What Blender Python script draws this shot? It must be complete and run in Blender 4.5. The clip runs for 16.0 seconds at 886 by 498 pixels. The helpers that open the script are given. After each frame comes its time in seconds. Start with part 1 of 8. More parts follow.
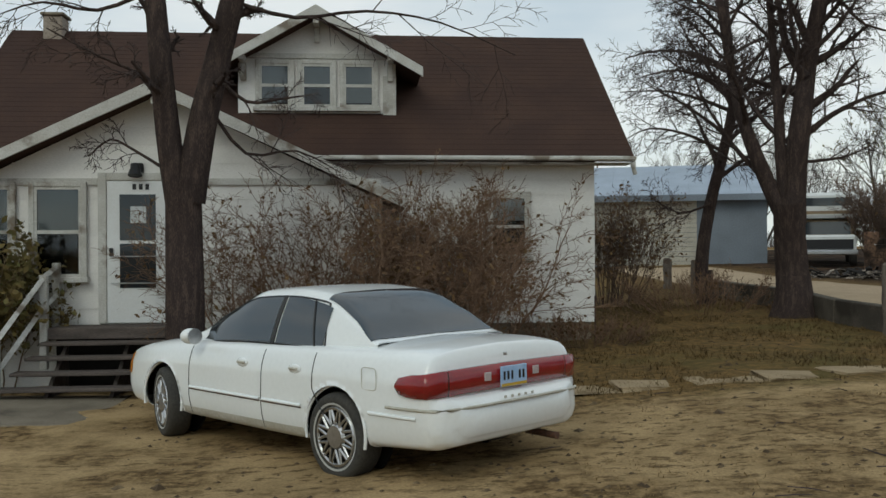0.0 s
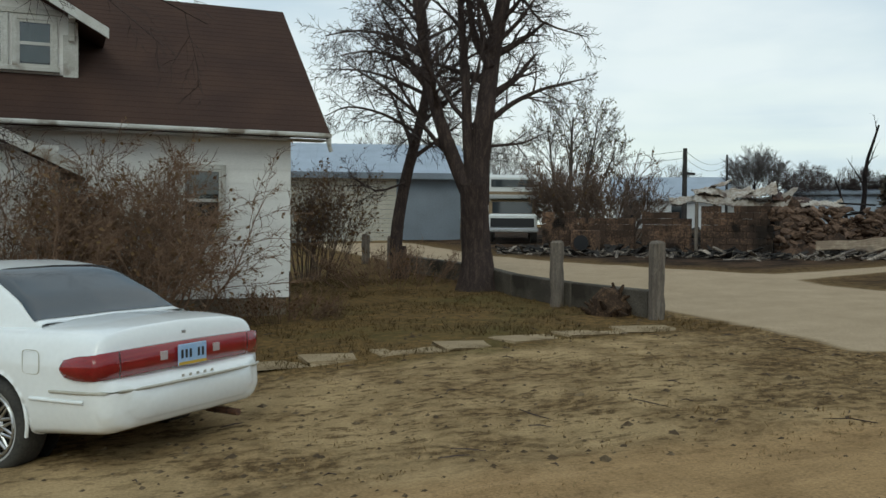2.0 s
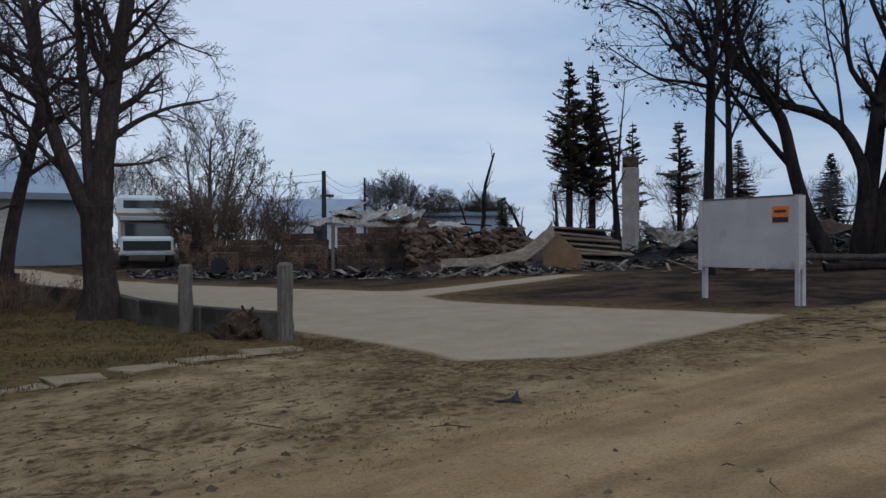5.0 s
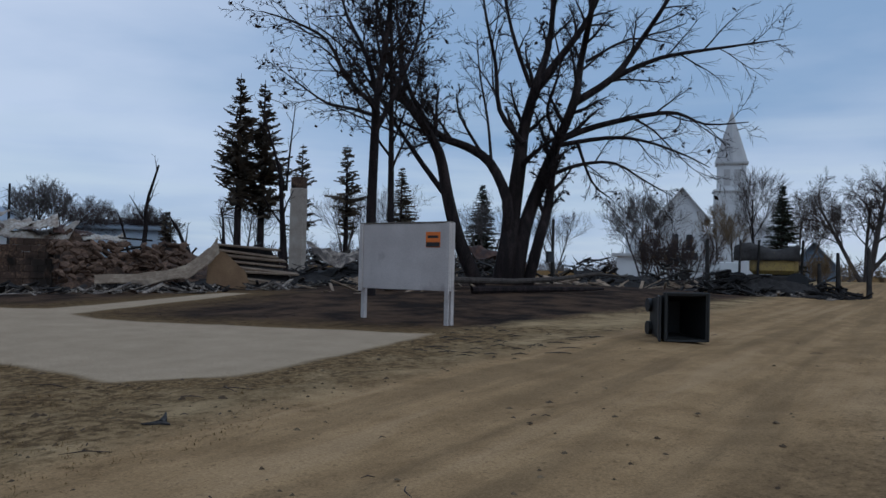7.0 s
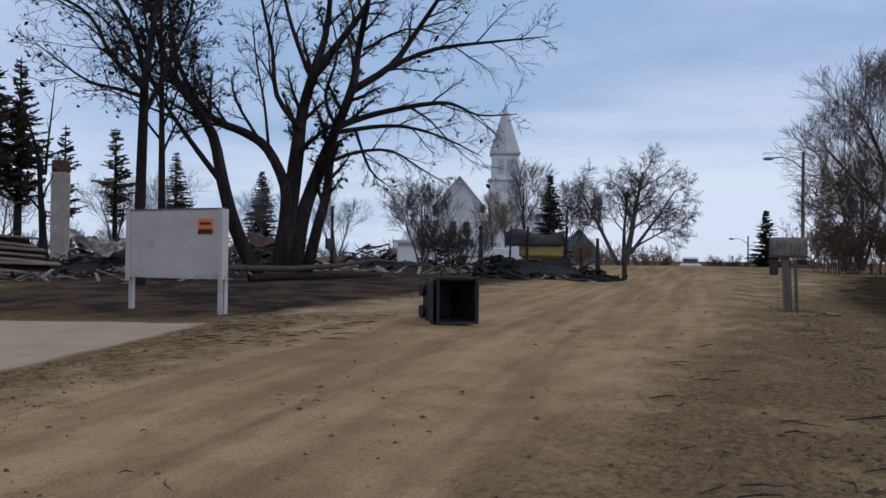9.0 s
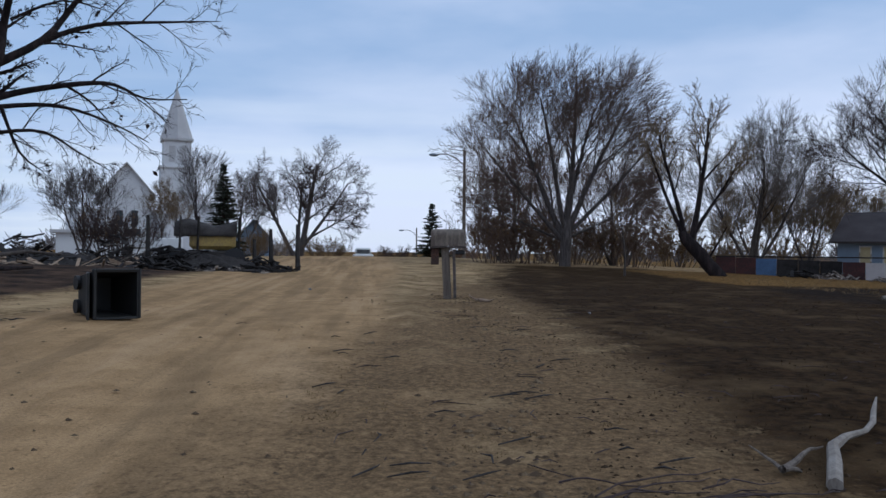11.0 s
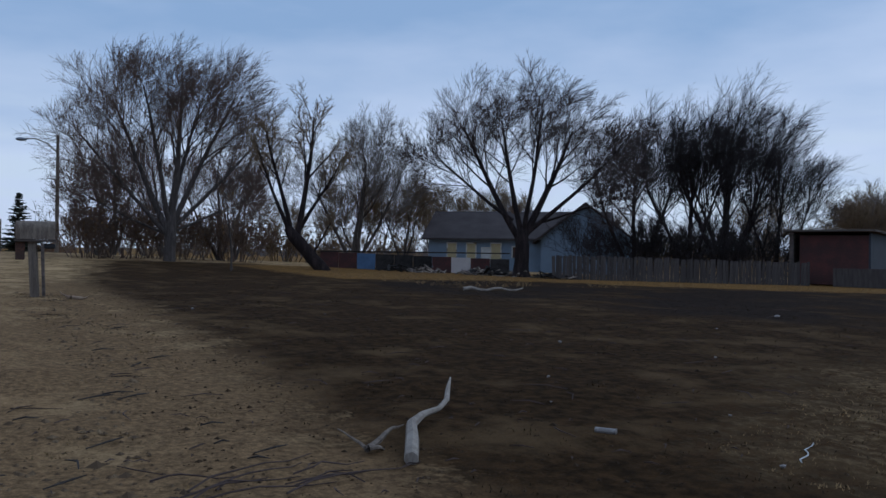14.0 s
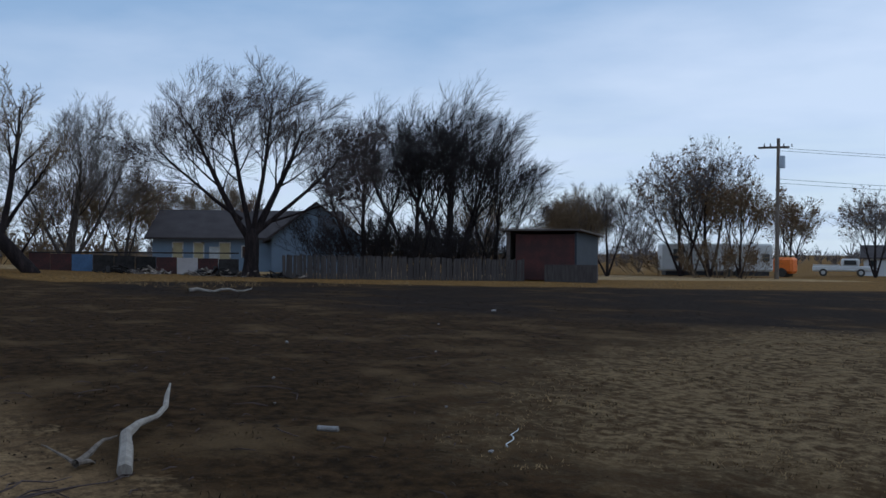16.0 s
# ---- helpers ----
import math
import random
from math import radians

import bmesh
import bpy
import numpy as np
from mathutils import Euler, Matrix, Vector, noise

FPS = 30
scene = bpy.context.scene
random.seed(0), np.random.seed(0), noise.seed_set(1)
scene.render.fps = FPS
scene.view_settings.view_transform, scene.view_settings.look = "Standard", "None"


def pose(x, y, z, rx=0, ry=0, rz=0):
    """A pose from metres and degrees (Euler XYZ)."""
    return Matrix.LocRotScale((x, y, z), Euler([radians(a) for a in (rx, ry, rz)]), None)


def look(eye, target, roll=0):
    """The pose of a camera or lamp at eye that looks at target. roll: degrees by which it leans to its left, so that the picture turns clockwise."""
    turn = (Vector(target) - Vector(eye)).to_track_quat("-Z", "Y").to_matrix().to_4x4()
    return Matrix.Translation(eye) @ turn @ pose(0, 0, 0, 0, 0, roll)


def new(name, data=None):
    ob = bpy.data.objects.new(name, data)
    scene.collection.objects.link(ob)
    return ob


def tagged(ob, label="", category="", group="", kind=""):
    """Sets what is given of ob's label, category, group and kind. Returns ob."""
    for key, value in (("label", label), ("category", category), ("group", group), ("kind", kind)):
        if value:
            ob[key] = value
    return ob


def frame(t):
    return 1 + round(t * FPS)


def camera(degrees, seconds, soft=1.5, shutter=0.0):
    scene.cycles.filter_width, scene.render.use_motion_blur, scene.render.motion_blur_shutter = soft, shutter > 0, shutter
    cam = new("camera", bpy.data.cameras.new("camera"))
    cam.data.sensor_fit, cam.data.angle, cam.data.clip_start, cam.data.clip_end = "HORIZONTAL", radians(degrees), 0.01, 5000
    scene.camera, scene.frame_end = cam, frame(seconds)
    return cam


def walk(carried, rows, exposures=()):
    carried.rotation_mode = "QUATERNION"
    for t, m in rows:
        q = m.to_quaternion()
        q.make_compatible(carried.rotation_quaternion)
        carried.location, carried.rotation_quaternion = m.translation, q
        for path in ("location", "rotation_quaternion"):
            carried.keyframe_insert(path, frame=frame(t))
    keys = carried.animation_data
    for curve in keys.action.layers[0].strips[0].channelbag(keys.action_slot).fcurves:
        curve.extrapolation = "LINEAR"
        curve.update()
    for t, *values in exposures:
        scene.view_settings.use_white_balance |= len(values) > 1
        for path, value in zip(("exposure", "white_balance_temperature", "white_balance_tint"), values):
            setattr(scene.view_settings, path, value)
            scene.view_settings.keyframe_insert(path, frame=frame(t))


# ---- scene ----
# ---- camera ----
cam = camera(51.69, 16.0)
PATH = [
    (0.0, pose(-0.061, 0.065, 1.599, 89.95, 0.35, -0.0)),
    (0.5, pose(-0.027, 0.036, 1.616, 88.64, 0.28, -2.26)),
    (1.0, pose(0.029, 0.033, 1.61, 89.16, -0.25, -7.37)),
    (1.5, pose(0.065, -0.001, 1.618, 89.16, -0.72, -12.59)),
    (2.0, pose(0.126, -0.024, 1.616, 88.38, -0.48, -18.15)),
    (2.5, pose(0.166, -0.066, 1.617, 89.07, -0.71, -22.61)),
    (3.0, pose(0.222, -0.05, 1.63, 89.21, -0.57, -27.11)),
    (5.5, pose(0.402, -0.142, 1.631, 91.18, -0.12, -44.33)),
    (6.0, pose(0.387, -0.147, 1.631, 92.42, -0.61, -49.37)),
    (6.5, pose(0.387, -0.234, 1.595, 90.89, -0.79, -53.45)),
    (7.0, pose(0.413, -0.262, 1.632, 91.13, -1.25, -60.45)),
    (7.5, pose(0.392, -0.29, 1.634, 91.6, -0.78, -64.78)),
    (8.0, pose(0.338, -0.276, 1.625, 92.05, -0.64, -68.85)),
    (8.5, pose(0.391, -0.335, 1.619, 91.34, -0.67, -70.83)),
    (11.0, pose(0.445, -0.526, 1.618, 90.2, -0.57, -94.04)),
    (11.5, pose(0.487, -0.559, 1.601, 90.47, -0.52, -97.61)),
    (12.0, pose(0.452, -0.564, 1.607, 90.16, -0.53, -102.82)),
    (12.5, pose(0.399, -0.554, 1.614, 90.11, -0.47, -107.58)),
    (13.0, pose(0.388, -0.523, 1.619, 89.91, -0.6, -111.62)),
    (13.5, pose(0.365, -0.561, 1.617, 90.88, -0.59, -113.44)),
    (14.0, pose(0.334, -0.586, 1.616, 90.15, -0.73, -118.18)),
    (14.5, pose(0.332, -0.629, 1.621, 89.28, -0.27, -122.82)),
    (15.0, pose(0.3, -0.646, 1.632, 89.69, -0.09, -126.31)),
    (15.5, pose(0.287, -0.624, 1.637, 89.84, 0.85, -129.16)),
    (16.0, pose(0.229, -0.612, 1.635, 90.23, -0.32, -134.83)),
]
EXPOSURES = [(0.0, -0.08, 6650, -8), (1.5, 0.04, 6400, -12), (3.0, -0.1, 6400, -7), (5.5, -0.5, 5300, 1), (7.0, -0.53, 5250, -1), (8.5, -0.3, 5550, 5), (11.0, -0.14, 5400, 3), (12.5, -0.3, 5150, 1), (14.5, -0.44, 5150, 1), (16.0, -0.3, 5250, -2)]
walk(cam, PATH, EXPOSURES)

# ---- world, sun ----
def srgb(h):
    return tuple(((int(h[i:i + 2], 16) / 255 + 0.055) / 1.055) ** 2.4 if int(h[i:i + 2], 16) > 10 else int(h[i:i + 2], 16) / 255 / 12.92 for i in (0, 2, 4)) + (1.0,)


SUN_AZ, SUN_EL = 200.0, 38.0
world = bpy.data.worlds.new("overcast_sky")
scene.world = world
world.use_nodes = True
wn, wl = world.node_tree.nodes, world.node_tree.links
wn.clear()
w_out = wn.new("ShaderNodeOutputWorld")
w_bg = wn.new("ShaderNodeBackground")
w_sky = wn.new("ShaderNodeTexSky")
w_sky.sky_type, w_sky.sun_disc = "NISHITA", False
w_sky.sun_elevation, w_sky.sun_rotation = radians(SUN_EL), radians(SUN_AZ)
w_geo = wn.new("ShaderNodeTexCoord")
w_map = wn.new("ShaderNodeMapping")
w_map.inputs["Scale"].default_value = (1.0, 1.0, 3.4)
w_noise = wn.new("ShaderNodeTexNoise")
w_noise.inputs["Scale"].default_value, w_noise.inputs["Detail"].default_value = 1.5, 6
w_ramp = wn.new("ShaderNodeValToRGB")
w_ramp.color_ramp.elements[0].position, w_ramp.color_ramp.elements[0].color = 0.37, (4.2, 5.0, 6.7, 1)
w_ramp.color_ramp.elements[1].position, w_ramp.color_ramp.elements[1].color = 0.63, (8.5, 8.1, 9.0, 1)
w_mix = wn.new("ShaderNodeMix")
w_mix.data_type = "RGBA"
w_mix.inputs[0].default_value = 0.88
wl.new(w_geo.outputs["Generated"], w_map.inputs["Vector"])
wl.new(w_map.outputs["Vector"], w_noise.inputs["Vector"])
wl.new(w_noise.outputs["Fac"], w_ramp.inputs["Fac"])
w_sep = wn.new("ShaderNodeSeparateXYZ")
wl.new(w_geo.outputs["Generated"], w_sep.inputs[0])
w_low = wn.new("ShaderNodeMapRange")
w_low.inputs["From Min"].default_value, w_low.inputs["From Max"].default_value = 0.2, 0.02
w_low.inputs["To Min"].default_value, w_low.inputs["To Max"].default_value = 0.0, 1.0
wl.new(w_sep.outputs["Z"], w_low.inputs["Value"])
w_map2 = wn.new("ShaderNodeMapping")
w_map2.inputs["Scale"].default_value = (1.2, 1.2, 16.0)
w_noise2 = wn.new("ShaderNodeTexNoise")
w_noise2.inputs["Scale"].default_value, w_noise2.inputs["Detail"].default_value = 2.2, 5
wl.new(w_geo.outputs["Generated"], w_map2.inputs["Vector"])
wl.new(w_map2.outputs["Vector"], w_noise2.inputs["Vector"])
w_str = wn.new("ShaderNodeMapRange")
w_str.inputs["From Min"].default_value, w_str.inputs["From Max"].default_value = 0.4, 0.62
wl.new(w_noise2.outputs["Fac"], w_str.inputs["Value"])
w_mul = wn.new("ShaderNodeMath")
w_mul.operation = "MULTIPLY"
wl.new(w_low.outputs[0], w_mul.inputs[0])
wl.new(w_str.outputs[0], w_mul.inputs[1])
w_band = wn.new("ShaderNodeMix")
w_band.data_type = "RGBA"
w_band.inputs[7].default_value = (8.6, 8.3, 8.6, 1)
wl.new(w_mul.outputs[0], w_band.inputs[0])
wl.new(w_ramp.outputs["Color"], w_band.inputs[6])
wl.new(w_sky.outputs["Color"], w_mix.inputs[6])
wl.new(w_band.outputs[2], w_mix.inputs[7])
wl.new(w_mix.outputs[2], w_bg.inputs["Color"])
wl.new(w_bg.outputs["Background"], w_out.inputs["Surface"])
w_bg.inputs["Strength"].default_value = 0.11

sun = new("sun", bpy.data.lights.new("sun", "SUN"))
sun.data.energy, sun.data.angle, sun.data.color = 0.6, radians(25), (1.0, 0.95, 0.9)
sun.matrix_world = look((0, 0, 60), (0 + 40 * math.sin(radians(SUN_AZ + 180)), 40 * math.cos(radians(SUN_AZ + 180)), 60 - 40 * math.tan(radians(SUN_EL))))


# ---- materials ----
def mat(name, col, rough=0.8, col2=None, scale=6.0, fine=60.0, amount=0.5, bump=0.3, metal=0.0, coat=0.0, stretch=(1, 1, 1), dirt=None, dirt_at=0.6, rand=0.0, spec=0.4, dist=0.01, placed=False):
    """Two scales of noise over a base colour, fine relief, an optional patchy stain."""
    m = bpy.data.materials.new(name)
    m.use_nodes = True
    n, l = m.node_tree.nodes, m.node_tree.links
    b = n["Principled BSDF"]
    b.inputs["Roughness"].default_value, b.inputs["Metallic"].default_value = rough, metal
    b.inputs["Coat Weight"].default_value, b.inputs["Specular IOR Level"].default_value = coat, spec if rough < 0.88 else 0.12
    tc = n.new("ShaderNodeTexCoord")
    mp = n.new("ShaderNodeMapping")
    mp.inputs["Scale"].default_value = stretch
    src = n.new("ShaderNodeNewGeometry").outputs["Position"] if placed else tc.outputs["Object"]
    l.new(src, mp.inputs["Vector"])
    n1, n2 = n.new("ShaderNodeTexNoise"), n.new("ShaderNodeTexNoise")
    for k, s, d in ((n1, scale, 5), (n2, fine, 4)):
        k.inputs["Scale"].default_value, k.inputs["Detail"].default_value = s, d
        l.new(mp.outputs["Vector"], k.inputs["Vector"])
    c2 = col2 or tuple(v * 0.62 for v in col[:3]) + (1.0,)
    add = n.new("ShaderNodeMath")
    add.operation = "ADD"
    l.new(n1.outputs["Fac"], add.inputs[0])
    l.new(n2.outputs["Fac"], add.inputs[1])
    mr = n.new("ShaderNodeMapRange")
    mr.inputs["From Min"].default_value, mr.inputs["From Max"].default_value = 0.72, 1.28
    mr.inputs["To Max"].default_value = amount * 2
    l.new(add.outputs[0], mr.inputs["Value"])
    mx = n.new("ShaderNodeMix")
    mx.data_type = "RGBA"
    mx.inputs[6].default_value, mx.inputs[7].default_value = col, c2
    l.new(mr.outputs[0], mx.inputs[0])
    last = mx.outputs[2]
    if dirt:
        n3 = n.new("ShaderNodeTexNoise")
        n3.inputs["Scale"].default_value, n3.inputs["Detail"].default_value = scale * 0.6, 8
        l.new(src, n3.inputs["Vector"])
        r3 = n.new("ShaderNodeMapRange")
        r3.inputs["From Min"].default_value, r3.inputs["From Max"].default_value = dirt_at, dirt_at + 0.08
        l.new(n3.outputs["Fac"], r3.inputs["Value"])
        m3 = n.new("ShaderNodeMix")
        m3.data_type = "RGBA"
        m3.inputs[7].default_value = dirt
        l.new(last, m3.inputs[6])
        l.new(r3.outputs[0], m3.inputs[0])
        last = m3.outputs[2]
    if rand:
        oi = n.new("ShaderNodeObjectInfo")
        hs = n.new("ShaderNodeHueSaturation")
        rr = n.new("ShaderNodeMapRange")
        rr.inputs["To Min"].default_value, rr.inputs["To Max"].default_value = 1 - rand, 1 + rand
        l.new(oi.outputs["Random"], rr.inputs["Value"])
        l.new(rr.outputs[0], hs.inputs["Value"])
        l.new(last, hs.inputs["Color"])
        last = hs.outputs["Color"]
    l.new(last, b.inputs["Base Color"])
    if bump:
        bp = n.new("ShaderNodeBump")
        bp.inputs["Strength"].default_value, bp.inputs["Distance"].default_value = bump, dist
        l.new(add.outputs[0], bp.inputs["Height"])
        l.new(bp.outputs["Normal"], b.inputs["Normal"])
    return m


def glass(name, tint=(0.02, 0.025, 0.03, 1), rough=0.05, spec=0.6):
    m = bpy.data.materials.new(name)
    m.use_nodes = True
    b = m.node_tree.nodes["Principled BSDF"]
    b.inputs["Base Color"].default_value, b.inputs["Roughness"].default_value, b.inputs["Specular IOR Level"].default_value = tint, rough, spec
    return m


M = dict(
    siding=mat("white_siding", (0.8, 0.78, 0.75, 1), 0.7, (0.68, 0.66, 0.63, 1), 1.5, 30, 0.5, 0.2, stretch=(1, 1, 2.5), dirt=(0.34, 0.31, 0.27, 1), dirt_at=0.66, rand=0.04),
    trim=mat("peeling_trim_paint", (0.62, 0.61, 0.58, 1), 0.7, (0.42, 0.4, 0.36, 1), 3, 50, 0.6, 0.4, dirt=(0.2, 0.165, 0.13, 1), dirt_at=0.56),
    shingle=mat("brown_shingles", (0.072, 0.042, 0.031, 1), 0.95, (0.048, 0.029, 0.024, 1), 1.2, 45, 0.6, 0.7, stretch=(1, 1, 1)),
    door=mat("white_door", (0.74, 0.75, 0.75, 1), 0.5, (0.66, 0.66, 0.65, 1), 2, 40, 0.4, 0.1),
    glass=glass("window_glass"),
    curtain=mat("curtain", (0.5, 0.5, 0.48, 1), 0.9, (0.3, 0.3, 0.29, 1), 12, 60, 0.5, 0.2, stretch=(6, 6, 0.3)),
    stepwood=mat("weathered_step_wood", (0.16, 0.13, 0.115, 1), 0.9, (0.07, 0.06, 0.055, 1), 3, 50, 0.6, 0.6, stretch=(0.4, 4, 4)),
    greywood=mat("grey_wood", (0.23, 0.195, 0.16, 1), 0.9, (0.11, 0.09, 0.075, 1), 4, 40, 0.6, 0.7, stretch=(4, 4, 0.5)),
    # near-black that paints in shade: room interiors, wheel recesses, gap under the landing
    dark=mat("unlit_black", (0.012, 0.011, 0.01, 1), 0.95, None, 3, 30, 0.4, 0.1),
    bark=mat("brown_bark", (0.123, 0.0875, 0.0735, 1), 0.95, (0.0525, 0.0385, 0.035, 1), 5, 40, 0.8, 1.0, stretch=(3, 3, 0.6), dist=0.03),
    bark_grey=mat("grey_bark", (0.136, 0.117, 0.106, 1), 0.95, (0.072, 0.0608, 0.056, 1), 4, 40, 0.7, 1.0, stretch=(3, 3, 0.6), dist=0.03),
    bark_burnt=mat("scorched_bark", (0.054, 0.0392, 0.0365, 1), 0.95, (0.0189, 0.0149, 0.0149, 1), 2, 30, 0.8, 1.0, stretch=(3, 3, 0.5), dist=0.03),
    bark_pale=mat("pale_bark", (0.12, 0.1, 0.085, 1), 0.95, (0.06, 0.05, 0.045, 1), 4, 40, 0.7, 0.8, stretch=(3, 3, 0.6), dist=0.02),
    twig=mat("bare_twigs", (0.08, 0.06, 0.055, 1), 0.95, None, 2, 20, 0.5, 0.0),
    twig_dark=mat("dark_twigs", (0.046, 0.039, 0.039, 1), 0.95, None, 2, 20, 0.5, 0.0),
    shedside=mat("dark_blue_sheet", (0.035, 0.042, 0.055, 1), 0.7, None, 2, 20, 0.5, 0.1),
    # twig_pale and twig_grey are lightened: distance haze painted into the twig colour
    twig_pale=mat("haze_pale_twigs", (0.19, 0.165, 0.15, 1), 0.95, None, 2, 20, 0.5, 0.0),
    twig_grey=mat("haze_grey_twigs", (0.15, 0.13, 0.125, 1), 0.95, None, 2, 20, 0.5, 0.0),
    twig_brown=mat("brown_twigs", (0.15, 0.105, 0.082, 1), 0.95, (0.1, 0.072, 0.058, 1), 2, 20, 0.5, 0.0),
    twig_red=mat("reddish_twigs", (0.23, 0.145, 0.095, 1), 0.95, (0.13, 0.085, 0.06, 1), 2, 20, 0.5, 0.0),
    twig_tan=mat("tan_twigs", (0.2, 0.145, 0.085, 1), 0.95, (0.12, 0.085, 0.055, 1), 2, 20, 0.5, 0.0),
    leaf_dry=mat("dry_leaves", (0.16, 0.1, 0.035, 1), 0.8, (0.1, 0.05, 0.02, 1), 3, 20, 0.7, 0.0),
    leaf_burnt=mat("scorched_leaves", (0.03, 0.02, 0.017, 1), 0.9, None, 3, 20, 0.6, 0.0),
    leaf_green=mat("autumn_green_leaves", (0.09, 0.1, 0.03, 1), 0.8, (0.14, 0.1, 0.03, 1), 3, 20, 0.8, 0.0),
    needle=mat("dark_needles", (0.03, 0.042, 0.03, 1), 0.9, (0.05, 0.05, 0.036, 1), 2, 20, 0.7, 0.0),
    needle_burnt=mat("scorched_needles", (0.063, 0.057, 0.048, 1), 0.9, (0.112, 0.0825, 0.054, 1), 2, 20, 0.6, 0.0),
    concrete=mat("concrete", (0.27, 0.23, 0.175, 1), 0.9, (0.15, 0.125, 0.095, 1), 2, 50, 0.6, 0.5, dirt=(0.1, 0.085, 0.065, 1), dirt_at=0.6, rand=0.08),
    dustyconc=mat("dust_covered_concrete", (0.36, 0.275, 0.17, 1), 0.95, (0.25, 0.185, 0.11, 1), 2, 50, 0.6, 0.4, dirt=(0.17, 0.12, 0.065, 1), dirt_at=0.58, rand=0.08),
    stainedconc=mat("stained_concrete", (0.17, 0.145, 0.115, 1), 0.9, (0.08, 0.068, 0.055, 1), 1.5, 40, 0.7, 0.5, dirt=(0.05, 0.042, 0.033, 1), dirt_at=0.56, rand=0.1),
    block=mat("scorched_block", (0.19, 0.115, 0.075, 1), 0.95, (0.06, 0.04, 0.03, 1), 1.6, 18, 0.85, 0.8, dirt=(0.022, 0.017, 0.014, 1), dirt_at=0.54, rand=0.22, placed=True),
    stone=mat("scorched_rubble_stone", (0.23, 0.145, 0.095, 1), 0.95, (0.1, 0.066, 0.05, 1), 2.5, 30, 0.8, 0.8, rand=0.4),
    char=mat("charred_wood", (0.02, 0.018, 0.017, 1), 0.9, (0.05, 0.045, 0.042, 1), 3, 30, 0.6, 0.6, rand=0.4),
    ash=mat("ash_and_debris", (0.37, 0.31, 0.25, 1), 0.95, (0.06, 0.05, 0.045, 1), 3, 30, 0.8, 0.6, rand=0.5),
    sheet=mat("fire_dulled_sheet_metal", (0.5, 0.46, 0.4, 1), 0.6, (0.24, 0.18, 0.13, 1), 1.3, 9, 0.6, 0.15, metal=0.25, dirt=(0.09, 0.06, 0.045, 1), dirt_at=0.56, rand=0.2),
    plaster=mat("sooted_plaster", (0.42, 0.37, 0.31, 1), 0.9, (0.27, 0.22, 0.18, 1), 1.5, 25, 0.6, 0.4, dirt=(0.13, 0.1, 0.08, 1), dirt_at=0.6),
    tansheet=mat("scorched_tan_sheet", (0.34, 0.27, 0.19, 1), 0.7, (0.2, 0.145, 0.1, 1), 1.2, 8, 0.7, 0.2, dirt=(0.07, 0.05, 0.038, 1), dirt_at=0.6),
    boardw=mat("split_boards", (0.34, 0.26, 0.18, 1), 0.9, (0.17, 0.12, 0.085, 1), 3, 40, 0.6, 0.5, stretch=(0.5, 3, 3), rand=0.25),
    tanwood=mat("tan_plywood", (0.3, 0.19, 0.1, 1), 0.85, (0.2, 0.12, 0.065, 1), 2, 40, 0.6, 0.3),
    signwhite=mat("weathered_white_board", (0.55, 0.5, 0.47, 1), 0.7, (0.43, 0.385, 0.36, 1), 1.6, 40, 0.6, 0.15, dirt=(0.3, 0.26, 0.24, 1), dirt_at=0.57),
    orange=mat("orange_print", (0.75, 0.19, 0.02, 1), 0.5, (0.6, 0.13, 0.02, 1), 5, 40, 0.4, 0.0),
    black=mat("black_print", (0.015, 0.015, 0.017, 1), 0.5, None, 5, 40, 0.3, 0.0),
    bin=mat("black_plastic", (0.009, 0.0095, 0.0095, 1), 0.6, (0.02, 0.019, 0.018, 1), 3, 40, 0.5, 0.1),
    rust=mat("rusty_steel", (0.12, 0.055, 0.03, 1), 0.85, (0.05, 0.03, 0.025, 1), 3, 40, 0.8, 0.5),
    picket=mat("dark_grey_pickets", (0.085, 0.075, 0.07, 1), 0.9, (0.05, 0.043, 0.04, 1), 3, 30, 0.6, 0.4, stretch=(4, 4, 0.5), rand=0.2),
    galv=mat("galvanised_metal", (0.42, 0.47, 0.54, 1), 0.5, (0.32, 0.36, 0.42, 1), 1, 20, 0.5, 0.05, metal=0.4),
    bluegrey=mat("blue_grey_steel", (0.2, 0.23, 0.27, 1), 0.6, (0.15, 0.17, 0.2, 1), 1, 20, 0.5, 0.05),
    cream=mat("cream_lap_siding", (0.5, 0.47, 0.4, 1), 0.75, (0.36, 0.33, 0.28, 1), 1.5, 30, 0.5, 0.1),
    churchwhite=mat("church_white", (0.62, 0.62, 0.62, 1), 0.8, (0.52, 0.52, 0.53, 1), 0.5, 8, 0.4, 0.05),
    churchroof=mat("church_grey_roof", (0.48, 0.47, 0.47, 1), 0.85, (0.38, 0.37, 0.37, 1), 0.5, 8, 0.4, 0.1),
    houseblue=mat("pale_blue_siding", (0.2, 0.26, 0.34, 1), 0.8, (0.15, 0.19, 0.25, 1), 1, 20, 0.5, 0.1),
    roofgrey=mat("grey_brown_shingles", (0.075, 0.065, 0.065, 1), 0.95, None, 1, 30, 0.5, 0.4),
    yellow=mat("pale_yellow_boards", (0.5, 0.42, 0.24, 1), 0.85, None, 2, 30, 0.4, 0.1),
    red=mat("faded_red_boards", (0.0992, 0.031, 0.026, 1), 0.85, (0.0434, 0.0217, 0.0205, 1), 1.5, 20, 0.7, 0.2),
    bluebox=mat("blue_boards", (0.1, 0.17, 0.3, 1), 0.8, None, 2, 20, 0.5, 0.1),
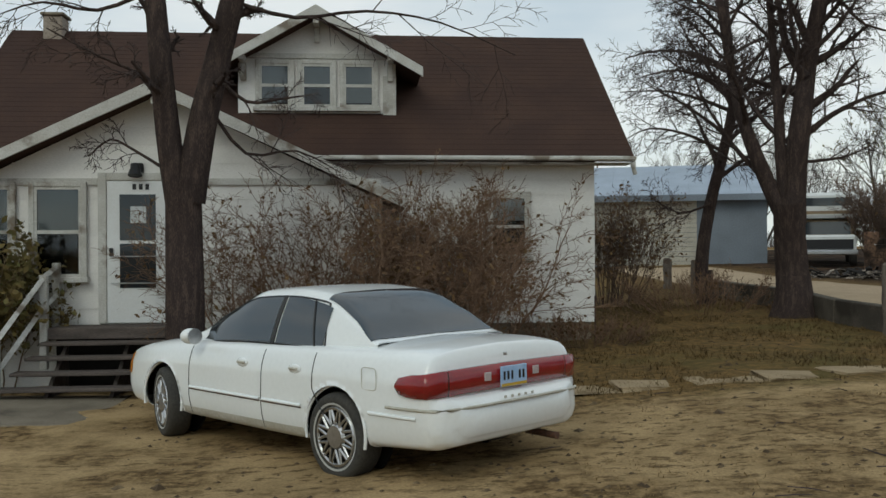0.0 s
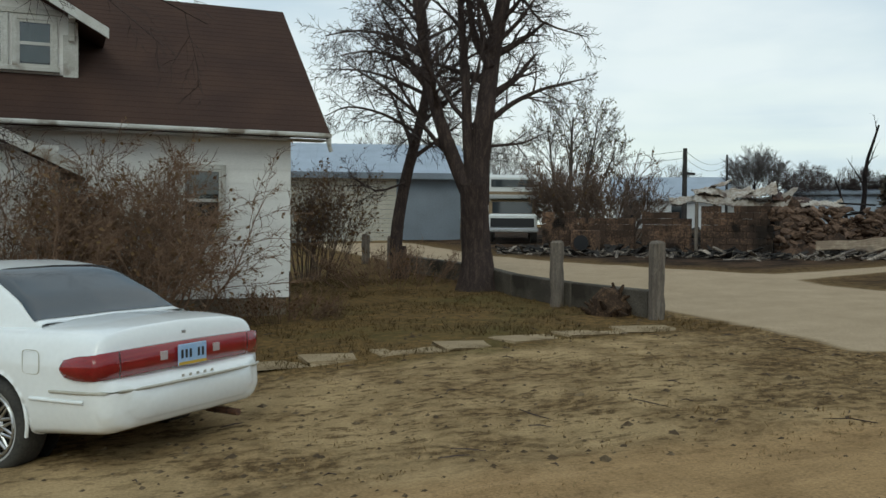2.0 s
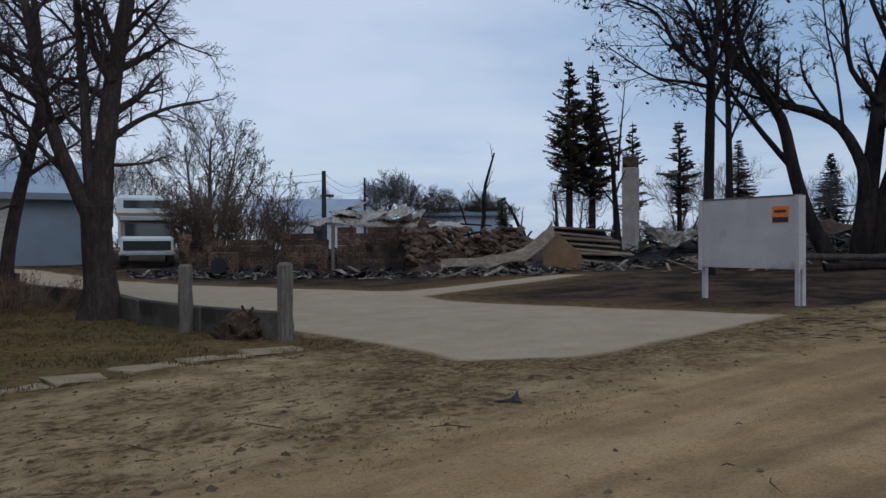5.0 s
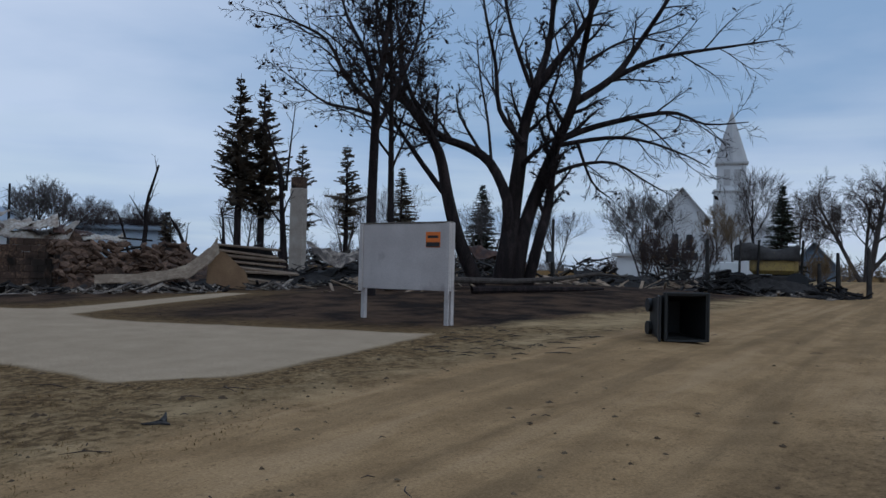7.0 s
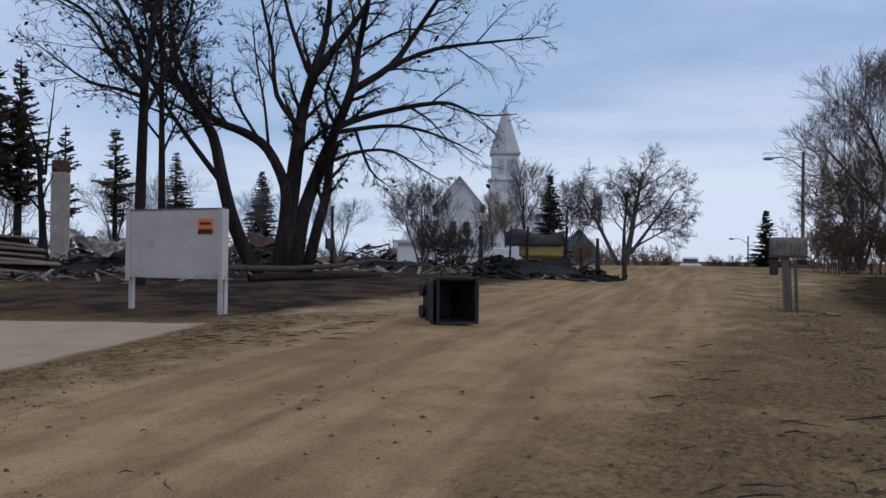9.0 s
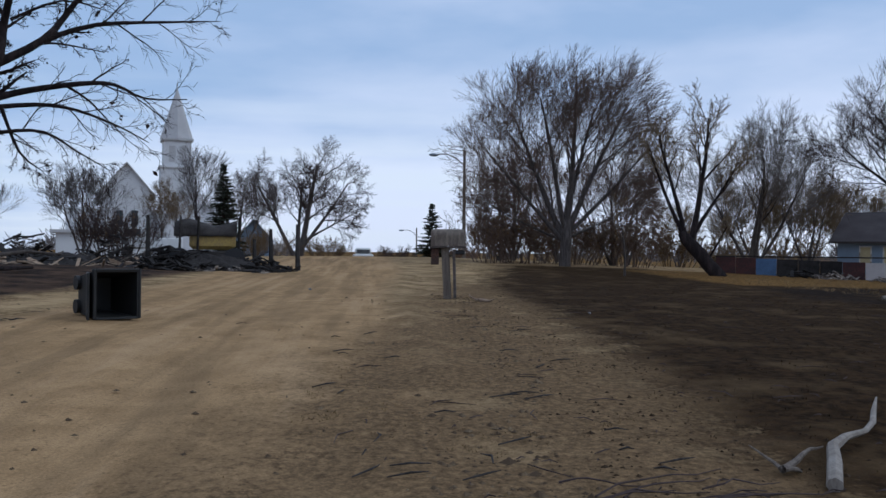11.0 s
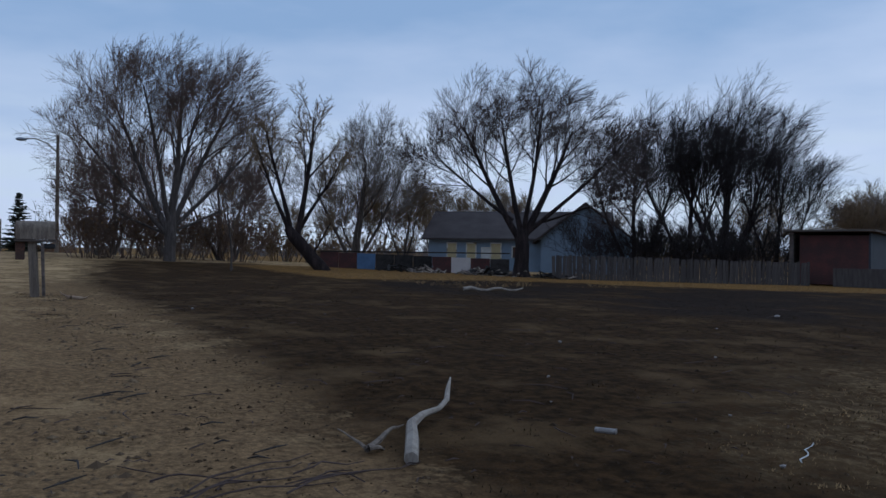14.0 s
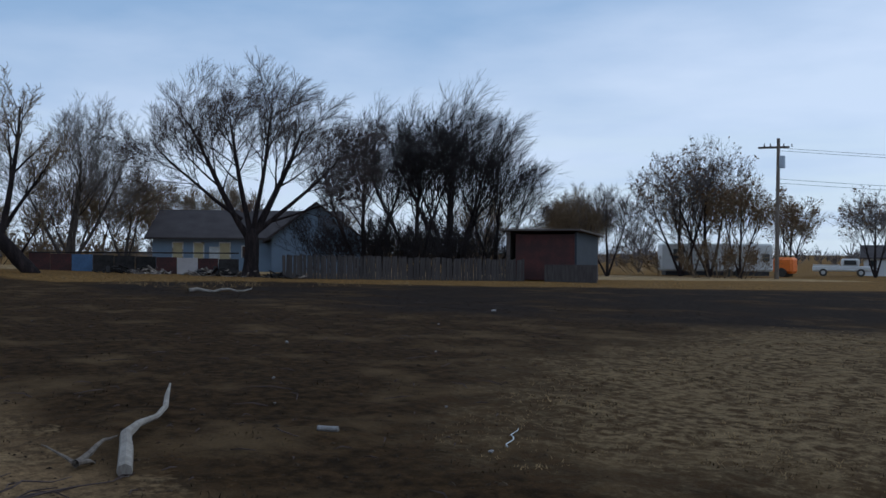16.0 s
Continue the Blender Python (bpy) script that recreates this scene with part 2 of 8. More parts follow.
    whitepaint=mat("white_vehicle_paint", (0.7, 0.7, 0.69, 1), 0.35, (0.6, 0.6, 0.58, 1), 2, 30, 0.4, 0.0),
    rvtan=mat("camper_stripe", (0.28, 0.2, 0.12, 1), 0.6, None, 2, 30, 0.4, 0.0),
    machine=mat("dull_yellow_panel", (0.4, 0.28, 0.07, 1), 0.7, (0.2, 0.14, 0.06, 1), 1.5, 20, 0.7, 0.2),
    carpaint=mat("white_car_paint", (0.86, 0.87, 0.86, 1), 0.2, (0.8, 0.81, 0.8, 1), 1.2, 25, 0.4, 0.0, coat=0.6),
    cardirt=mat("dusty_rocker_paint", (0.55, 0.53, 0.47, 1), 0.5, (0.42, 0.39, 0.32, 1), 4, 40, 0.6, 0.0),
    carglass=glass("car_glass", (0.03, 0.036, 0.042, 1), 0.06, 1.0),
    tyre=mat("dusty_rubber", (0.03, 0.029, 0.027, 1), 0.85, (0.06, 0.055, 0.047, 1), 4, 50, 0.6, 0.3),
    whitewall=mat("whitewall", (0.5, 0.49, 0.46, 1), 0.7, None, 4, 40, 0.4, 0.0),
    chrome=mat("dull_chrome", (0.55, 0.55, 0.56, 1), 0.28, (0.4, 0.4, 0.4, 1), 6, 40, 0.5, 0.0, metal=0.9),
    rootwood=mat("rotten_root_wood", (0.14, 0.085, 0.05, 1), 0.95, (0.04, 0.026, 0.018, 1), 7, 40, 0.85, 0.8),
    tail=mat("red_lens", (0.27, 0.012, 0.014, 1), 0.15, (0.19, 0.008, 0.01, 1), 6, 90, 0.5, 0.0, coat=0.5),
    lensclear=mat("clear_lens", (0.5, 0.42, 0.42, 1), 0.15, None, 6, 60, 0.4, 0.0, coat=0.4),
    amber=mat("amber_lens", (0.6, 0.22, 0.03, 1), 0.2, None, 6, 60, 0.3, 0.0),
    plateblue=mat("plate_face", (0.3, 0.47, 0.72, 1), 0.4, (0.45, 0.56, 0.74, 1), 8, 40, 0.5, 0.0),
    plateyellow=mat("plate_band", (0.62, 0.4, 0.06, 1), 0.4, None, 8, 40, 0.3, 0.0),
    paper=mat("paper_notice", (0.6, 0.62, 0.62, 1), 0.8, None, 8, 40, 0.4, 0.0),
    bleached=mat("bleached_branch_wood", (0.324, 0.289, 0.246, 1), 0.85, (0.183, 0.155, 0.127, 1), 3, 40, 0.6, 0.6, stretch=(4, 4, 0.6)),
    can=mat("crushed_can", (0.26, 0.248, 0.236, 1), 0.5, (0.155, 0.136, 0.124, 1), 8, 60, 0.6, 0.3, metal=0.4),
)


# ---- mesh helpers ----
def part(name, bm, material, parent=None, label="", smooth=False):
    me = bpy.data.meshes.new(name)
    bm.normal_update()
    bm.to_mesh(me)
    bm.free()
    for mt in material if isinstance(material, (list, tuple)) else (material,):
        me.materials.append(mt)
    if smooth:
        for p in me.polygons:
            p.use_smooth = True
    ob = new(name, me)
    if parent is not None:
        ob.parent = parent
    if label:
        ob["label"] = label
    return ob


def pydata(name, verts, faces, material, parent=None, label="", smooth=False):
    me = bpy.data.meshes.new(name)
    me.from_pydata(verts, [], faces)
    for mt in material if isinstance(material, (list, tuple)) else (material,):
        me.materials.append(mt)
    if smooth:
        me.polygons.foreach_set("use_smooth", [True] * len(me.polygons))
    ob = new(name, me)
    if parent is not None:
        ob.parent = parent
    if label:
        ob["label"] = label
    return ob


def box(bm, x0, x1, y0, y1, z0, z1, m=None, bevel=0.0):
    r = bmesh.ops.create_cube(bm, size=1.0)
    vs = r["verts"]
    bmesh.ops.scale(bm, vec=(abs(x1 - x0), abs(y1 - y0), abs(z1 - z0)), verts=vs)
    bmesh.ops.translate(bm, vec=((x0 + x1) / 2, (y0 + y1) / 2, (z0 + z1) / 2), verts=vs)
    if bevel:
        es = list({e for v in vs for e in v.link_edges})
        vs = list({v for f in bmesh.ops.bevel(bm, geom=es, offset=bevel, segments=1, affect="EDGES")["faces"] for v in f.verts} | {v for v in vs if v.is_valid})
    if m is not None:
        bmesh.ops.transform(bm, matrix=m, verts=vs)
    return vs


def boxed(x0, x1, y0, y1, z0, z1, m=None, bevel=0.0):
    bm = bmesh.new()
    box(bm, x0, x1, y0, y1, z0, z1, m, bevel)
    return bm


def cyl(bm, a, b, r0, r1, n=10, caps=True):
    a, b = Vector(a), Vector(b)
    r = bmesh.ops.create_cone(bm, cap_ends=caps, segments=n, radius1=r0, radius2=r1, depth=(b - a).length)
    q = (b - a).to_track_quat("Z", "Y").to_matrix().to_4x4()
    bmesh.ops.transform(bm, matrix=Matrix.Translation((a + b) / 2) @ q, verts=r["verts"])
    return r["verts"]


def cyled(a, b, r0, r1, n=10):
    bm = bmesh.new()
    cyl(bm, a, b, r0, r1, n)
    return bm


def prism(bm, pts, y0, y1):
    """A polygon in x and z, drawn out along y."""
    a = [bm.verts.new((x, y0, z)) for x, z in pts]
    b = [bm.verts.new((x, y1, z)) for x, z in pts]
    n = len(pts)
    bm.faces.new(a)
    bm.faces.new(b[::-1])
    for i in range(n):
        bm.faces.new((a[i], b[i], b[(i + 1) % n], a[(i + 1) % n]))
    bmesh.ops.recalc_face_normals(bm, faces=bm.faces)


def thing(name, m, label, category, group="", kind=""):
    e = new(name)
    e.empty_display_size = 0.2
    e.matrix_world = m
    return tagged(e, label, category, group, kind)


def smooth_step(a, b, x):
    t = min(1.0, max(0.0, (x - a) / (b - a)))
    return t * t * (3 - 2 * t)


def gz(x, y):
    """Height of the ground."""
    z = 0.65 * math.tanh((x - 0.5) / 16)
    z -= 0.012 * min(40, max(0, y - 6)) * smooth_step(-2, 3, -x)
    z += 0.65 * smooth_step(24, 58, x) * math.exp(-(y / 25) ** 2)
    z -= 0.013 * min(150, max(0, -y - 5))
    z += 0.02 * min(40, max(0, y - 14)) * smooth_step(0, 6, x)
    z -= 0.035 * min(60, max(0, x - 60)) * math.exp(-((y + 2) / 30) ** 2)
    z -= 0.12 * math.exp(-((x + 1) ** 2 + (y - 8) ** 2) / 14)
    z += 0.5 * math.exp(-((x - 28) ** 2 / 70 + (y - 13) ** 2 / 45))
    r = math.hypot(x, y)
    if r > 150:
        z = z * math.exp(-(r - 150) / 300) - 1.0 * smooth_step(150, 600, r)
    return z


def on(x, y, turn=0.0, up=0.0):
    return pose(x, y, gz(x, y) + up, 0, 0, turn)


# ---- ground: one sheet, with fields that tell road, lawn and burn apart ----
def seg_d(x, y, a, b):
    vx, vy = b[0] - a[0], b[1] - a[1]
    t = max(0, min(1, ((x - a[0]) * vx + (y - a[1]) * vy) / (vx * vx + vy * vy)))
    return math.hypot(x - a[0] - t * vx, y - a[1] - t * vy)


def poly_sd(x, y, pts):
    """Signed distance to a polygon, positive inside."""
    d, inside = 1e9, False
    for i in range(len(pts)):
        a, b = pts[i - 1], pts[i]
        d = min(d, seg_d(x, y, a, b))
        if (a[1] > y) != (b[1] > y) and x < (b[0] - a[0]) * (y - a[1]) / (b[1] - a[1]) + a[0]:
            inside = not inside
    return d if inside else -d


GRAVEL = [(7.4, 7.9), (8.6, 7.1), (11.3, 7.3), (14.2, 7.7), (13.4, 11.3), (12.9, 14.0), (13.0, 15.9), (20.5, 17.4), (20.5, 18.4), (13.6, 17.2), (11.1, 23.2), (10.3, 26.8), (10.5, 36), (6.5, 38), (7.2, 20.6), (7.9, 15.3), (7.9, 11.6), (7.7, 9.2)]
BURN_N = [(14.4, 7.9), (23, 6.4), (34, 5.6), (48, 6.5), (70, 10), (70, 60), (10, 60), (10.5, 27), (11.3, 23.2), (13.7, 17.3), (20.5, 18.6), (20.5, 17.2), (13.3, 15.9), (13.1, 14), (13.5, 11.3)]
LAWN = [(1.5, 9.6), (6.5, 10.2), (7.9, 9.6), (7.6, 12), (7.4, 20.6), (6.2, 40), (-30, 40), (-30, 16), (-2.6, 14.0), (0.3, 11.5)]
FIELD = [(7.2, -2.1), (12, -2.9), (26, -3.1), (45, -6.5), (46, -14), (38, -17), (35, -22), (24, -36), (12, -60), (-40, -60), (-40, -9), (-3, -4.0), (4.2, -2.3)]
CHARRED = [(24, -11.5), (30, -13), (31, -19), (25, -26), (18, -36), (6, -60), (-20, -60), (-20, -34), (8, -19), (15, -14)]
VERGE_S = [(4.6, 0.95), (6.2, 0.65), (11.2, -0.06), (16, -1.0), (34, -2.7), (26, -3.6), (12, -3.4), (7, -3.2), (3.6, -3.2)]
YARD = [(0.2, 6.2), (3.5, 5.2), (7.0, 5.6), (7.6, 7.4), (7.2, 9.4), (1.5, 9.5), (-1.5, 9.0), (-4, 8.5), (-3.5, 6.8)]
STUBBLE = [(4.6, -6.2), (7.6, -9.9), (9, -19), (0, -24), (-6, -10), (2.5, -6.8)]
DRY = [(31, -13), (44, -12), (46, -24), (32, -42), (22, -70), (-30, -80), (-30, -66), (8, -64), (19, -37), (26, -27), (32, -20)]
gv, gf = [(0, 0, gz(0, 0))], []
fields = {k: [0.0] for k in ("road", "gravel", "burn", "lawn", "field", "charred", "dry", "verge", "stubble", "yard")}


def road_d(x, y):
    half = 3.1 + 0.25 * math.sin(x * 0.21)
    mid = 2.2 - 0.012 * max(0, x - 20)
    return half - abs(y - mid) if x > -60 else -5


spokes, rad = 300, []
r_ = 0.35
while r_ < 4500:
    rad.append(r_)
    r_ *= 1.043 if r_ < 60 else 1.12
for r_ in rad:
    for i in range(spokes):
        a = 2 * math.pi * i / spokes
        x, y = r_ * math.sin(a), r_ * math.cos(a)
        z = gz(x, y)
        if r_ < 45:
            nz = noise.noise((x * 1.1, y * 1.1, 0)) * 0.035 + noise.noise((x * 3.1, y * 3.1, 4)) * 0.018
            z += nz * (0.35 if poly_sd(x, y, GRAVEL) > -0.2 else 1.0) * min(1, r_ / 2)
            z -= 0.05 * math.exp(-((y - 3.4) / 0.35) ** 2) * smooth_step(2, 6, x) + 0.05 * math.exp(-((y - 1.6) / 0.35) ** 2) * smooth_step(2, 6, x)
            z += 0.07 * math.exp(-((y + 1.15) / 0.3) ** 2) * smooth_step(7, 11, x)
        gv.append((x, y, z))
        near = r_ < 130
        fields["road"].append(road_d(x, y) if near else -5)
        fields["gravel"].append(poly_sd(x, y, GRAVEL) if near else -9)
        fields["burn"].append(poly_sd(x, y, BURN_N) if near else -9)
        fields["lawn"].append(poly_sd(x, y, LAWN) if near else -9)
        fields["field"].append(poly_sd(x, y, FIELD) if near else -9)
        fields["charred"].append(poly_sd(x, y, CHARRED) if near else -9)
        fields["verge"].append(poly_sd(x, y, VERGE_S) if near else -9)
        fields["stubble"].append(poly_sd(x, y, STUBBLE) if near else -9)
        fields["yard"].append(poly_sd(x, y, YARD) if near else -9)
        fields["dry"].append(max(poly_sd(x, y, DRY), min(5, r_ - 75)) if near else 5)
for i in range(spokes):
    gf.append((0, 1 + (i + 1) % spokes, 1 + i))
for j in range(len(rad) - 1):
    for i in range(spokes):
        a, b = 1 + j * spokes + i, 1 + j * spokes + (i + 1) % spokes
        gf.append((a, b, b + spokes, a + spokes))


def ground_material():
    m = bpy.data.materials.new("ground_dirt_grass_ash")
    m.use_nodes = True
    n, l = m.node_tree.nodes, m.node_tree.links
    b = n["Principled BSDF"]
    b.inputs["Roughness"].default_value, b.inputs["Specular IOR Level"].default_value = 1.0, 0.03
    tc = n.new("ShaderNodeTexCoord")

    def nz(scale, detail=6, rough=0.55):
        k = n.new("ShaderNodeTexNoise")
        k.inputs["Scale"].default_value, k.inputs["Detail"].default_value, k.inputs["Roughness"].default_value = scale, detail, rough
        l.new(tc.outputs["Object"], k.inputs["Vector"])
        return k.outputs["Fac"]

    def maprange(v, a, c, lo=0.0, hi=1.0):
        k = n.new("ShaderNodeMapRange")
        for key, val in (("From Min", a), ("From Max", c), ("To Min", lo), ("To Max", hi)):
            k.inputs[key].default_value = val
        l.new(v, k.inputs["Value"])
        return k.outputs[0]

    def math2(op, a, c):
        k = n.new("ShaderNodeMath")
        k.operation = op
        for i, v in enumerate((a, c)):
            if isinstance(v, (int, float)):
                k.inputs[i].default_value = v
            else:
                l.new(v, k.inputs[i])
        return k.outputs[0]

    def mix(f, a, c):
        k = n.new("ShaderNodeMix")
        k.data_type = "RGBA"
        l.new(f, k.inputs[0])
        for i, v in ((6, a), (7, c)):
            if isinstance(v, tuple):
                k.inputs[i].default_value = v
            else:
                l.new(v, k.inputs[i])
        return k.outputs[2]

    big, mid, small, grit = nz(0.35), nz(1.6, 8), nz(7.0, 8, 0.65), nz(45, 4, 0.7)
    patch, speck = nz(0.9, 10, 0.62), nz(14, 8, 0.7)
    along_road = n.new("ShaderNodeMapping")
    along_road.inputs["Scale"].default_value = (0.06, 1.0, 1.0)
    l.new(tc.outputs["Object"], along_road.inputs["Vector"])
    rut = n.new("ShaderNodeTexNoise")
    rut.inputs["Scale"].default_value, rut.inputs["Detail"].default_value = 2.3, 8
    l.new(along_road.outputs["Vector"], rut.inputs["Vector"])
    rut = rut.outputs["Fac"]

    def mask(name, wob, soft):
        at = n.new("ShaderNodeAttribute")
        at.attribute_name = name
        w = math2("MULTIPLY", math2("SUBTRACT", mid, 0.5), wob)
        w2 = math2("MULTIPLY", math2("SUBTRACT", speck, 0.5), wob * 0.8)
        return maprange(math2("ADD", math2("ADD", at.outputs["Fac"], w), w2), -soft, soft)

    dust = mix(maprange(mid, 0.35, 0.65), (0.4, 0.283, 0.149, 1), (0.27, 0.189, 0.0972, 1))
    straw = mix(maprange(small, 0.42, 0.6), (0.275, 0.187, 0.0935, 1), (0.0935, 0.0605, 0.0297, 1))
    c = mix(maprange(patch, 0.44, 0.58), dust, straw)
    grass = mix(maprange(small, 0.38, 0.62), (0.19, 0.118, 0.048, 1), (0.085, 0.058, 0.026, 1))
    grass = mix(maprange(big, 0.5, 0.66), grass, (0.095, 0.08, 0.03, 1))
    lawn_m = mask("lawn", 1.2, 0.35)
    c = mix(lawn_m, c, grass)
    soil = mix(maprange(small, 0.38, 0.62), (0.0446, 0.0259, 0.0115, 1), (0.0144, 0.009, 0.00468, 1))
    soil = mix(maprange(patch, 0.5, 0.64, 0.0, 0.8), soil, (0.0808, 0.0527, 0.0255, 1))
    soil = mix(math2("MULTIPLY", mask("stubble", 3.5, 1.2), maprange(small, 0.4, 0.6)), soil, (0.16, 0.112, 0.058, 1))
    field_m = mask("field", 2.8, 0.9)
    c = mix(field_m, c, soil)
    dry = mix(maprange(small, 0.4, 0.6), (0.2, 0.115, 0.035, 1), (0.085, 0.048, 0.018, 1))
    c = mix(mask("dry", 2.2, 0.5), c, dry)
    coal = mix(maprange(small, 0.4, 0.65), (0.012, 0.0085, 0.0065, 1), (0.03, 0.02, 0.014, 1))
    c = mix(math2("MULTIPLY", mask("charred", 3.0, 0.8), maprange(big, 0.36, 0.5)), c, coal)
    c = mix(mask("burn", 1.0, 0.4), c, mix(maprange(patch, 0.42, 0.6), (0.022, 0.016, 0.013, 1), (0.085, 0.053, 0.033, 1)))
    road = mix(maprange(mid, 0.35, 0.65), (0.386, 0.252, 0.125, 1), (0.275, 0.176, 0.0854, 1))
    road = mix(maprange(speck, 0.55, 0.68), road, (0.194, 0.125, 0.0643, 1))
    road = mix(maprange(rut, 0.48, 0.62, 0.0, 0.5), road, (0.176, 0.117, 0.0608, 1))
    road = mix(maprange(rut, 0.46, 0.36, 0.0, 0.5), road, (0.432, 0.292, 0.157, 1))
    c = mix(mask("road", 0.9, 0.35), c, road)
    # rough dead grass that fringes the gravel, and streaks of straw trodden into the yard
    at_g = n.new("ShaderNodeAttribute")
    at_g.attribute_name = "gravel"
    fringe = math2("MULTIPLY", maprange(math2("ADD", at_g.outputs["Fac"], math2("MULTIPLY", math2("SUBTRACT", mid, 0.5), 2.6)), -2.0, -0.5), maprange(speck, 0.3, 0.55))
    c = mix(fringe, c, mix(maprange(small, 0.4, 0.62), (0.17, 0.107, 0.048, 1), (0.07, 0.045, 0.022, 1)))
    trod = n.new("ShaderNodeMapping")
    trod.inputs["Scale"].default_value = (0.75, 1.5, 1.0)
    trod.inputs["Rotation"].default_value = (0, 0, 0.2)
    l.new(tc.outputs["Object"], trod.inputs["Vector"])
    clump = n.new("ShaderNodeTexNoise")
    clump.inputs["Scale"].default_value, clump.inputs["Detail"].default_value, clump.inputs["Roughness"].default_value = 5.6, 9, 0.7
    l.new(trod.outputs["Vector"], clump.inputs["Vector"])
    c = mix(math2("MULTIPLY", mask("yard", 1.6, 0.8), maprange(clump.outputs["Fac"], 0.53, 0.6, 0.0, 0.85)), c, mix(maprange(speck, 0.4, 0.6), (0.13, 0.083, 0.04, 1), (0.055, 0.036, 0.019, 1)))
    c = mix(math2("MULTIPLY", mask("verge", 1.6, 0.6), maprange(patch, 0.3, 0.5, 0.45, 1.0)), c, mix(maprange(speck, 0.38, 0.62), (0.209, 0.137, 0.0697, 1), (0.0869, 0.0569, 0.0302, 1)))
    grav = mix(maprange(mid, 0.3, 0.7), (0.437, 0.333, 0.224, 1), (0.356, 0.27, 0.178, 1))
    c = mix(mask("gravel", 0.32, 0.1), c, grav)
    g = n.new("ShaderNodeHueSaturation")
    l.new(maprange(grit, 0.3, 0.7, 0.72, 1.25), g.inputs["Value"])
    l.new(c, g.inputs["Color"])
    l.new(g.outputs["Color"], b.inputs["Base Color"])
    bp = n.new("ShaderNodeBump")
    bp.inputs["Strength"].default_value, bp.inputs["Distance"].default_value = 0.55, 0.03
    l.new(math2("ADD", small, math2("MULTIPLY", grit, 0.35)), bp.inputs["Height"])
    l.new(bp.outputs["Normal"], b.inputs["Normal"])
    return m


ground = pydata("ground", gv, gf, ground_material(), smooth=True)
for k, v in fields.items():
    at_ = ground.data.attributes.new(k, "FLOAT", "POINT")
    at_.data.foreach_set("value", v)
tagged(ground, "dusty dirt, dead grass, gravel road and burnt soil", "ground", kind="structure")

# ---- trees ----
def tube(V, F, pts, rads, n):
    base = len(V)
    for k, (p, r) in enumerate(zip(pts, rads)):
        d = (pts[min(k + 1, len(pts) - 1)] - pts[max(k - 1, 0)])
        d = d.normalized() if d.length > 1e-6 else Vector((0, 0, 1))
        s = d.cross(Vector((0.31, 0.95, 0.05))).normalized()
        t = d.cross(s)
        for i in range(n):
            a = 2 * math.pi * i / n
            V.append(p + (s * math.cos(a) + t * math.sin(a)) * r)
    for k in range(len(pts) - 1):
        for i in range(n):
            a, b = base + k * n + i, base + k * n + (i + 1) % n
            F.append((a, b, b + n, a + n))


def grow(rng, p, d, length, r, level, cfg, wood, twigs, leaves):
    """One limb and, from it, its smaller limbs."""
    last = level >= cfg["levels"]
    segs = 3 if last else (5 if level else 7)
    pts, rads = [p.copy()], [r]
    tip = r * (0.3 if last else 0.28)
    for k in range(segs):
        w = cfg["wander"] * (1.0 if level else cfg.get("trunk_wander", 0.4))
        d = (d + Vector((rng.uniform(-w, w), rng.uniform(-w, w), rng.uniform(-w, w) * 0.7)) + Vector((cfg["wind"][0], cfg["wind"][1], 0)) * (0.03 * level) + Vector((0, 0, cfg["up"][min(level, len(cfg["up"]) - 1)])) * 0.25).normalized()
        p = p + d * (length / segs)
        pts.append(p.copy())
        rads.append(r + (tip - r) * (k + 1) / segs)
    V, F = wood if level <= cfg["solid"] else twigs
    tube(V, F, pts, rads, 9 if level == 0 else 6 if level == 1 else 4 if level == 2 else 3)
    if last:
        if rng.random() < cfg["leaf"]:
            for _ in range(cfg.get("leaf_n", 1)):
                q = pts[rng.randrange(1, len(pts))] + Vector((rng.uniform(-.08, .08), rng.uniform(-.08, .08), rng.uniform(-.1, .05)))
                s = cfg["leaf_size"] * rng.uniform(0.6, 1.4)
                u = Vector((rng.uniform(-1, 1), rng.uniform(-1, 1), rng.uniform(-1, 1))).normalized() * s
                v = u.cross(Vector((rng.uniform(-1, 1), rng.uniform(-1, 1), 0.4))).normalized() * s * 0.55
                b = len(leaves[0])
                leaves[0].extend((q - u, q + v, q + u, q - v))
                leaves[1].append((b, b + 1, b + 2, b + 3))
        return
    spawn(rng, pts, length, r, tip, level, cfg, wood, twigs, leaves)


def spawn(rng, pts, length, r, tip, level, cfg, wood, twigs, leaves):
    """The smaller limbs along a limb."""
    segs = len(pts) - 1
    count = cfg["kids"][min(level, len(cfg["kids"]) - 1)]
    turn = rng.uniform(0, 6.28)
    for i in range(count):
        f = cfg["from"][min(level, len(cfg["from"]) - 1)]
        f = f + (1 - f) * (i + rng.random() * 0.7) / count
        k = min(segs - 1, int(f * segs))
        q = pts[k].lerp(pts[k + 1], f * segs - k)
        ax = (pts[k + 1] - pts[k]).normalized()
        turn += 2.4 + rng.uniform(-0.5, 0.5)
        side = ax.orthogonal().normalized()
        side = Matrix.Rotation(turn, 3, ax) @ side
        ang = cfg["angle"][min(level, len(cfg["angle"]) - 1)] * rng.uniform(0.7, 1.25)
        nd = (ax * math.cos(ang) + side * math.sin(ang)).normalized()
        ln = length * cfg["ratio"][min(level, len(cfg["ratio"]) - 1)] * rng.uniform(0.7, 1.15) * (1.15 - 0.45 * f)
        rr = max(cfg["min_r"], (r + (tip - r) * f) * cfg["thin"] * rng.uniform(0.8, 1.1))
        grow(rng, q, nd, ln, rr, level + 1, cfg, wood, twigs, leaves)


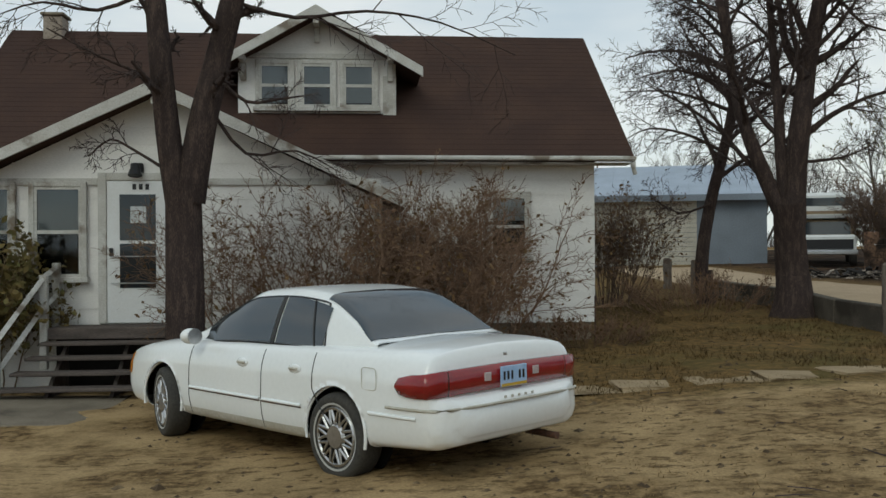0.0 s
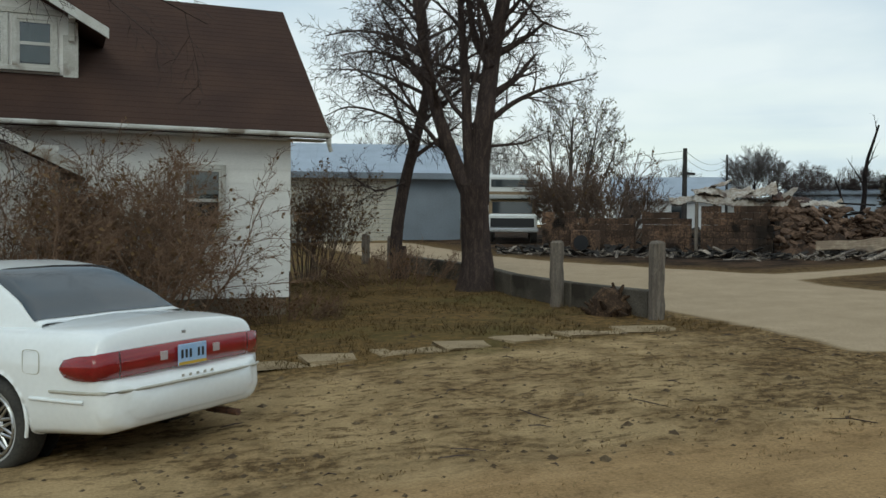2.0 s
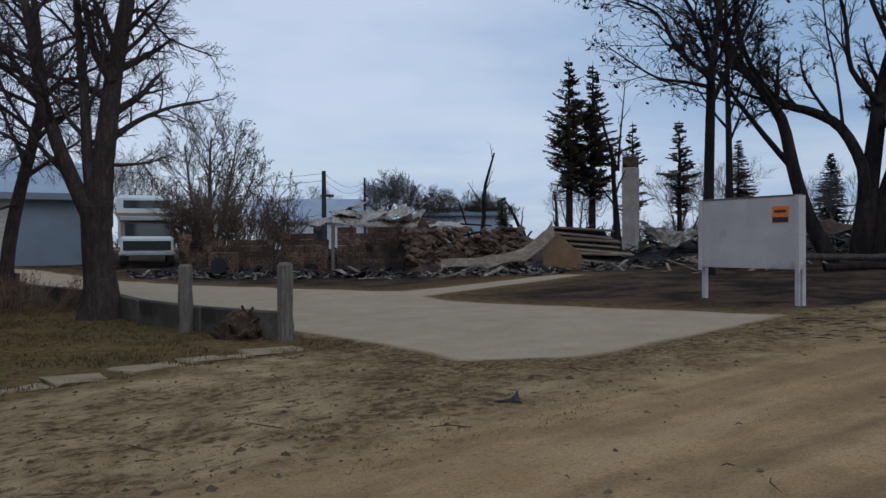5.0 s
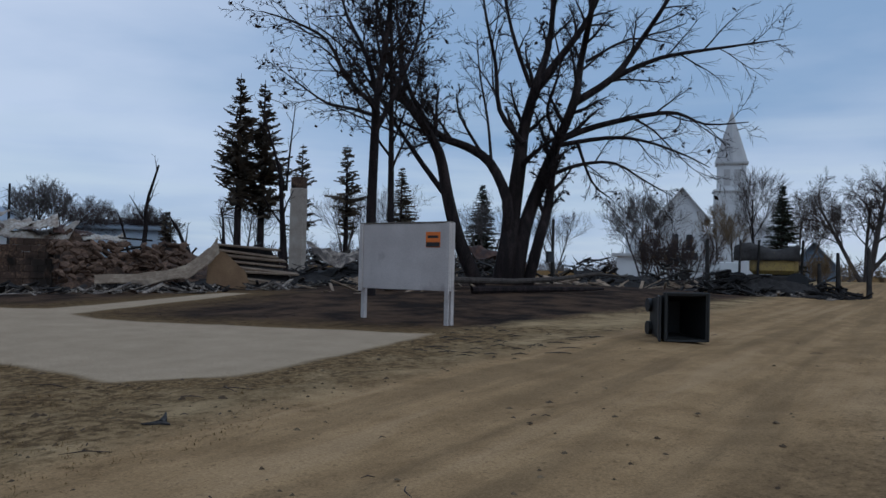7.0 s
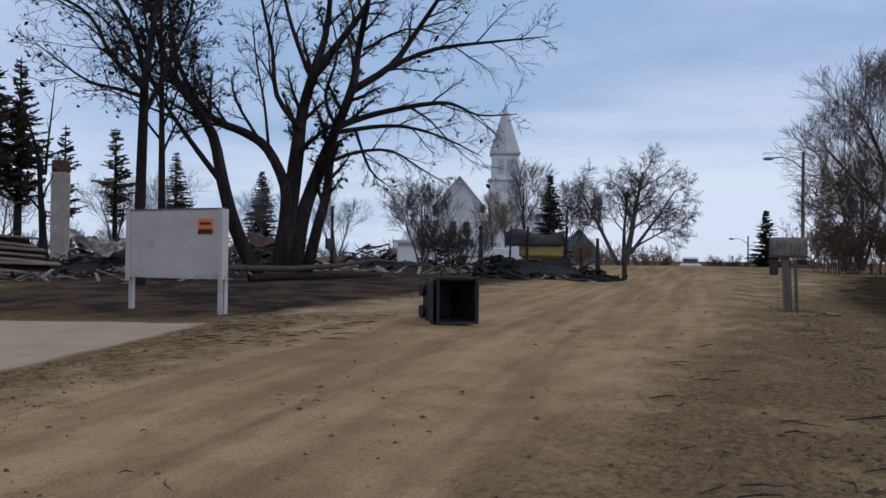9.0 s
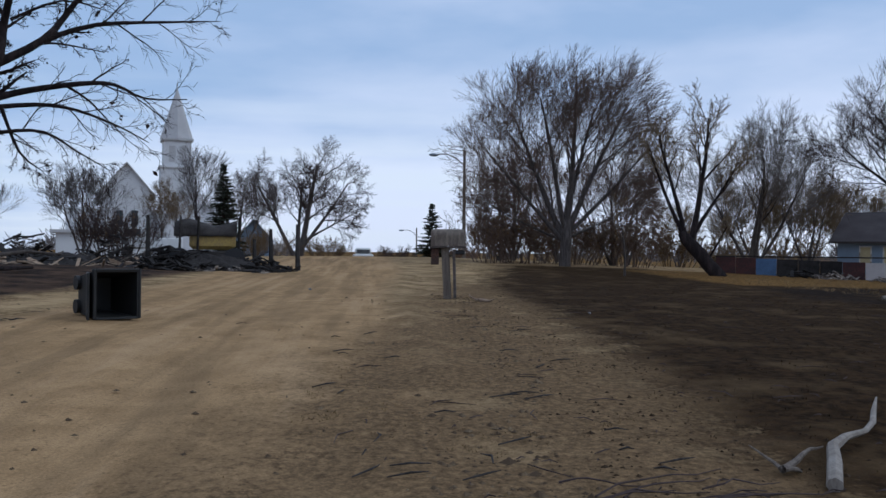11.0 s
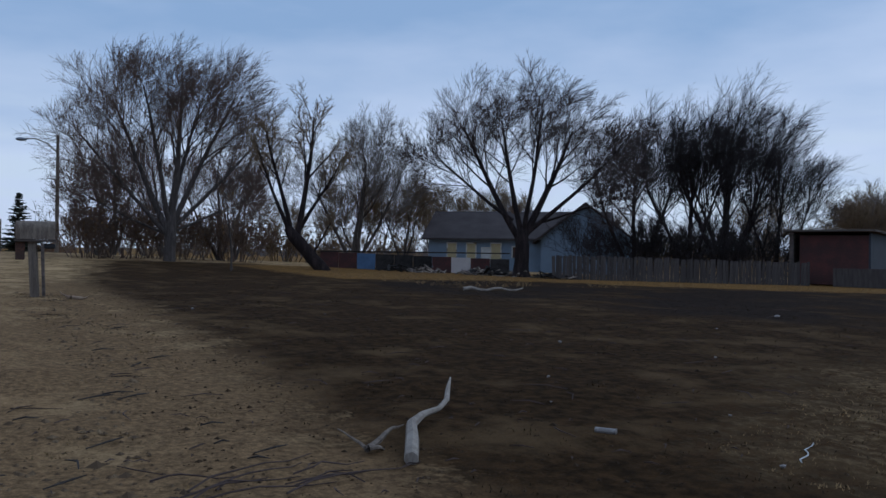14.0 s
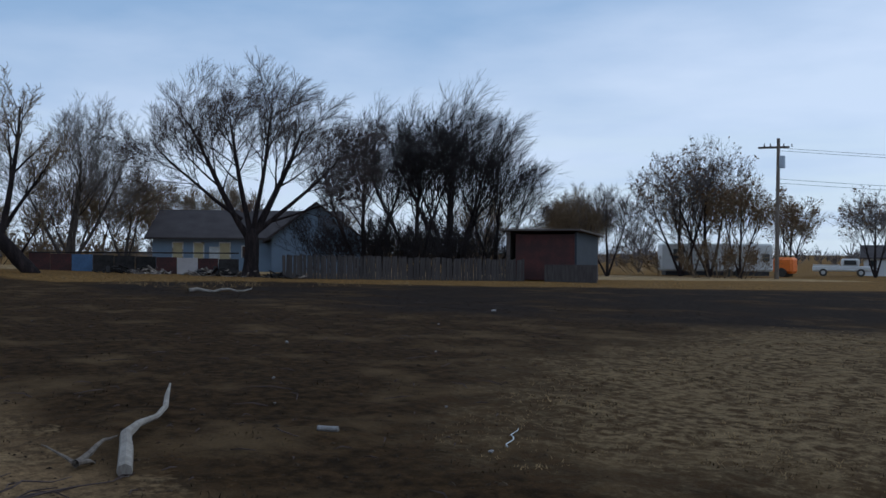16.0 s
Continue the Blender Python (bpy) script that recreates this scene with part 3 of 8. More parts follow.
BASE = dict(levels=4, wander=0.2, wind=(0, 0), up=(0.1, 0.25, 0.15, 0.1), kids=(7, 7, 6, 5), angle=(0.6, 0.7, 0.7, 0.7), ratio=(0.62, 0.55, 0.55, 0.55), thin=0.5, min_r=0.007, solid=1, leaf=0.0, leaf_size=0.05)
BASE["from"] = (0.4, 0.25, 0.2, 0.15)


def tree(name, x, y, seed, stems, bark, twigm, label, category="tree", leafm=None, group="", sink=0.15, turn=0.0, **over):
    """stems: (direction, length, radius) from the foot, or (direction, length, radius, foot offset)."""
    rng = random.Random(seed)
    cfg = dict(BASE)
    cfg.update(over)
    e = thing(name, on(x, y, turn, -sink), label, category, group)
    wood, tw, lv = ([], []), ([], []), ([], [])
    for st in stems:
        d, ln, r = st[:3]
        off = Vector(st[3]) if len(st) > 3 else Vector((0, 0, 0))
        if cfg.get("bole", 0) and st is stems[0]:
            n_ = 6
            pts = [off + Vector(d).normalized() * (ln * k / n_) + Vector((rng.uniform(-.03, .03), rng.uniform(-.03, .03), 0)) * (k > 0) for k in range(n_ + 1)]
            tube(wood[0], wood[1], pts, [r * (1.0 - 0.12 * k / n_) for k in range(n_)] + [r * 0.55], 10)
            continue
        grow(rng, off, Vector(d).normalized(), ln, r, 0, cfg, wood, tw, lv)
    for path, r0, r1 in cfg.get("guides", ()):
        pts = [Vector(p) for p in path]
        rads = [r0 + (r1 - r0) * k / (len(pts) - 1) for k in range(len(pts))]
        fine_p, fine_r = [], []
        for k in range(len(pts) - 1):
            a, b, c, d = pts[max(0, k - 1)], pts[k], pts[k + 1], pts[min(len(pts) - 1, k + 2)]
            for q in (0, 0.34, 0.67):
                fine_p.append(b + 0.5 * q * (c - a) + q * q * (a - 2.5 * b + 2 * c - 0.5 * d) + 0.5 * q ** 3 * (3 * b - a - 3 * c + d))
                fine_r.append(rads[k] + (rads[k + 1] - rads[k]) * q)
        fine_p.append(pts[-1])
        fine_r.append(rads[-1])
        tube(wood[0], wood[1], fine_p, fine_r, 8)
        if r1 > 0.2:
            continue
        span = sum((fine_p[k + 1] - fine_p[k]).length for k in range(len(fine_p) - 1))
        spawn(rng, fine_p, min(span, 7.0), r0, r1, 0 if r0 > 0.14 else 1, cfg, wood, tw, lv)
    if cfg.get("flare"):
        r = cfg["flare"]
        tube(wood[0], wood[1], [Vector((0, 0, -0.1)), Vector((0, 0, 0.12)), Vector((0, 0, 0.4)), Vector((0, 0, 0.9))], [r * 1.75, r * 1.4, r * 1.12, r * 0.9], 10)
    pydata("trunk", wood[0], wood[1], bark, e, smooth=True)
    pydata("crown", tw[0], tw[1], twigm, e, "fine bare twigs")
    if lv[0]:
        pydata("foliage", lv[0], lv[1], leafm, e, "sparse withered leaves")
    return e


def conifer(x, y, seed, height, width, label, needles, bark, bare=0.12, density=1.0, droop=0.25, gap=0.0, name="spruce_tree", lean=(0, 0), ragged=0.0):
    rng = random.Random(seed)
    e = thing(name, on(x, y, 0, -0.1), label, "conifer")
    V, F = [], []
    top = Vector((lean[0], lean[1], height))
    tube(V, F, [Vector((0, 0, 0)), top * 0.5, top], [height * 0.018 + 0.04, height * 0.012 + 0.02, 0.015], 8)
    NV, NF = [], []
    z = height * bare
    while z < height * 0.985:
        f = (z - height * bare) / (height * (1 - bare))
        reach = width * (1 - f) ** 0.8 * (0.55 + 0.45 * min(1, f * 5 + 0.4))
        if ragged:
            reach *= 0.75 + ragged * noise.noise((z * 0.9, seed * 3.1, 0)) + 0.35 * math.sin(math.pi * min(1, f * 1.3))
        for k in range(max(4, int(7 * density))):
            if rng.random() < gap:
                continue
            a, L = rng.uniform(0, 6.28), max(0.12, reach * rng.uniform(0.55, 1.1))
            p = top * (z / height) + Vector((0, 0, rng.uniform(-.1, .1)))
            d = Vector((math.cos(a), math.sin(a), 0.18 - droop * (1 - f) + (rng.uniform(-0.1, 0.55) if ragged else 0)))
            tip = p + d * L + Vector((0, 0, -0.06 * L))
            tube(V, F, [p, p.lerp(tip, 0.5) + Vector((0, 0, -0.03 * L)), tip], [0.02 + 0.008 * L, 0.015, 0.006], 3)
            side = Vector((-math.sin(a), math.cos(a), 0))
            steps = max(3, int(L * 7 * density))
            for j in range(steps):
                s = (j + 0.6) / steps
                q = p.lerp(tip, s)
                for sg in (-1, 1):
                    ln = (0.15 + 0.27 * L * (1 - s)) * rng.uniform(0.6, 1.2) * (1.45 if ragged else 1.0)
                    o = (side * sg * rng.uniform(0.6, 1) + d * rng.uniform(0.3, 0.8) + Vector((0, 0, rng.uniform(-0.55, 0.2)))).normalized() * ln
                    wv = d.cross(o).normalized() * (0.042 if ragged else 0.035) + d * 0.065
                    b = len(NV)
                    NV.extend((q - wv, q + wv, q + o * 0.75 + wv, q + o))
                    NF.append((b, b + 1, b + 2, b + 3))
        z += height * 0.028 / density * rng.uniform(0.8, 1.2)
    if ragged:
        for k in range(14):
            zz, a = height * rng.uniform(0.06, bare + 0.05), rng.uniform(0, 6.28)
            p = top * (zz / height)
            tube(V, F, [p, p + Vector((math.cos(a), math.sin(a), rng.uniform(-0.3, 0.5))) * rng.uniform(0.3, 1.1), p + Vector((math.cos(a), math.sin(a), rng.uniform(-0.2, 0.9))) * rng.uniform(0.8, 1.5)], [0.03, 0.02, 0.008], 4)
    pydata("trunk", V, F, bark, e)
    pydata("needles", NV, NF, needles, e, "dark needle sprays")
    return e


def shrub(name, x, y, seed, n, height, spread, twigm, label, leafm=None, leaf=0.0, leaf_size=0.03, lean=(0, 0), levels=2, kids=(7, 6), r=0.014, sx=1.0, sy=1.0, category="shrub", leaf_n=1, min_r=0.004, wander=0.22, up=(0.12, 0.2, 0.1)):
    rng = random.Random(seed)
    e = thing(name, on(x, y, 0, -0.05), label, category)
    cfg = dict(BASE, levels=levels, kids=kids, angle=(0.5, 0.6, 0.6), ratio=(0.5, 0.5, 0.5), wander=wander, up=up, thin=0.6, min_r=min_r, solid=0, leaf=leaf, leaf_size=leaf_size, leaf_n=leaf_n, trunk_wander=0.7)
    cfg["from"] = (0.25, 0.2)
    wood, tw, lv = ([], []), ([], []), ([], [])
    for i in range(n):
        a, q = rng.uniform(0, 6.28), rng.random() ** 0.6
        off = Vector((math.cos(a) * q * spread * 0.5 * sx, math.sin(a) * q * spread * 0.5 * sy, 0))
        d = Vector((math.cos(a) * q * spread * 0.55 * sx / height + lean[0], math.sin(a) * q * spread * 0.55 * sy / height + lean[1], 1))
        grow(rng, off, d.normalized(), height * rng.uniform(0.6, 1.05), r * rng.uniform(0.6, 1.2), 0, cfg, wood, tw, lv)
    pydata("stem", wood[0], wood[1], twigm, e)
    pydata("twig_mass", tw[0], tw[1], twigm, e)
    if lv[0]:
        pydata("foliage", lv[0], lv[1], leafm, e, "few clinging dry leaves")
    return e


def view_path(pts, px0, py0, k, seed, deep=0.35):
    """A limb drawn across the view: steps sideways and up, with a little depth."""
    rng = random.Random(seed)
    return [((x - px0) * k, rng.uniform(-deep, deep) * (i > 0) * min(2.5, i), (py0 - y) * k) for i, (x, y) in enumerate(pts)]


# tree before the porch
LIMB_PATHS = (
    (((322, 735), (322, 600), (322, 500), (321, 400), (320, 310)), 0.25, 0.22),
    (((312, 350), (300, 270), (291, 190), (283, 100), (275, 0), (264, -120)), 0.165, 0.12),
    (((330, 350), (343, 270), (358, 190), (380, 100), (404, 0), (430, -120)), 0.2, 0.14),
    (((287, 190), (250, 130), (180, 100), (100, 60)), 0.03, 0.007),
    (((300, 300), (240, 262), (200, 245), (165, 275)), 0.022, 0.006),
    (((372, 120), (430, 168), (490, 162), (560, 150)), 0.028, 0.007),
    (((405, -10), (520, 12), (650, -6), (800, 0), (945, 60)), 0.03, 0.006),
    (((365, 180), (430, 262), (520, 255), (600, 295)), 0.026, 0.006),
    (((268, -20), (180, 20), (90, 10), (20, 40)), 0.03, 0.006),
)
tree("front_yard_tree", -3.15, 11.0, 3, [], M["bark"], M["twig"], "brown-barked bare tree forking low before the porch", turn=16, guides=[(view_path(p, 322, 731, 0.00676, 480 + k, 0.05), a, b) for k, (p, a, b) in enumerate(LIMB_PATHS)], wander=0.2, kids=(5, 7, 6, 4), flare=0.25, up=(0.05, -0.05, -0.1, -0.15), angle=(0.9, 0.8, 0.7, 0.7), ratio=(0.22, 0.4, 0.5, 0.5), min_r=0.005)
# large tree and its neighbour on the lawn's edge
LIMB_PATHS = (
    (((845, 524), (843, 440), (839, 370), (837, 312)), 0.33, 0.28),
    (((844, 350), (847, 270), (857, 180), (868, 90), (885, 0), (900, -90)), 0.25, 0.12),
    (((834, 340), (826, 240), (822, 150), (815, 60), (808, -60)), 0.13, 0.06),
    (((831, 340), (805, 280), (780, 215), (760, 150), (748, 90), (735, 0), (718, -90)), 0.17, 0.06),
    (((800, 272), (760, 228), (735, 190), (700, 130), (680, 60)), 0.055, 0.015),
    (((866, 110), (838, 60), (826, 0), (815, -70)), 0.1, 0.04),
    (((862, 205), (905, 172), (960, 147), (1030, 130)), 0.07, 0.012),
    (((858, 248), (920, 242), (965, 222)), 0.035, 0.01),
    (((884, 0), (915, -15), (955, 30), (1030, 60)), 0.05, 0.01),
    (((872, 70), (920, 20), (960, -40)), 0.06, 0.015),
    (((764, 165), (720, 110), (660, 80), (600, 90)), 0.05, 0.012),
)
tree("lawn_edge_tree", 6.47, 17.1, 11, [], M["bark"], M["twig"], "large bare tree with dark forked limbs on lawn edge", turn=-20, guides=[(view_path(p, 845, 515, 0.01127, 500 + k, 0.12), a, b) for k, (p, a, b) in enumerate(LIMB_PATHS)], wander=0.2, kids=(10, 9, 7, 5), flare=0.34, up=(0.05, 0.0, -0.05, -0.1), angle=(0.85, 0.8, 0.75, 0.7), ratio=(0.34, 0.4, 0.5, 0.5), min_r=0.006)
LIMB_PATHS = (
    (((693, 476), (686, 390), (700, 290), (722, 200), (738, 120), (735, 40), (727, -60)), 0.17, 0.07),
    (((736, 130), (690, 108), (630, 92), (550, 86)), 0.05, 0.01),
    (((718, 195), (660, 165), (600, 152), (560, 170)), 0.04, 0.01),
    (((733, 60), (685, 32), (620, 22), (560, 30)), 0.055, 0.012),
    (((702, 285), (650, 300), (600, 270)), 0.03, 0.01),
    (((738, 118), (775, 66), (800, 0)), 0.05, 0.012),
    (((734, 20), (690, -30), (640, -60)), 0.05, 0.012),
)
tree("leaning_lawn_tree", 5.75, 20.3, 12, [], M["bark"], M["twig"], "slender leaning bare tree beside the old fence posts", turn=-16, guides=[(view_path(p, 693, 466, 0.01305, 520 + k, 0.12), a, b) for k, (p, a, b) in enumerate(LIMB_PATHS)], wander=0.22, kids=(18, 11, 7, 5), up=(0.05, -0.02, -0.12, -0.15), angle=(1.0, 0.85, 0.75, 0.7), ratio=(0.34, 0.42, 0.5, 0.5), flare=0.17, min_r=0.006)

# ---- house ----
HOUSE = pose(2.46, 15.3, 0.0, 0, 0, 5)
house = thing("house", HOUSE, "white one-storey house with brown roof, dormer and porch", "house")
EZ, RZ, RY, EY, XL, XR = 3.08, 5.68, 2.83, -0.45, -10.4, 0.55
slope = (RZ - EZ) / (RY - EY)


def siding(parent, x0, x1, y, z0, z1, step, top=None):
    """Lapped courses on a wall that faces -y; top(x) cuts them off below a gable."""
    z = z0
    first = None
    while z < z1 - 0.02:
        h = min(step, z1 - z)
        a, b = x0, x1
        if top:
            lo = top(z + h)
            a, b = max(x0, lo[0]), min(x1, lo[1])
        if b - a > 0.05:
            bm = bmesh.new()
            pts = [(y - 0.005, z + h + 0.01), (y - 0.015, z), (y - 0.006, z), (y, z + h + 0.01)]
            va = [bm.verts.new((a, p, q)) for p, q in pts]
            vb = [bm.verts.new((b, p, q)) for p, q in pts]
            bm.faces.new(va[::-1])
            bm.faces.new(vb)
            for i in range(4):
                bm.faces.new((va[i], va[(i + 1) % 4], vb[(i + 1) % 4], vb[i]))
            bmesh.ops.recalc_face_normals(bm, faces=bm.faces)
            part("siding_board", bm, M["siding"], parent)
        z += step


bm = boxed(-9.85, 0, 0, 5.66, 0.36, EZ + 0.25)
wall = part("wall", bm, M["siding"], house)
siding(wall, -9.85, 0.004, 0, 0.36, 3.2, 0.235)
part("foundation", boxed(-9.8, -0.05, 0.05, 5.6, -0.5, 0.37), M["concrete"], house)
bm = bmesh.new()
prism(bm, [(0.0, EZ + 0.2), (5.66, EZ + 0.2), (2.83, RZ - 0.12)], -0.15, 0.0)
bmesh.ops.transform(bm, matrix=Matrix(((0, 1, 0, 0), (1, 0, 0, 0), (0, 0, 1, 0), (0, 0, 0, 1))), verts=bm.verts)
part("gable_wall", bm, M["siding"], house)


def slab(x0, x1, ya, za, yb, zb, th):
    bm = bmesh.new()
    v = [bm.verts.new(p) for p in ((x0, ya, za), (x1, ya, za), (x1, yb, zb), (x0, yb, zb), (x0, ya, za - th), (x1, ya, za - th), (x1, yb, zb - th), (x0, yb, zb - th))]
    for f in ((0, 1, 2, 3), (7, 6, 5, 4), (4, 5, 1, 0), (5, 6, 2, 1), (6, 7, 3, 2), (7, 4, 0, 3)):
        bm.faces.new([v[i] for i in f])
    bmesh.ops.recalc_face_normals(bm, faces=bm.faces)
    return bm


roof = part("roof", slab(XL, XR, EY, EZ, RY + 0.005, RZ, 0.1), M["shingle"], house, "brown asphalt shingle roof")
part("roof_back", slab(XL, XR, RY * 2 - EY, EZ, RY - 0.005, RZ, 0.1), M["shingle"], house)
# courses of shingles: thin raised strips
cv, cf = [], []
k = 0.0
while k < 1:
    y0 = EY + (RY - EY) * k
    z0 = EZ + (RZ - EZ) * k + 0.004
    y1, z1 = y0 + 0.125, z0 + 0.125 * slope
    b = len(cv)
    cv += [(XL, y0, z0 + 0.005), (XR, y0, z0 + 0.005), (XR, y1, z1), (XL, y1, z1), (XL, y0, z0), (XR, y0, z0)]
    cf += [(b, b + 1, b + 2, b + 3), (b + 4, b + 5, b + 1, b)]
    k += 0.125 / (RY - EY)
tagged(pydata("shingle_layer", cv, cf, M["shingle"], roof), kind="stuff")
part("gutter", boxed(XL, XR + 0.02, EY - 0.09, EY - 0.005, EZ - 0.085, EZ - 0.01, None, 0.02), M["trim"], house, "white metal gutter")
part("soffit", boxed(XL + 0.05, XR - 0.02, EY + 0.03, 0.0, EZ - 0.125, EZ - 0.105), M["trim"], house)
part("rake_board", slab(XR - 0.03, XR + 0.012, EY - 0.05, EZ - 0.1, RY, RZ - 0.105, 0.12), M["trim"], house)
part("downspout_elbow", cyled((XR - 0.05, EY - 0.05, EZ - 0.12), (XR + 0.02, EY, EZ - 0.3), 0.035, 0.035, 8), M["trim"], house)
# brick chimney on the ridge
ch = part("chimney", boxed(-9.75, -9.4, 2.65, 3.05, 5.3, 5.98, None, 0.02), M["plaster"], house, "short tan plastered chimney")
part("chimney_cap", boxed(-9.79, -9.36, 2.61, 3.09, 5.98, 6.04, None, 0.015), M["concrete"], ch)


def sash_window(parent, x, z, w, h, y, curtain=0.5, name="window"):
    """A double-hung window in a wall that faces -y, its lower left corner at x, z."""
    # near-black panel behind the panes stands in for the unlit room
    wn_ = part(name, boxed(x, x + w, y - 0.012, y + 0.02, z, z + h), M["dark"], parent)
    bm = bmesh.new()
    t = 0.075
    for a in ((x - t, x, z - t, z + h + t), (x + w, x + w + t, z - t, z + h + t)):
        box(bm, a[0], a[1], y - 0.06, y + 0.01, a[2], a[3], None, 0.006)
    box(bm, x, x + w, y - 0.06, y + 0.01, z + h, z + h + t, None, 0.006)
    part("window_frame", bm, M["trim"], wn_)
    part("window_sill", boxed(x - t - 0.03, x + w + t + 0.03, y - 0.11, y + 0.01, z - t, z, None, 0.006), M["trim"], wn_)
    bm = bmesh.new()
    for a in ((x, x + 0.035, z, z + h), (x + w - 0.035, x + w, z, z + h), (x + 0.035, x + w - 0.035, z + h / 2 - 0.025, z + h / 2 + 0.025), (x + 0.035, x + w - 0.035, z, z + 0.045), (x + 0.035, x + w - 0.035, z + h - 0.04, z + h)):
        box(bm, a[0], a[1], y - 0.045, y - 0.013, a[2], a[3])
    part("sash", bm, M["trim"], wn_)
    for q0, q1 in ((z + 0.045, z + h / 2 - 0.025), (z + h / 2 + 0.025, z + h - 0.04)):
        part("pane", boxed(x + 0.035, x + w - 0.035, y - 0.03, y - 0.026, q0, q1), M["pane"], wn_)
    if curtain:
        part("curtain", boxed(x + 0.04, x + w - 0.04, y - 0.022, y - 0.018, z + h * (1 - curtain), z + h - 0.05), M["curtain"], wn_, "pale curtain behind the glass")
    return wn_


def pane_material():
    m = bpy.data.materials.new("clear_pane")
    m.use_nodes = True
    n, l = m.node_tree.nodes, m.node_tree.links
    n.clear()
    o, a, g, x, f = n.new("ShaderNodeOutputMaterial"), n.new("ShaderNodeBsdfTransparent"), n.new("ShaderNodeBsdfGlossy"), n.new("ShaderNodeMixShader"), n.new("ShaderNodeFresnel")
    a.inputs["Color"].default_value, g.inputs["Roughness"].default_value, f.inputs["IOR"].default_value = (0.75, 0.78, 0.8, 1), 0.04, 1.6
    l.new(f.outputs[0], x.inputs[0])
    l.new(a.outputs[0], x.inputs[1])
    l.new(g.outputs[0], x.inputs[2])
    l.new(x.outputs[0], o.inputs["Surface"])
    return m


M["pane"] = pane_material()
sash_window(house, -1.75, 1.45, 0.6, 1.0, -0.03, 0.4)
# dormer
DX0, DX1, DY, DZ0, DZ1, DA = -5.9, -3.27, 0.55, 3.86, 4.86, 5.56
dmid = (DX0 + DX1) / 2
dormer = part("dormer", boxed(DX0, DX1, DY, 2.6, DZ0 - 0.3, DZ1), M["siding"], house, "white gabled dormer with three windows")
bm = bmesh.new()
prism(bm, [(DX0, DZ1 - 0.01), (DX1, DZ1 - 0.01), (dmid, DA - 0.06)], DY + 0.002, 2.5)
part("dormer_gable", bm, M["siding"], dormer)
for sg in (-1, 1):
    hw = 1.72
    bm = bmesh.new()
    za = DA - hw * 0.575
    prism(bm, [(dmid, DA), (dmid + sg * hw, za), (dmid + sg * hw, za - 0.09), (dmid, DA - 0.1)], DY - 0.42, 2.75)
    part("dormer_roof", bm, M["shingle"], dormer)
    bm = bmesh.new()
    prism(bm, [(dmid, DA + 0.03), (dmid + sg * (hw + 0.03), za + 0.02), (dmid + sg * (hw + 0.03), za - 0.14), (dmid, DA - 0.13)], DY - 0.47, DY - 0.425)
    part("rake_board", bm, M["trim"], dormer, "peeling white rake board")
    bm = bmesh.new()
    box(bm, dmid + sg * 1.22 - 0.05, dmid + sg * 1.22 + 0.05, DY - 0.4, DY - 0.03, DZ1 - 0.16, DZ1 - 0.06, None, 0.01)
    box(bm, dmid + sg * 1.22 - 0.05, dmid + sg * 1.22 + 0.05, DY - 0.1, DY - 0.03, DZ1 - 0.45, DZ1 - 0.16, None, 0.01)
    part("eave_bracket", bm, M["trim"], dormer)
bm = bmesh.new()
box(bm, dmid - 0.05, dmid + 0.05, DY - 0.4, DY - 0.03, DA - 0.26, DA - 0.16, None, 0.01)
box(bm, dmid - 0.05, dmid + 0.05, DY - 0.1, DY - 0.03, DA - 0.5, DA - 0.2, None, 0.01)
part("eave_bracket", bm, M["trim"], dormer)
for i in range(3):
    sash_window(dormer, DX0 + 0.36 + i * 0.7, DZ0 + 0.12, 0.5, 0.72, DY - 0.002, (0.9, 0.5, 0.9)[i])
part("dormer_corner_board", boxed(DX1 - 0.22, DX1 + 0.004, DY - 0.03, DY - 0.004, DZ0 - 0.04, DZ1 - 0.35), M["trim"], dormer)
part("dormer_head_trim", boxed(DX0, DX1, DY - 0.045, DY - 0.004, DZ0 + 0.93, DZ0 + 1.02, None, 0.008), M["trim"], dormer)
# porch
PY, PXC, PHW, PA, PE = -1.55, -6.72, 3.5, 3.93, 2.28
porch = part("porch", boxed(PXC - 3.15, PXC + 3.15, PY, 0.0, -0.45, 2.32), M["siding"], house, "enclosed white front porch with low gable")
bm = bmesh.new()
prism(bm, [(PXC - 3.15, 2.3), (PXC + 3.15, 2.3), (PXC, PA - 0.1)], PY + 0.002, 2.2)
part("porch_gable", bm, M["siding"], porch)
siding(porch, PXC - 3.15, PXC + 3.15, PY, 0.5, 3.7, 0.26, lambda z: (PXC - (PA - 0.12 - z) / 0.472, PXC + (PA - 0.12 - z) / 0.472))
for sg in (-1, 1):
    bm = bmesh.new()
    prism(bm, [(PXC, PA), (PXC + sg * PHW, PE), (PXC + sg * PHW, PE - 0.09), (PXC, PA - 0.1)], PY - 0.4, 2.0 if sg > 0 else 2.0)
    part("porch_roof", bm, M["shingle"], porch)
    bm = bmesh.new()
    prism(bm, [(PXC, PA + 0.03), (PXC + sg * (PHW + 0.03), PE + 0.02), (PXC + sg * (PHW + 0.03), PE - 0.13), (PXC, PA - 0.14)], PY - 0.45, PY - 0.405)
    part("rake_board", bm, M["trim"], porch, "peeling white rake board")
part("corner_board", boxed(PXC + 3.06, PXC + 3.17, PY - 0.045, PY - 0.004, 0.4, 2.3), M["trim"], porch)
bm = bmesh.new()
box(bm, PXC - 0.05, PXC + 0.05, PY - 0.4, PY - 0.05, PA - 0.3, PA - 0.2, None, 0.01)
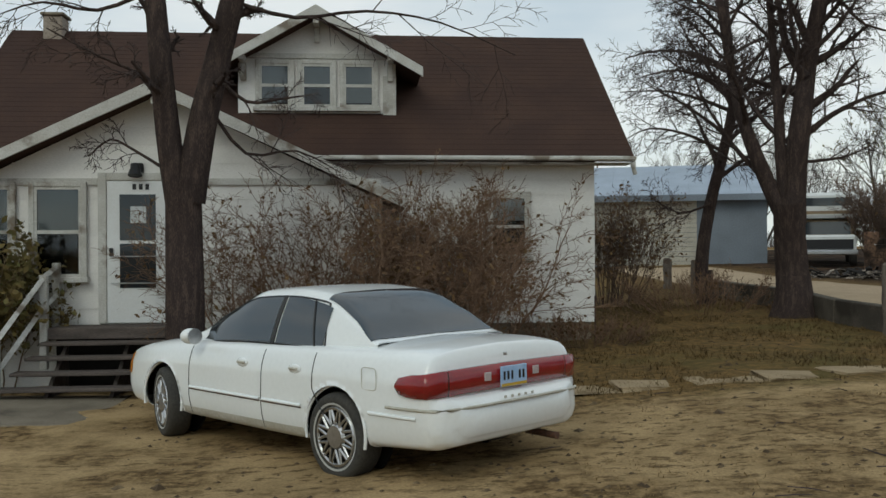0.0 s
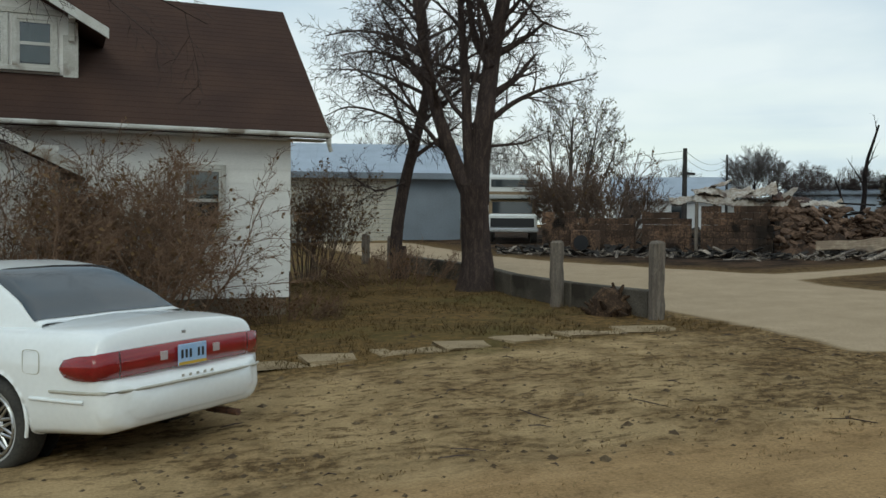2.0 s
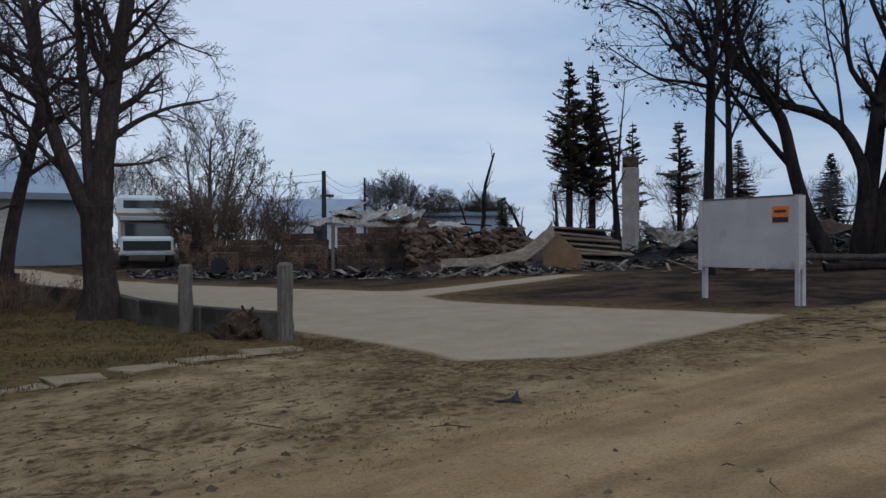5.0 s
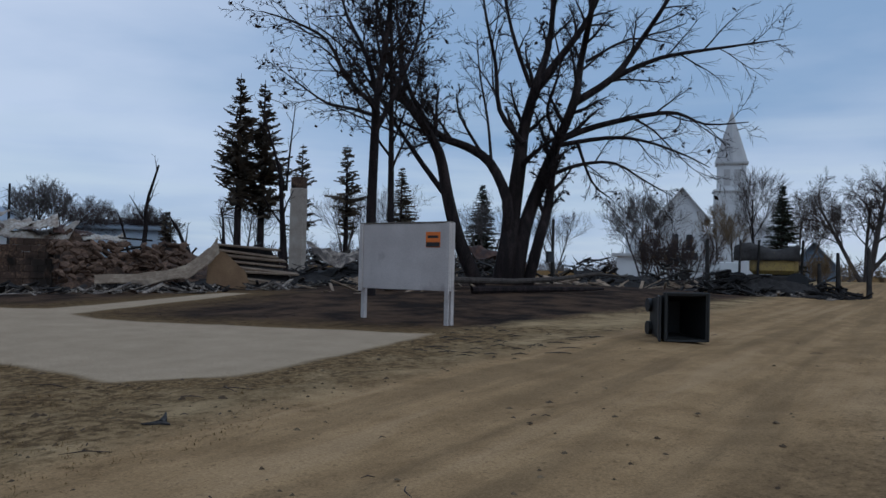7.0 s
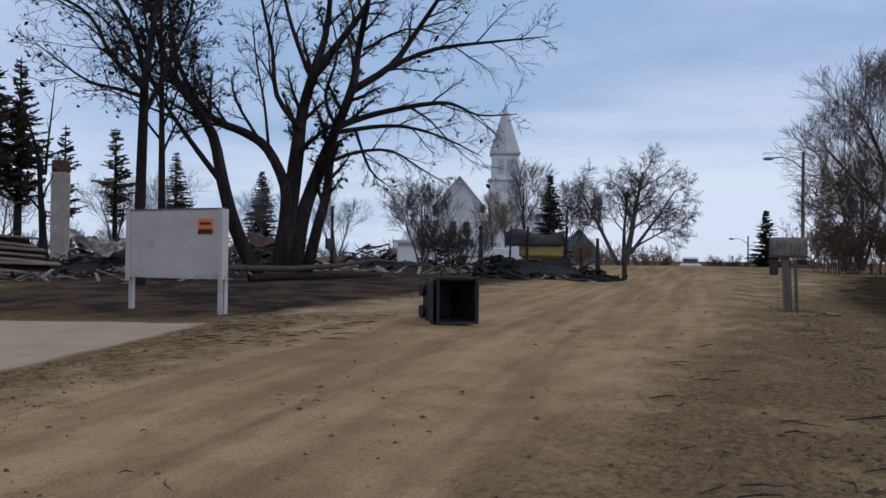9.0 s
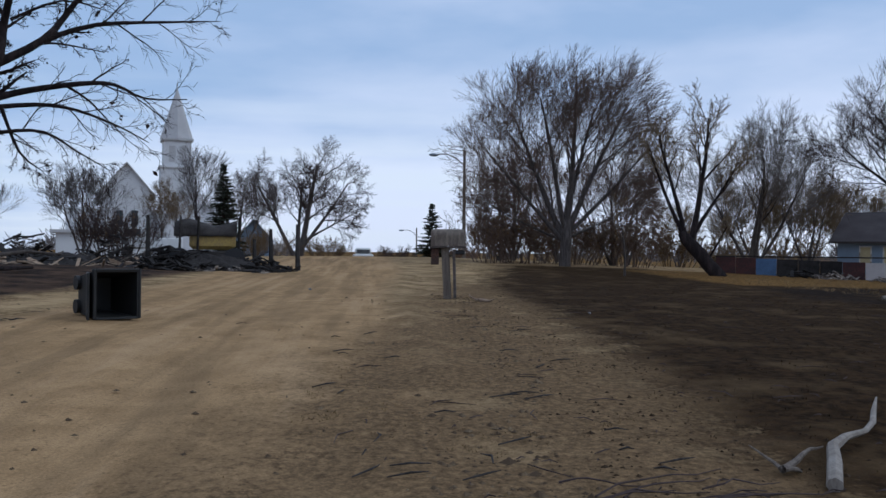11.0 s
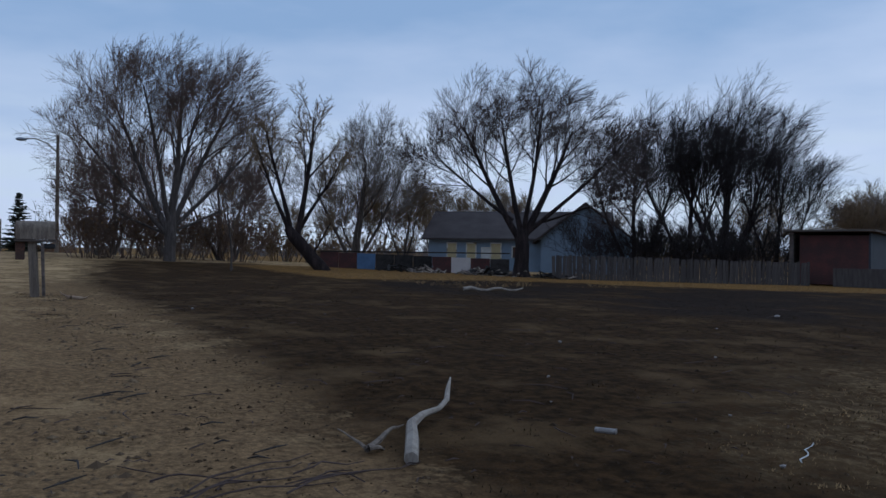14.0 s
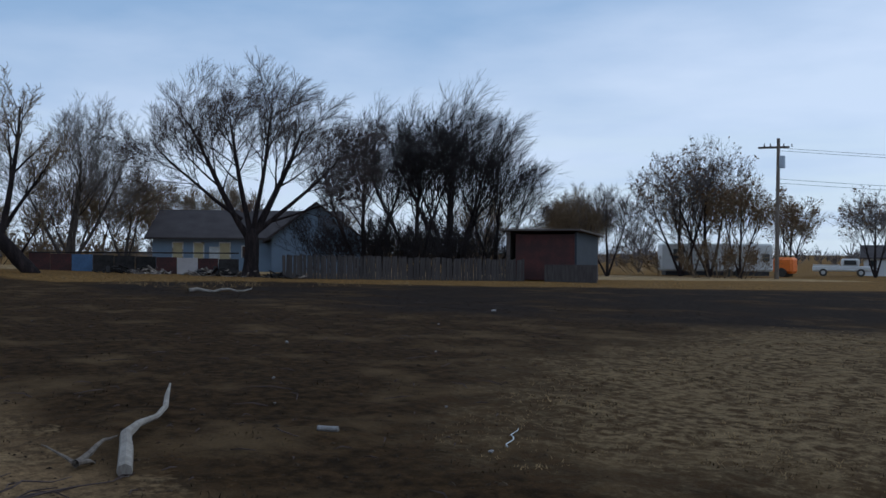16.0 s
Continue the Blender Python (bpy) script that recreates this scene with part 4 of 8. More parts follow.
box(bm, PXC - 0.05, PXC + 0.05, PY - 0.13, PY - 0.05, PA - 0.7, PA - 0.25, None, 0.01)
part("eave_bracket", bm, M["trim"], porch)
sash_window(porch, -8.45, 1.22, 0.64, 1.28, PY - 0.03, 0.5)
sash_window(porch, -9.28, 1.22, 0.5, 1.28, PY - 0.03, 0.5)
part("porch_head_trim", boxed(PXC - 3.15, PXC + 3.15, PY - 0.05, PY - 0.03, 2.53, 2.62), M["trim"], porch)
# storm door
DXL, DZB = -7.46, 0.56
door = part("door", boxed(DXL, DXL + 0.9, PY - 0.06, PY - 0.02, DZB, DZB + 2.02, None, 0.008), M["door"], porch, "white storm door with two dark panes")
for z0, z1 in ((DZB + 0.5, DZB + 1.13), (DZB + 1.18, DZB + 1.83)):
    part("pane", boxed(DXL + 0.18, DXL + 0.68, PY - 0.068, PY - 0.0605, z0, z1), M["glass"], door)
part("paper_notice", boxed(DXL + 0.33, DXL + 0.55, PY - 0.072, PY - 0.0685, DZB + 1.42, DZB + 1.66), M["paper"], door, "pale paper notice behind the pane")
for z in (DZB + 0.57, DZB + 0.95):
    part("push_bar", cyled((DXL + 0.06, PY - 0.09, z), (DXL + 0.84, PY - 0.09, z), 0.009, 0.009, 6), M["chrome"], door)
part("door_handle", boxed(DXL + 0.04, DXL + 0.09, PY - 0.1, PY - 0.06, DZB + 0.95, DZB + 1.07, None, 0.008), M["black"], door)
bm = bmesh.new()
box(bm, DXL - 0.12, DXL - 0.004, PY - 0.07, PY - 0.01, DZB, DZB + 2.14, None, 0.008)
box(bm, DXL + 0.904, DXL + 1.02, PY - 0.07, PY - 0.01, DZB, DZB + 2.14, None, 0.008)
box(bm, DXL - 0.004, DXL + 0.904, PY - 0.07, PY - 0.01, DZB + 2.03, DZB + 2.14, None, 0.008)
part("door_frame", bm, M["trim"], door)
# house number as plain bars
for i in range(3):
    part("number_bar", boxed(DXL + 0.36 + i * 0.09, DXL + 0.41 + i * 0.09, PY - 0.066, PY - 0.0605, DZB + 1.9, DZB + 1.98), M["black"], door)
lamp = thing("porch_lamp", HOUSE @ pose(DXL + 0.42, PY - 0.03, 2.75), "small dark iron wall lamp above the porch door", "lamp")
part("backplate", boxed(-0.09, 0.09, -0.03, 0, -0.09, 0.09, None, 0.02), M["black"], lamp)
part("shade", cyled((0, -0.14, -0.1), (0, -0.1, 0.07), 0.1, 0.05, 10), M["black"], lamp)
# landing and steps
stairs = thing("porch_steps", HOUSE, "weathered dark wooden steps up to the porch door", "steps")
SX0, SX1 = -8.12, -6.0
part("landing", boxed(SX0, SX1, PY - 0.62, PY - 0.03, 0.39, 0.545, None, 0.01), M["stepwood"], stairs)
for i in range(4):
    z = 0.545 - 0.168 * (i + 1)
    y = PY - 0.62 - 0.25 * (i + 1)
    part("tread", boxed(SX0 - 0.1 * i, SX1 + 0.05, y - 0.02, y + 0.24, z - 0.045, z, None, 0.008), M["stepwood"], stairs)
for x in (SX0 + 0.25, (SX0 + SX1) / 2, SX1 - 0.2):
    bm = bmesh.new()
    y0 = PY - 0.62
    v0 = [bm.verts.new((x + s, y0 - 1.0, -0.36)) for s in (0, 0.05)]
    v1 = [bm.verts.new((x + s, y0, 0.33)) for s in (0, 0.05)]
    v2 = [bm.verts.new((x + s, y0, -0.4)) for s in (0, 0.05)]
    bm.faces.new((v0[0], v1[0], v2[0]))
    bm.faces.new((v0[1], v2[1], v1[1]))
    bm.faces.new((v0[0], v0[1], v1[1], v1[0]))
    part("stringer", bm, M["stepwood"], stairs)
# near-black block stands in for the shade below the landing
part("under_landing", boxed(SX0 + 0.1, SX1 - 0.1, PY - 0.5, PY - 0.04, -0.42, 0.38), M["dark"], stairs)
rail = thing("step_handrail", HOUSE, "weathered white wooden handrail beside the porch steps", "handrail", "porch handrails")
for p in ((SX0 - 0.02, PY - 0.1, 0.545), (SX0 - 0.02, PY - 0.62, 0.39), (SX0 - 0.32, PY - 1.5, -0.38)):
    part("post", boxed(p[0] - 0.05, p[0] + 0.05, p[1] - 0.05, p[1] + 0.05, p[2] - 0.4, p[2] + 0.88, None, 0.008), M["trim"], rail)
for up in (0.82, 0.42):
    a, b, c = Vector((SX0 - 0.02, PY - 0.1, 0.545 + up)), Vector((SX0 - 0.02, PY - 0.62, 0.42 + up)), Vector((SX0 - 0.32, PY - 1.5, -0.38 + up))
    part("rail", cyled(a, b, 0.045, 0.045, 4), M["trim"], rail)
    part("rail", cyled(b, c, 0.045, 0.045, 4), M["trim"], rail)
rail = thing("landing_rail_post", HOUSE, "broken white rail post at the landing's edge", "handrail", "porch handrails")
part("post", boxed(SX1 + 0.0, SX1 + 0.1, PY - 0.72, PY - 0.62, -0.4, 1.4, None, 0.008), M["trim"], rail)
part("rail", cyled((SX1 - 0.1, PY - 0.67, 1.0), (SX1 + 0.32, PY - 0.67, 1.02), 0.035, 0.035, 4), M["trim"], rail)
# concrete pad
pad = part("concrete_pad", boxed(-2.6, 1.2, -1.1, 0.9, -0.25, 0.02, None, 0.02), M["concrete"])
pad.matrix_world = pose(-5.2, 10.9, gz(-5.2, 10.9) + 0.02, 0, 0.9, 5)
tagged(pad, "worn concrete pad before the porch steps", "pavement", kind="structure")

# ---- bushes by the house ----
shrub("lilac_bush", 0.0, 13.3, 21, 30, 2.4, 2.2, M["twig_red"], "tangled reddish bare bush against the house wall", M["leaf_dry"], 0.2, 0.035, levels=3, kids=(8, 6, 5), lean=(0.16, 0), r=0.017, min_r=0.0045, wander=0.3, up=(0.0, -0.1, -0.1))
shrub("lilac_bush", -1.75, 12.7, 22, 32, 2.25, 2.7, M["twig_red"], "tangled reddish bare bush with few yellow leaves", M["leaf_dry"], 0.2, 0.035, levels=3, kids=(8, 6, 5), r=0.016, min_r=0.0045, wander=0.3, up=(0.03, -0.06, -0.1))
shrub("lilac_bush", -0.8, 13.6, 23, 22, 2.5, 2.6, M["twig_red"], "tall bare bush before the porch corner", M["leaf_dry"], 0.1, 0.03, levels=3, kids=(8, 6, 5), r=0.016, min_r=0.0045, wander=0.3, up=(0.03, -0.06, -0.1))
shrub("leafy_shrub", -6.6, 12.95, 24, 40, 1.9, 1.6, M["twig_tan"], "green and yellow leaved shrub beside the steps", M["leaf_green"], 1.0, 0.055, levels=3, kids=(6, 6, 4), leaf_n=2)
shrub("wall_weeds", 2.1, 14.3, 25, 70, 0.55, 1.6, M["twig_red"], "low reddish dead weeds along the house wall", M["leaf_dry"], 0.3, 0.03, levels=2, kids=(5, 4), r=0.006, sy=0.4)
shrub("wall_weeds", 0.0, 14.0, 26, 70, 0.6, 2.6, M["twig_red"], "low reddish dead weeds along the house wall", M["leaf_dry"], 0.3, 0.03, levels=2, kids=(5, 4), r=0.006, sy=0.4)
shrub("thicket", 3.95, 22.0, 27, 44, 2.3, 1.5, M["twig_brown"], "tan bare thicket behind the house corner", M["leaf_dry"], 0.4, 0.04, levels=3, kids=(6, 5, 4), r=0.014)
shrub("thicket", 5.2, 18.8, 28, 60, 0.9, 2.6, M["twig_red"], "low bare brush under the lawn trees", M["leaf_dry"], 0.2, 0.03, levels=2, kids=(6, 5), r=0.008)

# ---- parked car ----
def curve(keys, vals, x):
    """A smooth line through the keys."""
    i = max(0, min(len(keys) - 2, next((k for k in range(len(keys) - 1) if x <= keys[k + 1]), len(keys) - 2)))
    t = (x - keys[i]) / (keys[i + 1] - keys[i])

    def sl(k):
        if k <= 0 or k >= len(keys) - 1:
            return 0.0
        a, b = (vals[k] - vals[k - 1]) / (keys[k] - keys[k - 1]), (vals[k + 1] - vals[k]) / (keys[k + 1] - keys[k])
        return 0.0 if a * b <= 0 else 2 * a * b / (a + b)

    h = keys[i + 1] - keys[i]
    return (2 * t ** 3 - 3 * t ** 2 + 1) * vals[i] + (t ** 3 - 2 * t ** 2 + t) * h * sl(i) + (-2 * t ** 3 + 3 * t ** 2) * vals[i + 1] + (t ** 3 - t ** 2) * h * sl(i + 1)


CX = (-1.13, -1.09, -1.035, -1.01, -0.96, -0.6, 0.0, 0.8, 1.6, 2.4, 3.0, 3.5, 3.75, 3.86)
CW = (0.66, 0.78, 0.85, 0.865, 0.88, 0.905, 0.915, 0.92, 0.92, 0.915, 0.90, 0.85, 0.74, 0.55)
CB = (0.39, 0.33, 0.31, 0.3, 0.29, 0.265, 0.22, 0.20, 0.20, 0.20, 0.20, 0.22, 0.27, 0.36)
CS = (0.62, 0.65, 0.68, 0.86, 0.93, 0.955, 0.955, 0.94, 0.92, 0.89, 0.85, 0.77, 0.69, 0.60)
CT = (0.63, 0.665, 0.70, 0.93, 1.03, 1.06, 1.05, 1.03, 1.01, 0.985, 0.92, 0.83, 0.74, 0.64)


def shell(x, v):
    w, b, s, t = (curve(CX, k, x) for k in (CW, CB, CS, CT))
    vk = (0, 0.14, 0.2, 0.36, 0.5, 0.62, 0.72, 0.86, 1.0)
    ys = (0, 0.8 * w, 0.95 * w, w, 0.992 * w, 0.92 * w, 0.8 * w, 0.45 * w, 0)
    zs = (b, b, b + 0.05, b + 0.4 * (s - b), b + 0.72 * (s - b), s, s + 0.55 * (t - s), t - 0.012, t)
    return Vector((x, curve(vk, ys, v), curve(vk, zs, v)))


GX = (-0.34, 0.02, 0.42, 0.9, 1.4, 1.85, 2.5)
GZ = (1.045, 1.25, 1.425, 1.468, 1.445, 1.27, 0.99)
GB = (0.76, 0.79, 0.80, 0.81, 0.81, 0.80, 0.72)
GT = (0.70, 0.63, 0.585, 0.575, 0.57, 0.60, 0.66)


def cabin(x, v):
    z, b, t = (curve(GX, k, x) for k in (GZ, GB, GT))
    vk = (0, 0.1, 0.45, 0.58, 0.75, 1.0)
    z0 = 0.9
    ys = (b, b - 0.012, t + 0.035, t - 0.035, 0.6 * t, 0)
    zs = (z0, z0 + 0.1 * (z - z0), z - 0.065 * (z - z0) / 0.5, z - 0.022 * (z - z0) / 0.5, z - 0.006, z)
    return Vector((x, curve(vk, ys, v), curve(vk, zs, v)))


def grid_mesh(fn, us, vs, flip=False, off=0.0):
    """A sheet on a surface; off lifts it outwards."""
    bm = bmesh.new()
    g = []
    for u in us:
        row = []
        for v in vs:
            p = fn(u, v)
            if off:
                du, dv = fn(u + 0.01, v) - fn(u - 0.01, v), fn(u, min(1, v + 0.01)) - fn(u, max(0, v - 0.01))
                nn = du.cross(dv).normalized()
                if nn.y < 0 and p.y > 0.1 or (p.y <= 0.1 and nn.z < 0):
                    nn = -nn
                p = p + nn * off
            row.append(bm.verts.new(p))
        g.append(row)
    for i in range(len(us) - 1):
        for j in range(len(vs) - 1):
            f = (g[i][j], g[i + 1][j], g[i + 1][j + 1], g[i][j + 1])
            bm.faces.new(f[::-1] if flip else f)
    return bm


def mirrored(bm):
    geo = list(bm.verts) + list(bm.edges) + list(bm.faces)
    d = bmesh.ops.duplicate(bm, geom=geo)
    nv = [e for e in d["geom"] if isinstance(e, bmesh.types.BMVert)]
    for v in nv:
        v.co.y = -v.co.y
    bmesh.ops.reverse_faces(bm, faces=[e for e in d["geom"] if isinstance(e, bmesh.types.BMFace)])
    bmesh.ops.remove_doubles(bm, verts=bm.verts, dist=0.0005)
    bmesh.ops.recalc_face_normals(bm, faces=bm.faces)
    return bm


def lin(a, b, n):
    return [a + (b - a) * i / n for i in range(n + 1)]


CAR = pose(-0.285, 7.93, -0.185, 0, 0.8, 135.2)
car = thing("car", CAR, "white dusty four-door sedan parked on bare dirt", "car")
us = sorted(set([round(v, 4) for v in lin(-1.13, -0.94, 16) + lin(-0.94, 3.5, 150) + lin(3.5, 3.86, 16)]))
bm = mirrored(grid_mesh(shell, us, lin(0, 1, 60)))
for wx in (0.0, 2.77):
    for v in bm.verts:
        if abs(v.co.y) > 0.5:
            d = math.hypot(v.co.x - wx, v.co.z - 0.33)
            if 0.345 < d < 0.40:
                k = 0.372 / d
                v.co.x, v.co.z = wx + (v.co.x - wx) * k, 0.33 + (v.co.z - 0.33) * k
    dead = [f for f in bm.faces if abs(f.calc_center_median().y) > 0.5 and math.hypot(f.calc_center_median().x - wx, f.calc_center_median().z - 0.33) < 0.366]
    bmesh.ops.delete(bm, geom=dead, context="FACES")
for i_, x_ in ((0, -1.13), (1, 3.86)):
    loop = [v for v in bm.verts if abs(v.co.x - x_) < 1e-4]
    loop.sort(key=lambda v: math.atan2(v.co.z - 0.5, v.co.y))
    bm.faces.new(loop)
bmesh.ops.recalc_face_normals(bm, faces=bm.faces)
body = part("body", bm, M["carpaint"], car, smooth=True)
part("cabin", mirrored(grid_mesh(cabin, lin(-0.34, 2.5, 70), lin(0, 1, 30))), M["carpaint"], body, "white roof and pillars", smooth=True)
part("underbody", boxed(-0.9, 3.6, -0.62, 0.62, 0.27, 0.5), M["black"], body)
for wx in (0.0, 2.77):
    for sg in (-1, 1):
        bm = bmesh.new()
        cyl(bm, (wx, sg * 0.6, 0.33), (wx, sg * 0.62, 0.33), 0.375, 0.375, 28)
        part("wheel_well", bm, M["dark"], body)
        V, F = [], []
        arc = [Vector((wx + 0.374 * math.cos(a), sg * (shell(wx, 0.36).y - 0.012 - 0.05 * max(0, math.sin(a)) ** 3), 0.33 + 0.374 * math.sin(a))) for a in lin(-0.22, math.pi + 0.22, 24)]
        tube(V, F, arc, [0.014] * len(arc), 6)
        pydata("arch_lip", V, F, M["carpaint"], body, smooth=True)
# windows
bm = mirrored(grid_mesh(cabin, lin(-0.255, 0.41, 14), lin(0.46, 1.0, 14), off=0.006))
part("rear_window", bm, M["carglass"], car, "dark sloping rear window", smooth=True)
bm = mirrored(grid_mesh(cabin, lin(1.52, 2.42, 14), lin(0.5, 1.0, 14), off=0.006))
part("windshield", bm, M["carglass"], car, "dark windshield", smooth=True)


def side_glass(x0, x1, top0, top1):
    def fn(x, t):
        k = (x - x0) / (x1 - x0)
        return cabin(x, 0.13 + t * ((top0 + (top1 - top0) * k) - 0.13))
    return grid_mesh(fn, lin(x0, x1, 14), lin(0, 1, 8))


for sg in (1, -1):
    for nm, x0, x1, a, b in (("rear_side_window", 0.3, 0.95, 0.40, 0.43), ("front_side_window", 1.03, 2.16, 0.43, 0.40)):
        bm = side_glass(x0, x1, a, b)
        for v in bm.verts:
            v.co.y += 0.007
            v.co.z += 0.002
            v.co.y *= sg
        bmesh.ops.recalc_face_normals(bm, faces=bm.faces)
        part(nm, bm, M["carglass"], car, "dark side window", smooth=True)
    # thin dark seals round the side glass
    V, F = [], []
    ring = [cabin(x, 0.12) for x in lin(0.27, 2.2, 20)] + [cabin(x, 0.43) for x in lin(2.05, 0.36, 24)]
    ring = [Vector((p.x, (p.y + 0.006) * sg, p.z)) for p in ring + ring[:1]]
    tube(V, F, ring, [0.009] * len(ring), 5)
    pydata("window_seal", V, F, M["black"], car)
    for x in (0.99, 0.56):
        V, F = [], []
        bar = [Vector((x - (0.0 if x > 0.9 else 0.16 * (1 - k)), (cabin(x - (0.0 if x > 0.9 else 0.16 * (1 - k)), 0.12 + 0.31 * k).y + 0.008) * sg, cabin(x, 0.12 + 0.31 * k).z)) for k in lin(0, 1, 6)]
        tube(V, F, bar, [0.022 if x > 0.9 else 0.01] * len(bar), 5)
        pydata("window_post", V, F, M["black"], car)
    # mirror
    bm = bmesh.new()
    bmesh.ops.create_icosphere(bm, subdivisions=3, radius=0.1, matrix=Matrix.Translation((2.05, sg * 0.99, 1.0)) @ Matrix.Diagonal((0.75, 1.0, 0.75, 1)))
    mir = part("mirror", bm, M["carpaint"], car, "white door mirror", smooth=True)
    part("mirror_glass", cyled((1.97, sg * 0.99, 1.0), (1.962, sg * 0.99, 1.0), 0.075, 0.075, 16), M["chrome"], mir)
    # door seams, moulding, handles
    for k, x in enumerate((2.22, 1.0, 0.28)):
        V, F = [], []
        ln_ = [shell(x - (0.28 * max(0, 0.45 - v) / 0.22 if k == 2 else 0), v) for v in lin(0.2 if k < 2 else 0.33, 0.61, 12)]
        ln_ = [Vector((p.x, (p.y + 0.0005) * sg, p.z)) for p in ln_]
        tube(V, F, ln_, [0.005] * len(ln_), 4)
        pydata("door_seam", V, F, M["black"], car)
    for a, b in ((0.42, 0.98), (1.02, 2.2), (-0.92, -0.42)):
        V, F = [], []
        ln_ = [Vector((x, (shell(x, 0.36).y + 0.004) * sg, 0.505 + (0.03 if x < -0.3 else 0))) for x in lin(a, b, 10)]
        tube(V, F, ln_, [0.015] * len(ln_), 6)
        pydata("side_moulding", V, F, M["carpaint"], car, "white body-side moulding", smooth=True)
    for a, b in ((0.42, 0.98), (1.02, 2.2)):
        V, F = [], []
        ln_ = [Vector((x, (shell(x, 0.36).y + 0.009) * sg, 0.49)) for x in lin(a, b, 10)]
        tube(V, F, ln_, [0.006] * len(ln_), 4)
        pydata("moulding_line", V, F, M["rust"], car)
    for x in (0.52, 1.3):
        bm = bmesh.new()
        y = shell(x, 0.5).y
        bmesh.ops.create_icosphere(bm, subdivisions=2, radius=1, matrix=Matrix.Translation((x, sg * (y - 0.004), 0.8)) @ Matrix.Diagonal((0.085, 0.012, 0.042, 1)))
        hd = part("door_handle", bm, M["carpaint"], car, smooth=True)
        part("handle_bar", boxed(x - 0.06, x + 0.06, sg * (y + 0.004), sg * (y + 0.022), 0.79, 0.812, None, 0.006), M["cardirt"], hd)
    # dusty rocker strip
    bm = grid_mesh(lambda x, v: Vector((x, (shell(x, v).y + 0.003) * sg, shell(x, v).z)), lin(0.42, 2.36, 20), lin(0.17, 0.25, 4))
    bmesh.ops.recalc_face_normals(bm, faces=bm.faces)
    part("rocker_panel", bm, M["cardirt"], car, "dirt-streaked lower sill", smooth=True)
# fuel door
V, F = [], []
y = shell(-0.42, 0.5).y + 0.0015
ring = [Vector((-0.42 + 0.085 * math.copysign(abs(math.cos(a)) ** 0.4, math.cos(a)), y, 0.79 + 0.085 * math.copysign(abs(math.sin(a)) ** 0.4, math.sin(a)))) for a in lin(0, 2 * math.pi, 32)]
tube(V, F, ring, [0.0035] * len(ring), 4)
pydata("fuel_door", V, F, M["cardirt"], car)
# tail-light band wrapping round the corners
TP = ((-0.73, 0.911, 0.74, 0.785), (-0.765, 0.909, 0.705, 0.825), (-0.86, 0.902, 0.688, 0.848), (-0.95, 0.893, 0.685, 0.855), (-1.01, 0.872, 0.685, 0.862), (-1.045, 0.80, 0.688, 0.868), (-1.06, 0.45, 0.695, 0.875), (-1.066, 0.0, 0.70, 0.88))


def lens_strip(a, b, out):
    bm = bmesh.new()
    rows = []
    for k in lin(a, b, 16):
        i = min(len(TP) - 2, int(k))
        t = k - i
        p = [TP[i][j] + (TP[i + 1][j] - TP[i][j]) * t for j in range(4)]
        dx, dy = TP[i + 1][0] - TP[i][0], TP[i + 1][1] - TP[i][1]
        nn = Vector((dy, -dx, 0)).normalized() * (out + 0.006)
        mid_ = (p[2] + p[3]) / 2
        rows.append([bm.verts.new(Vector((p[0], p[1], z)) + nn * q) for z, q in ((p[2] - 0.002, -3), (p[2], 0.5), (mid_, 1.3), (p[3], 0.5), (p[3] + 0.002, -3))])
    for i in range(len(rows) - 1):
        for j in range(4):
            bm.faces.new((rows[i][j], rows[i + 1][j], rows[i + 1][j + 1], rows[i][j + 1]))
    return bm


for sg in (1, -1):
    for nm, a, b, mt in (("tail_light", 0.0, 5.3, "tail"), ("trunk_lens", 5.33, 7.0, "tail")):
        bm = lens_strip(a, b, 0.006)
        for v in bm.verts:
            v.co.y *= sg
        bmesh.ops.recalc_face_normals(bm, faces=bm.faces)
        part(nm, bm, M[mt], car, "red wrap-round tail lens", smooth=True)
    part("reverse_light", boxed(-1.088, -1.07, sg * 0.25, sg * 0.32, 0.765, 0.83, None, 0.004), M["lensclear"], car, "small clear reversing lens")
plate = part("number_plate", boxed(-1.098, -1.088, -0.155, 0.155, 0.70, 0.86, None, 0.004), M["plateblue"], car, "pale blue number plate")
part("plate_band", boxed(-1.1005, -1.0982, -0.15, 0.15, 0.704, 0.727), M["plateyellow"], plate)
for i in range(6):
    if i != 3:
        part("plate_bar", boxed(-1.1005, -1.0982, 0.115 - i * 0.045 - 0.011, 0.115 - i * 0.045 + 0.011, 0.755, 0.82), M["black"], plate)
part("trunk_badge", boxed(-1.012, -1.0, -0.02, 0.02, 0.93, 0.955, None, 0.004), M["chrome"], car)
V, F = [], []
for k, (zz, xx) in enumerate(((0.60, 0.0),)):
    ln_ = [Vector((shell_x, yy, zz)) for shell_x, yy in ((-0.62, 0.914), (-0.85, 0.9), (-0.99, 0.872), (-1.06, 0.83), (-1.11, 0.72), (-1.132, 0.5), (-1.138, 0.2), (-1.138, -0.2), (-1.132, -0.5), (-1.11, -0.72), (-1.06, -0.83))]
    tube(V, F, ln_, [0.012] * len(ln_), 6)
pydata("bumper_strip", V, F, M["cardirt"], car, "thin bumper rubbing strip", smooth=True)
for i in range(5):
    part("bumper_letter_bar", boxed(-1.1415, -1.136, 0.14 - i * 0.08, 0.165 - i * 0.08, 0.625, 0.645), M["cardirt"], car)
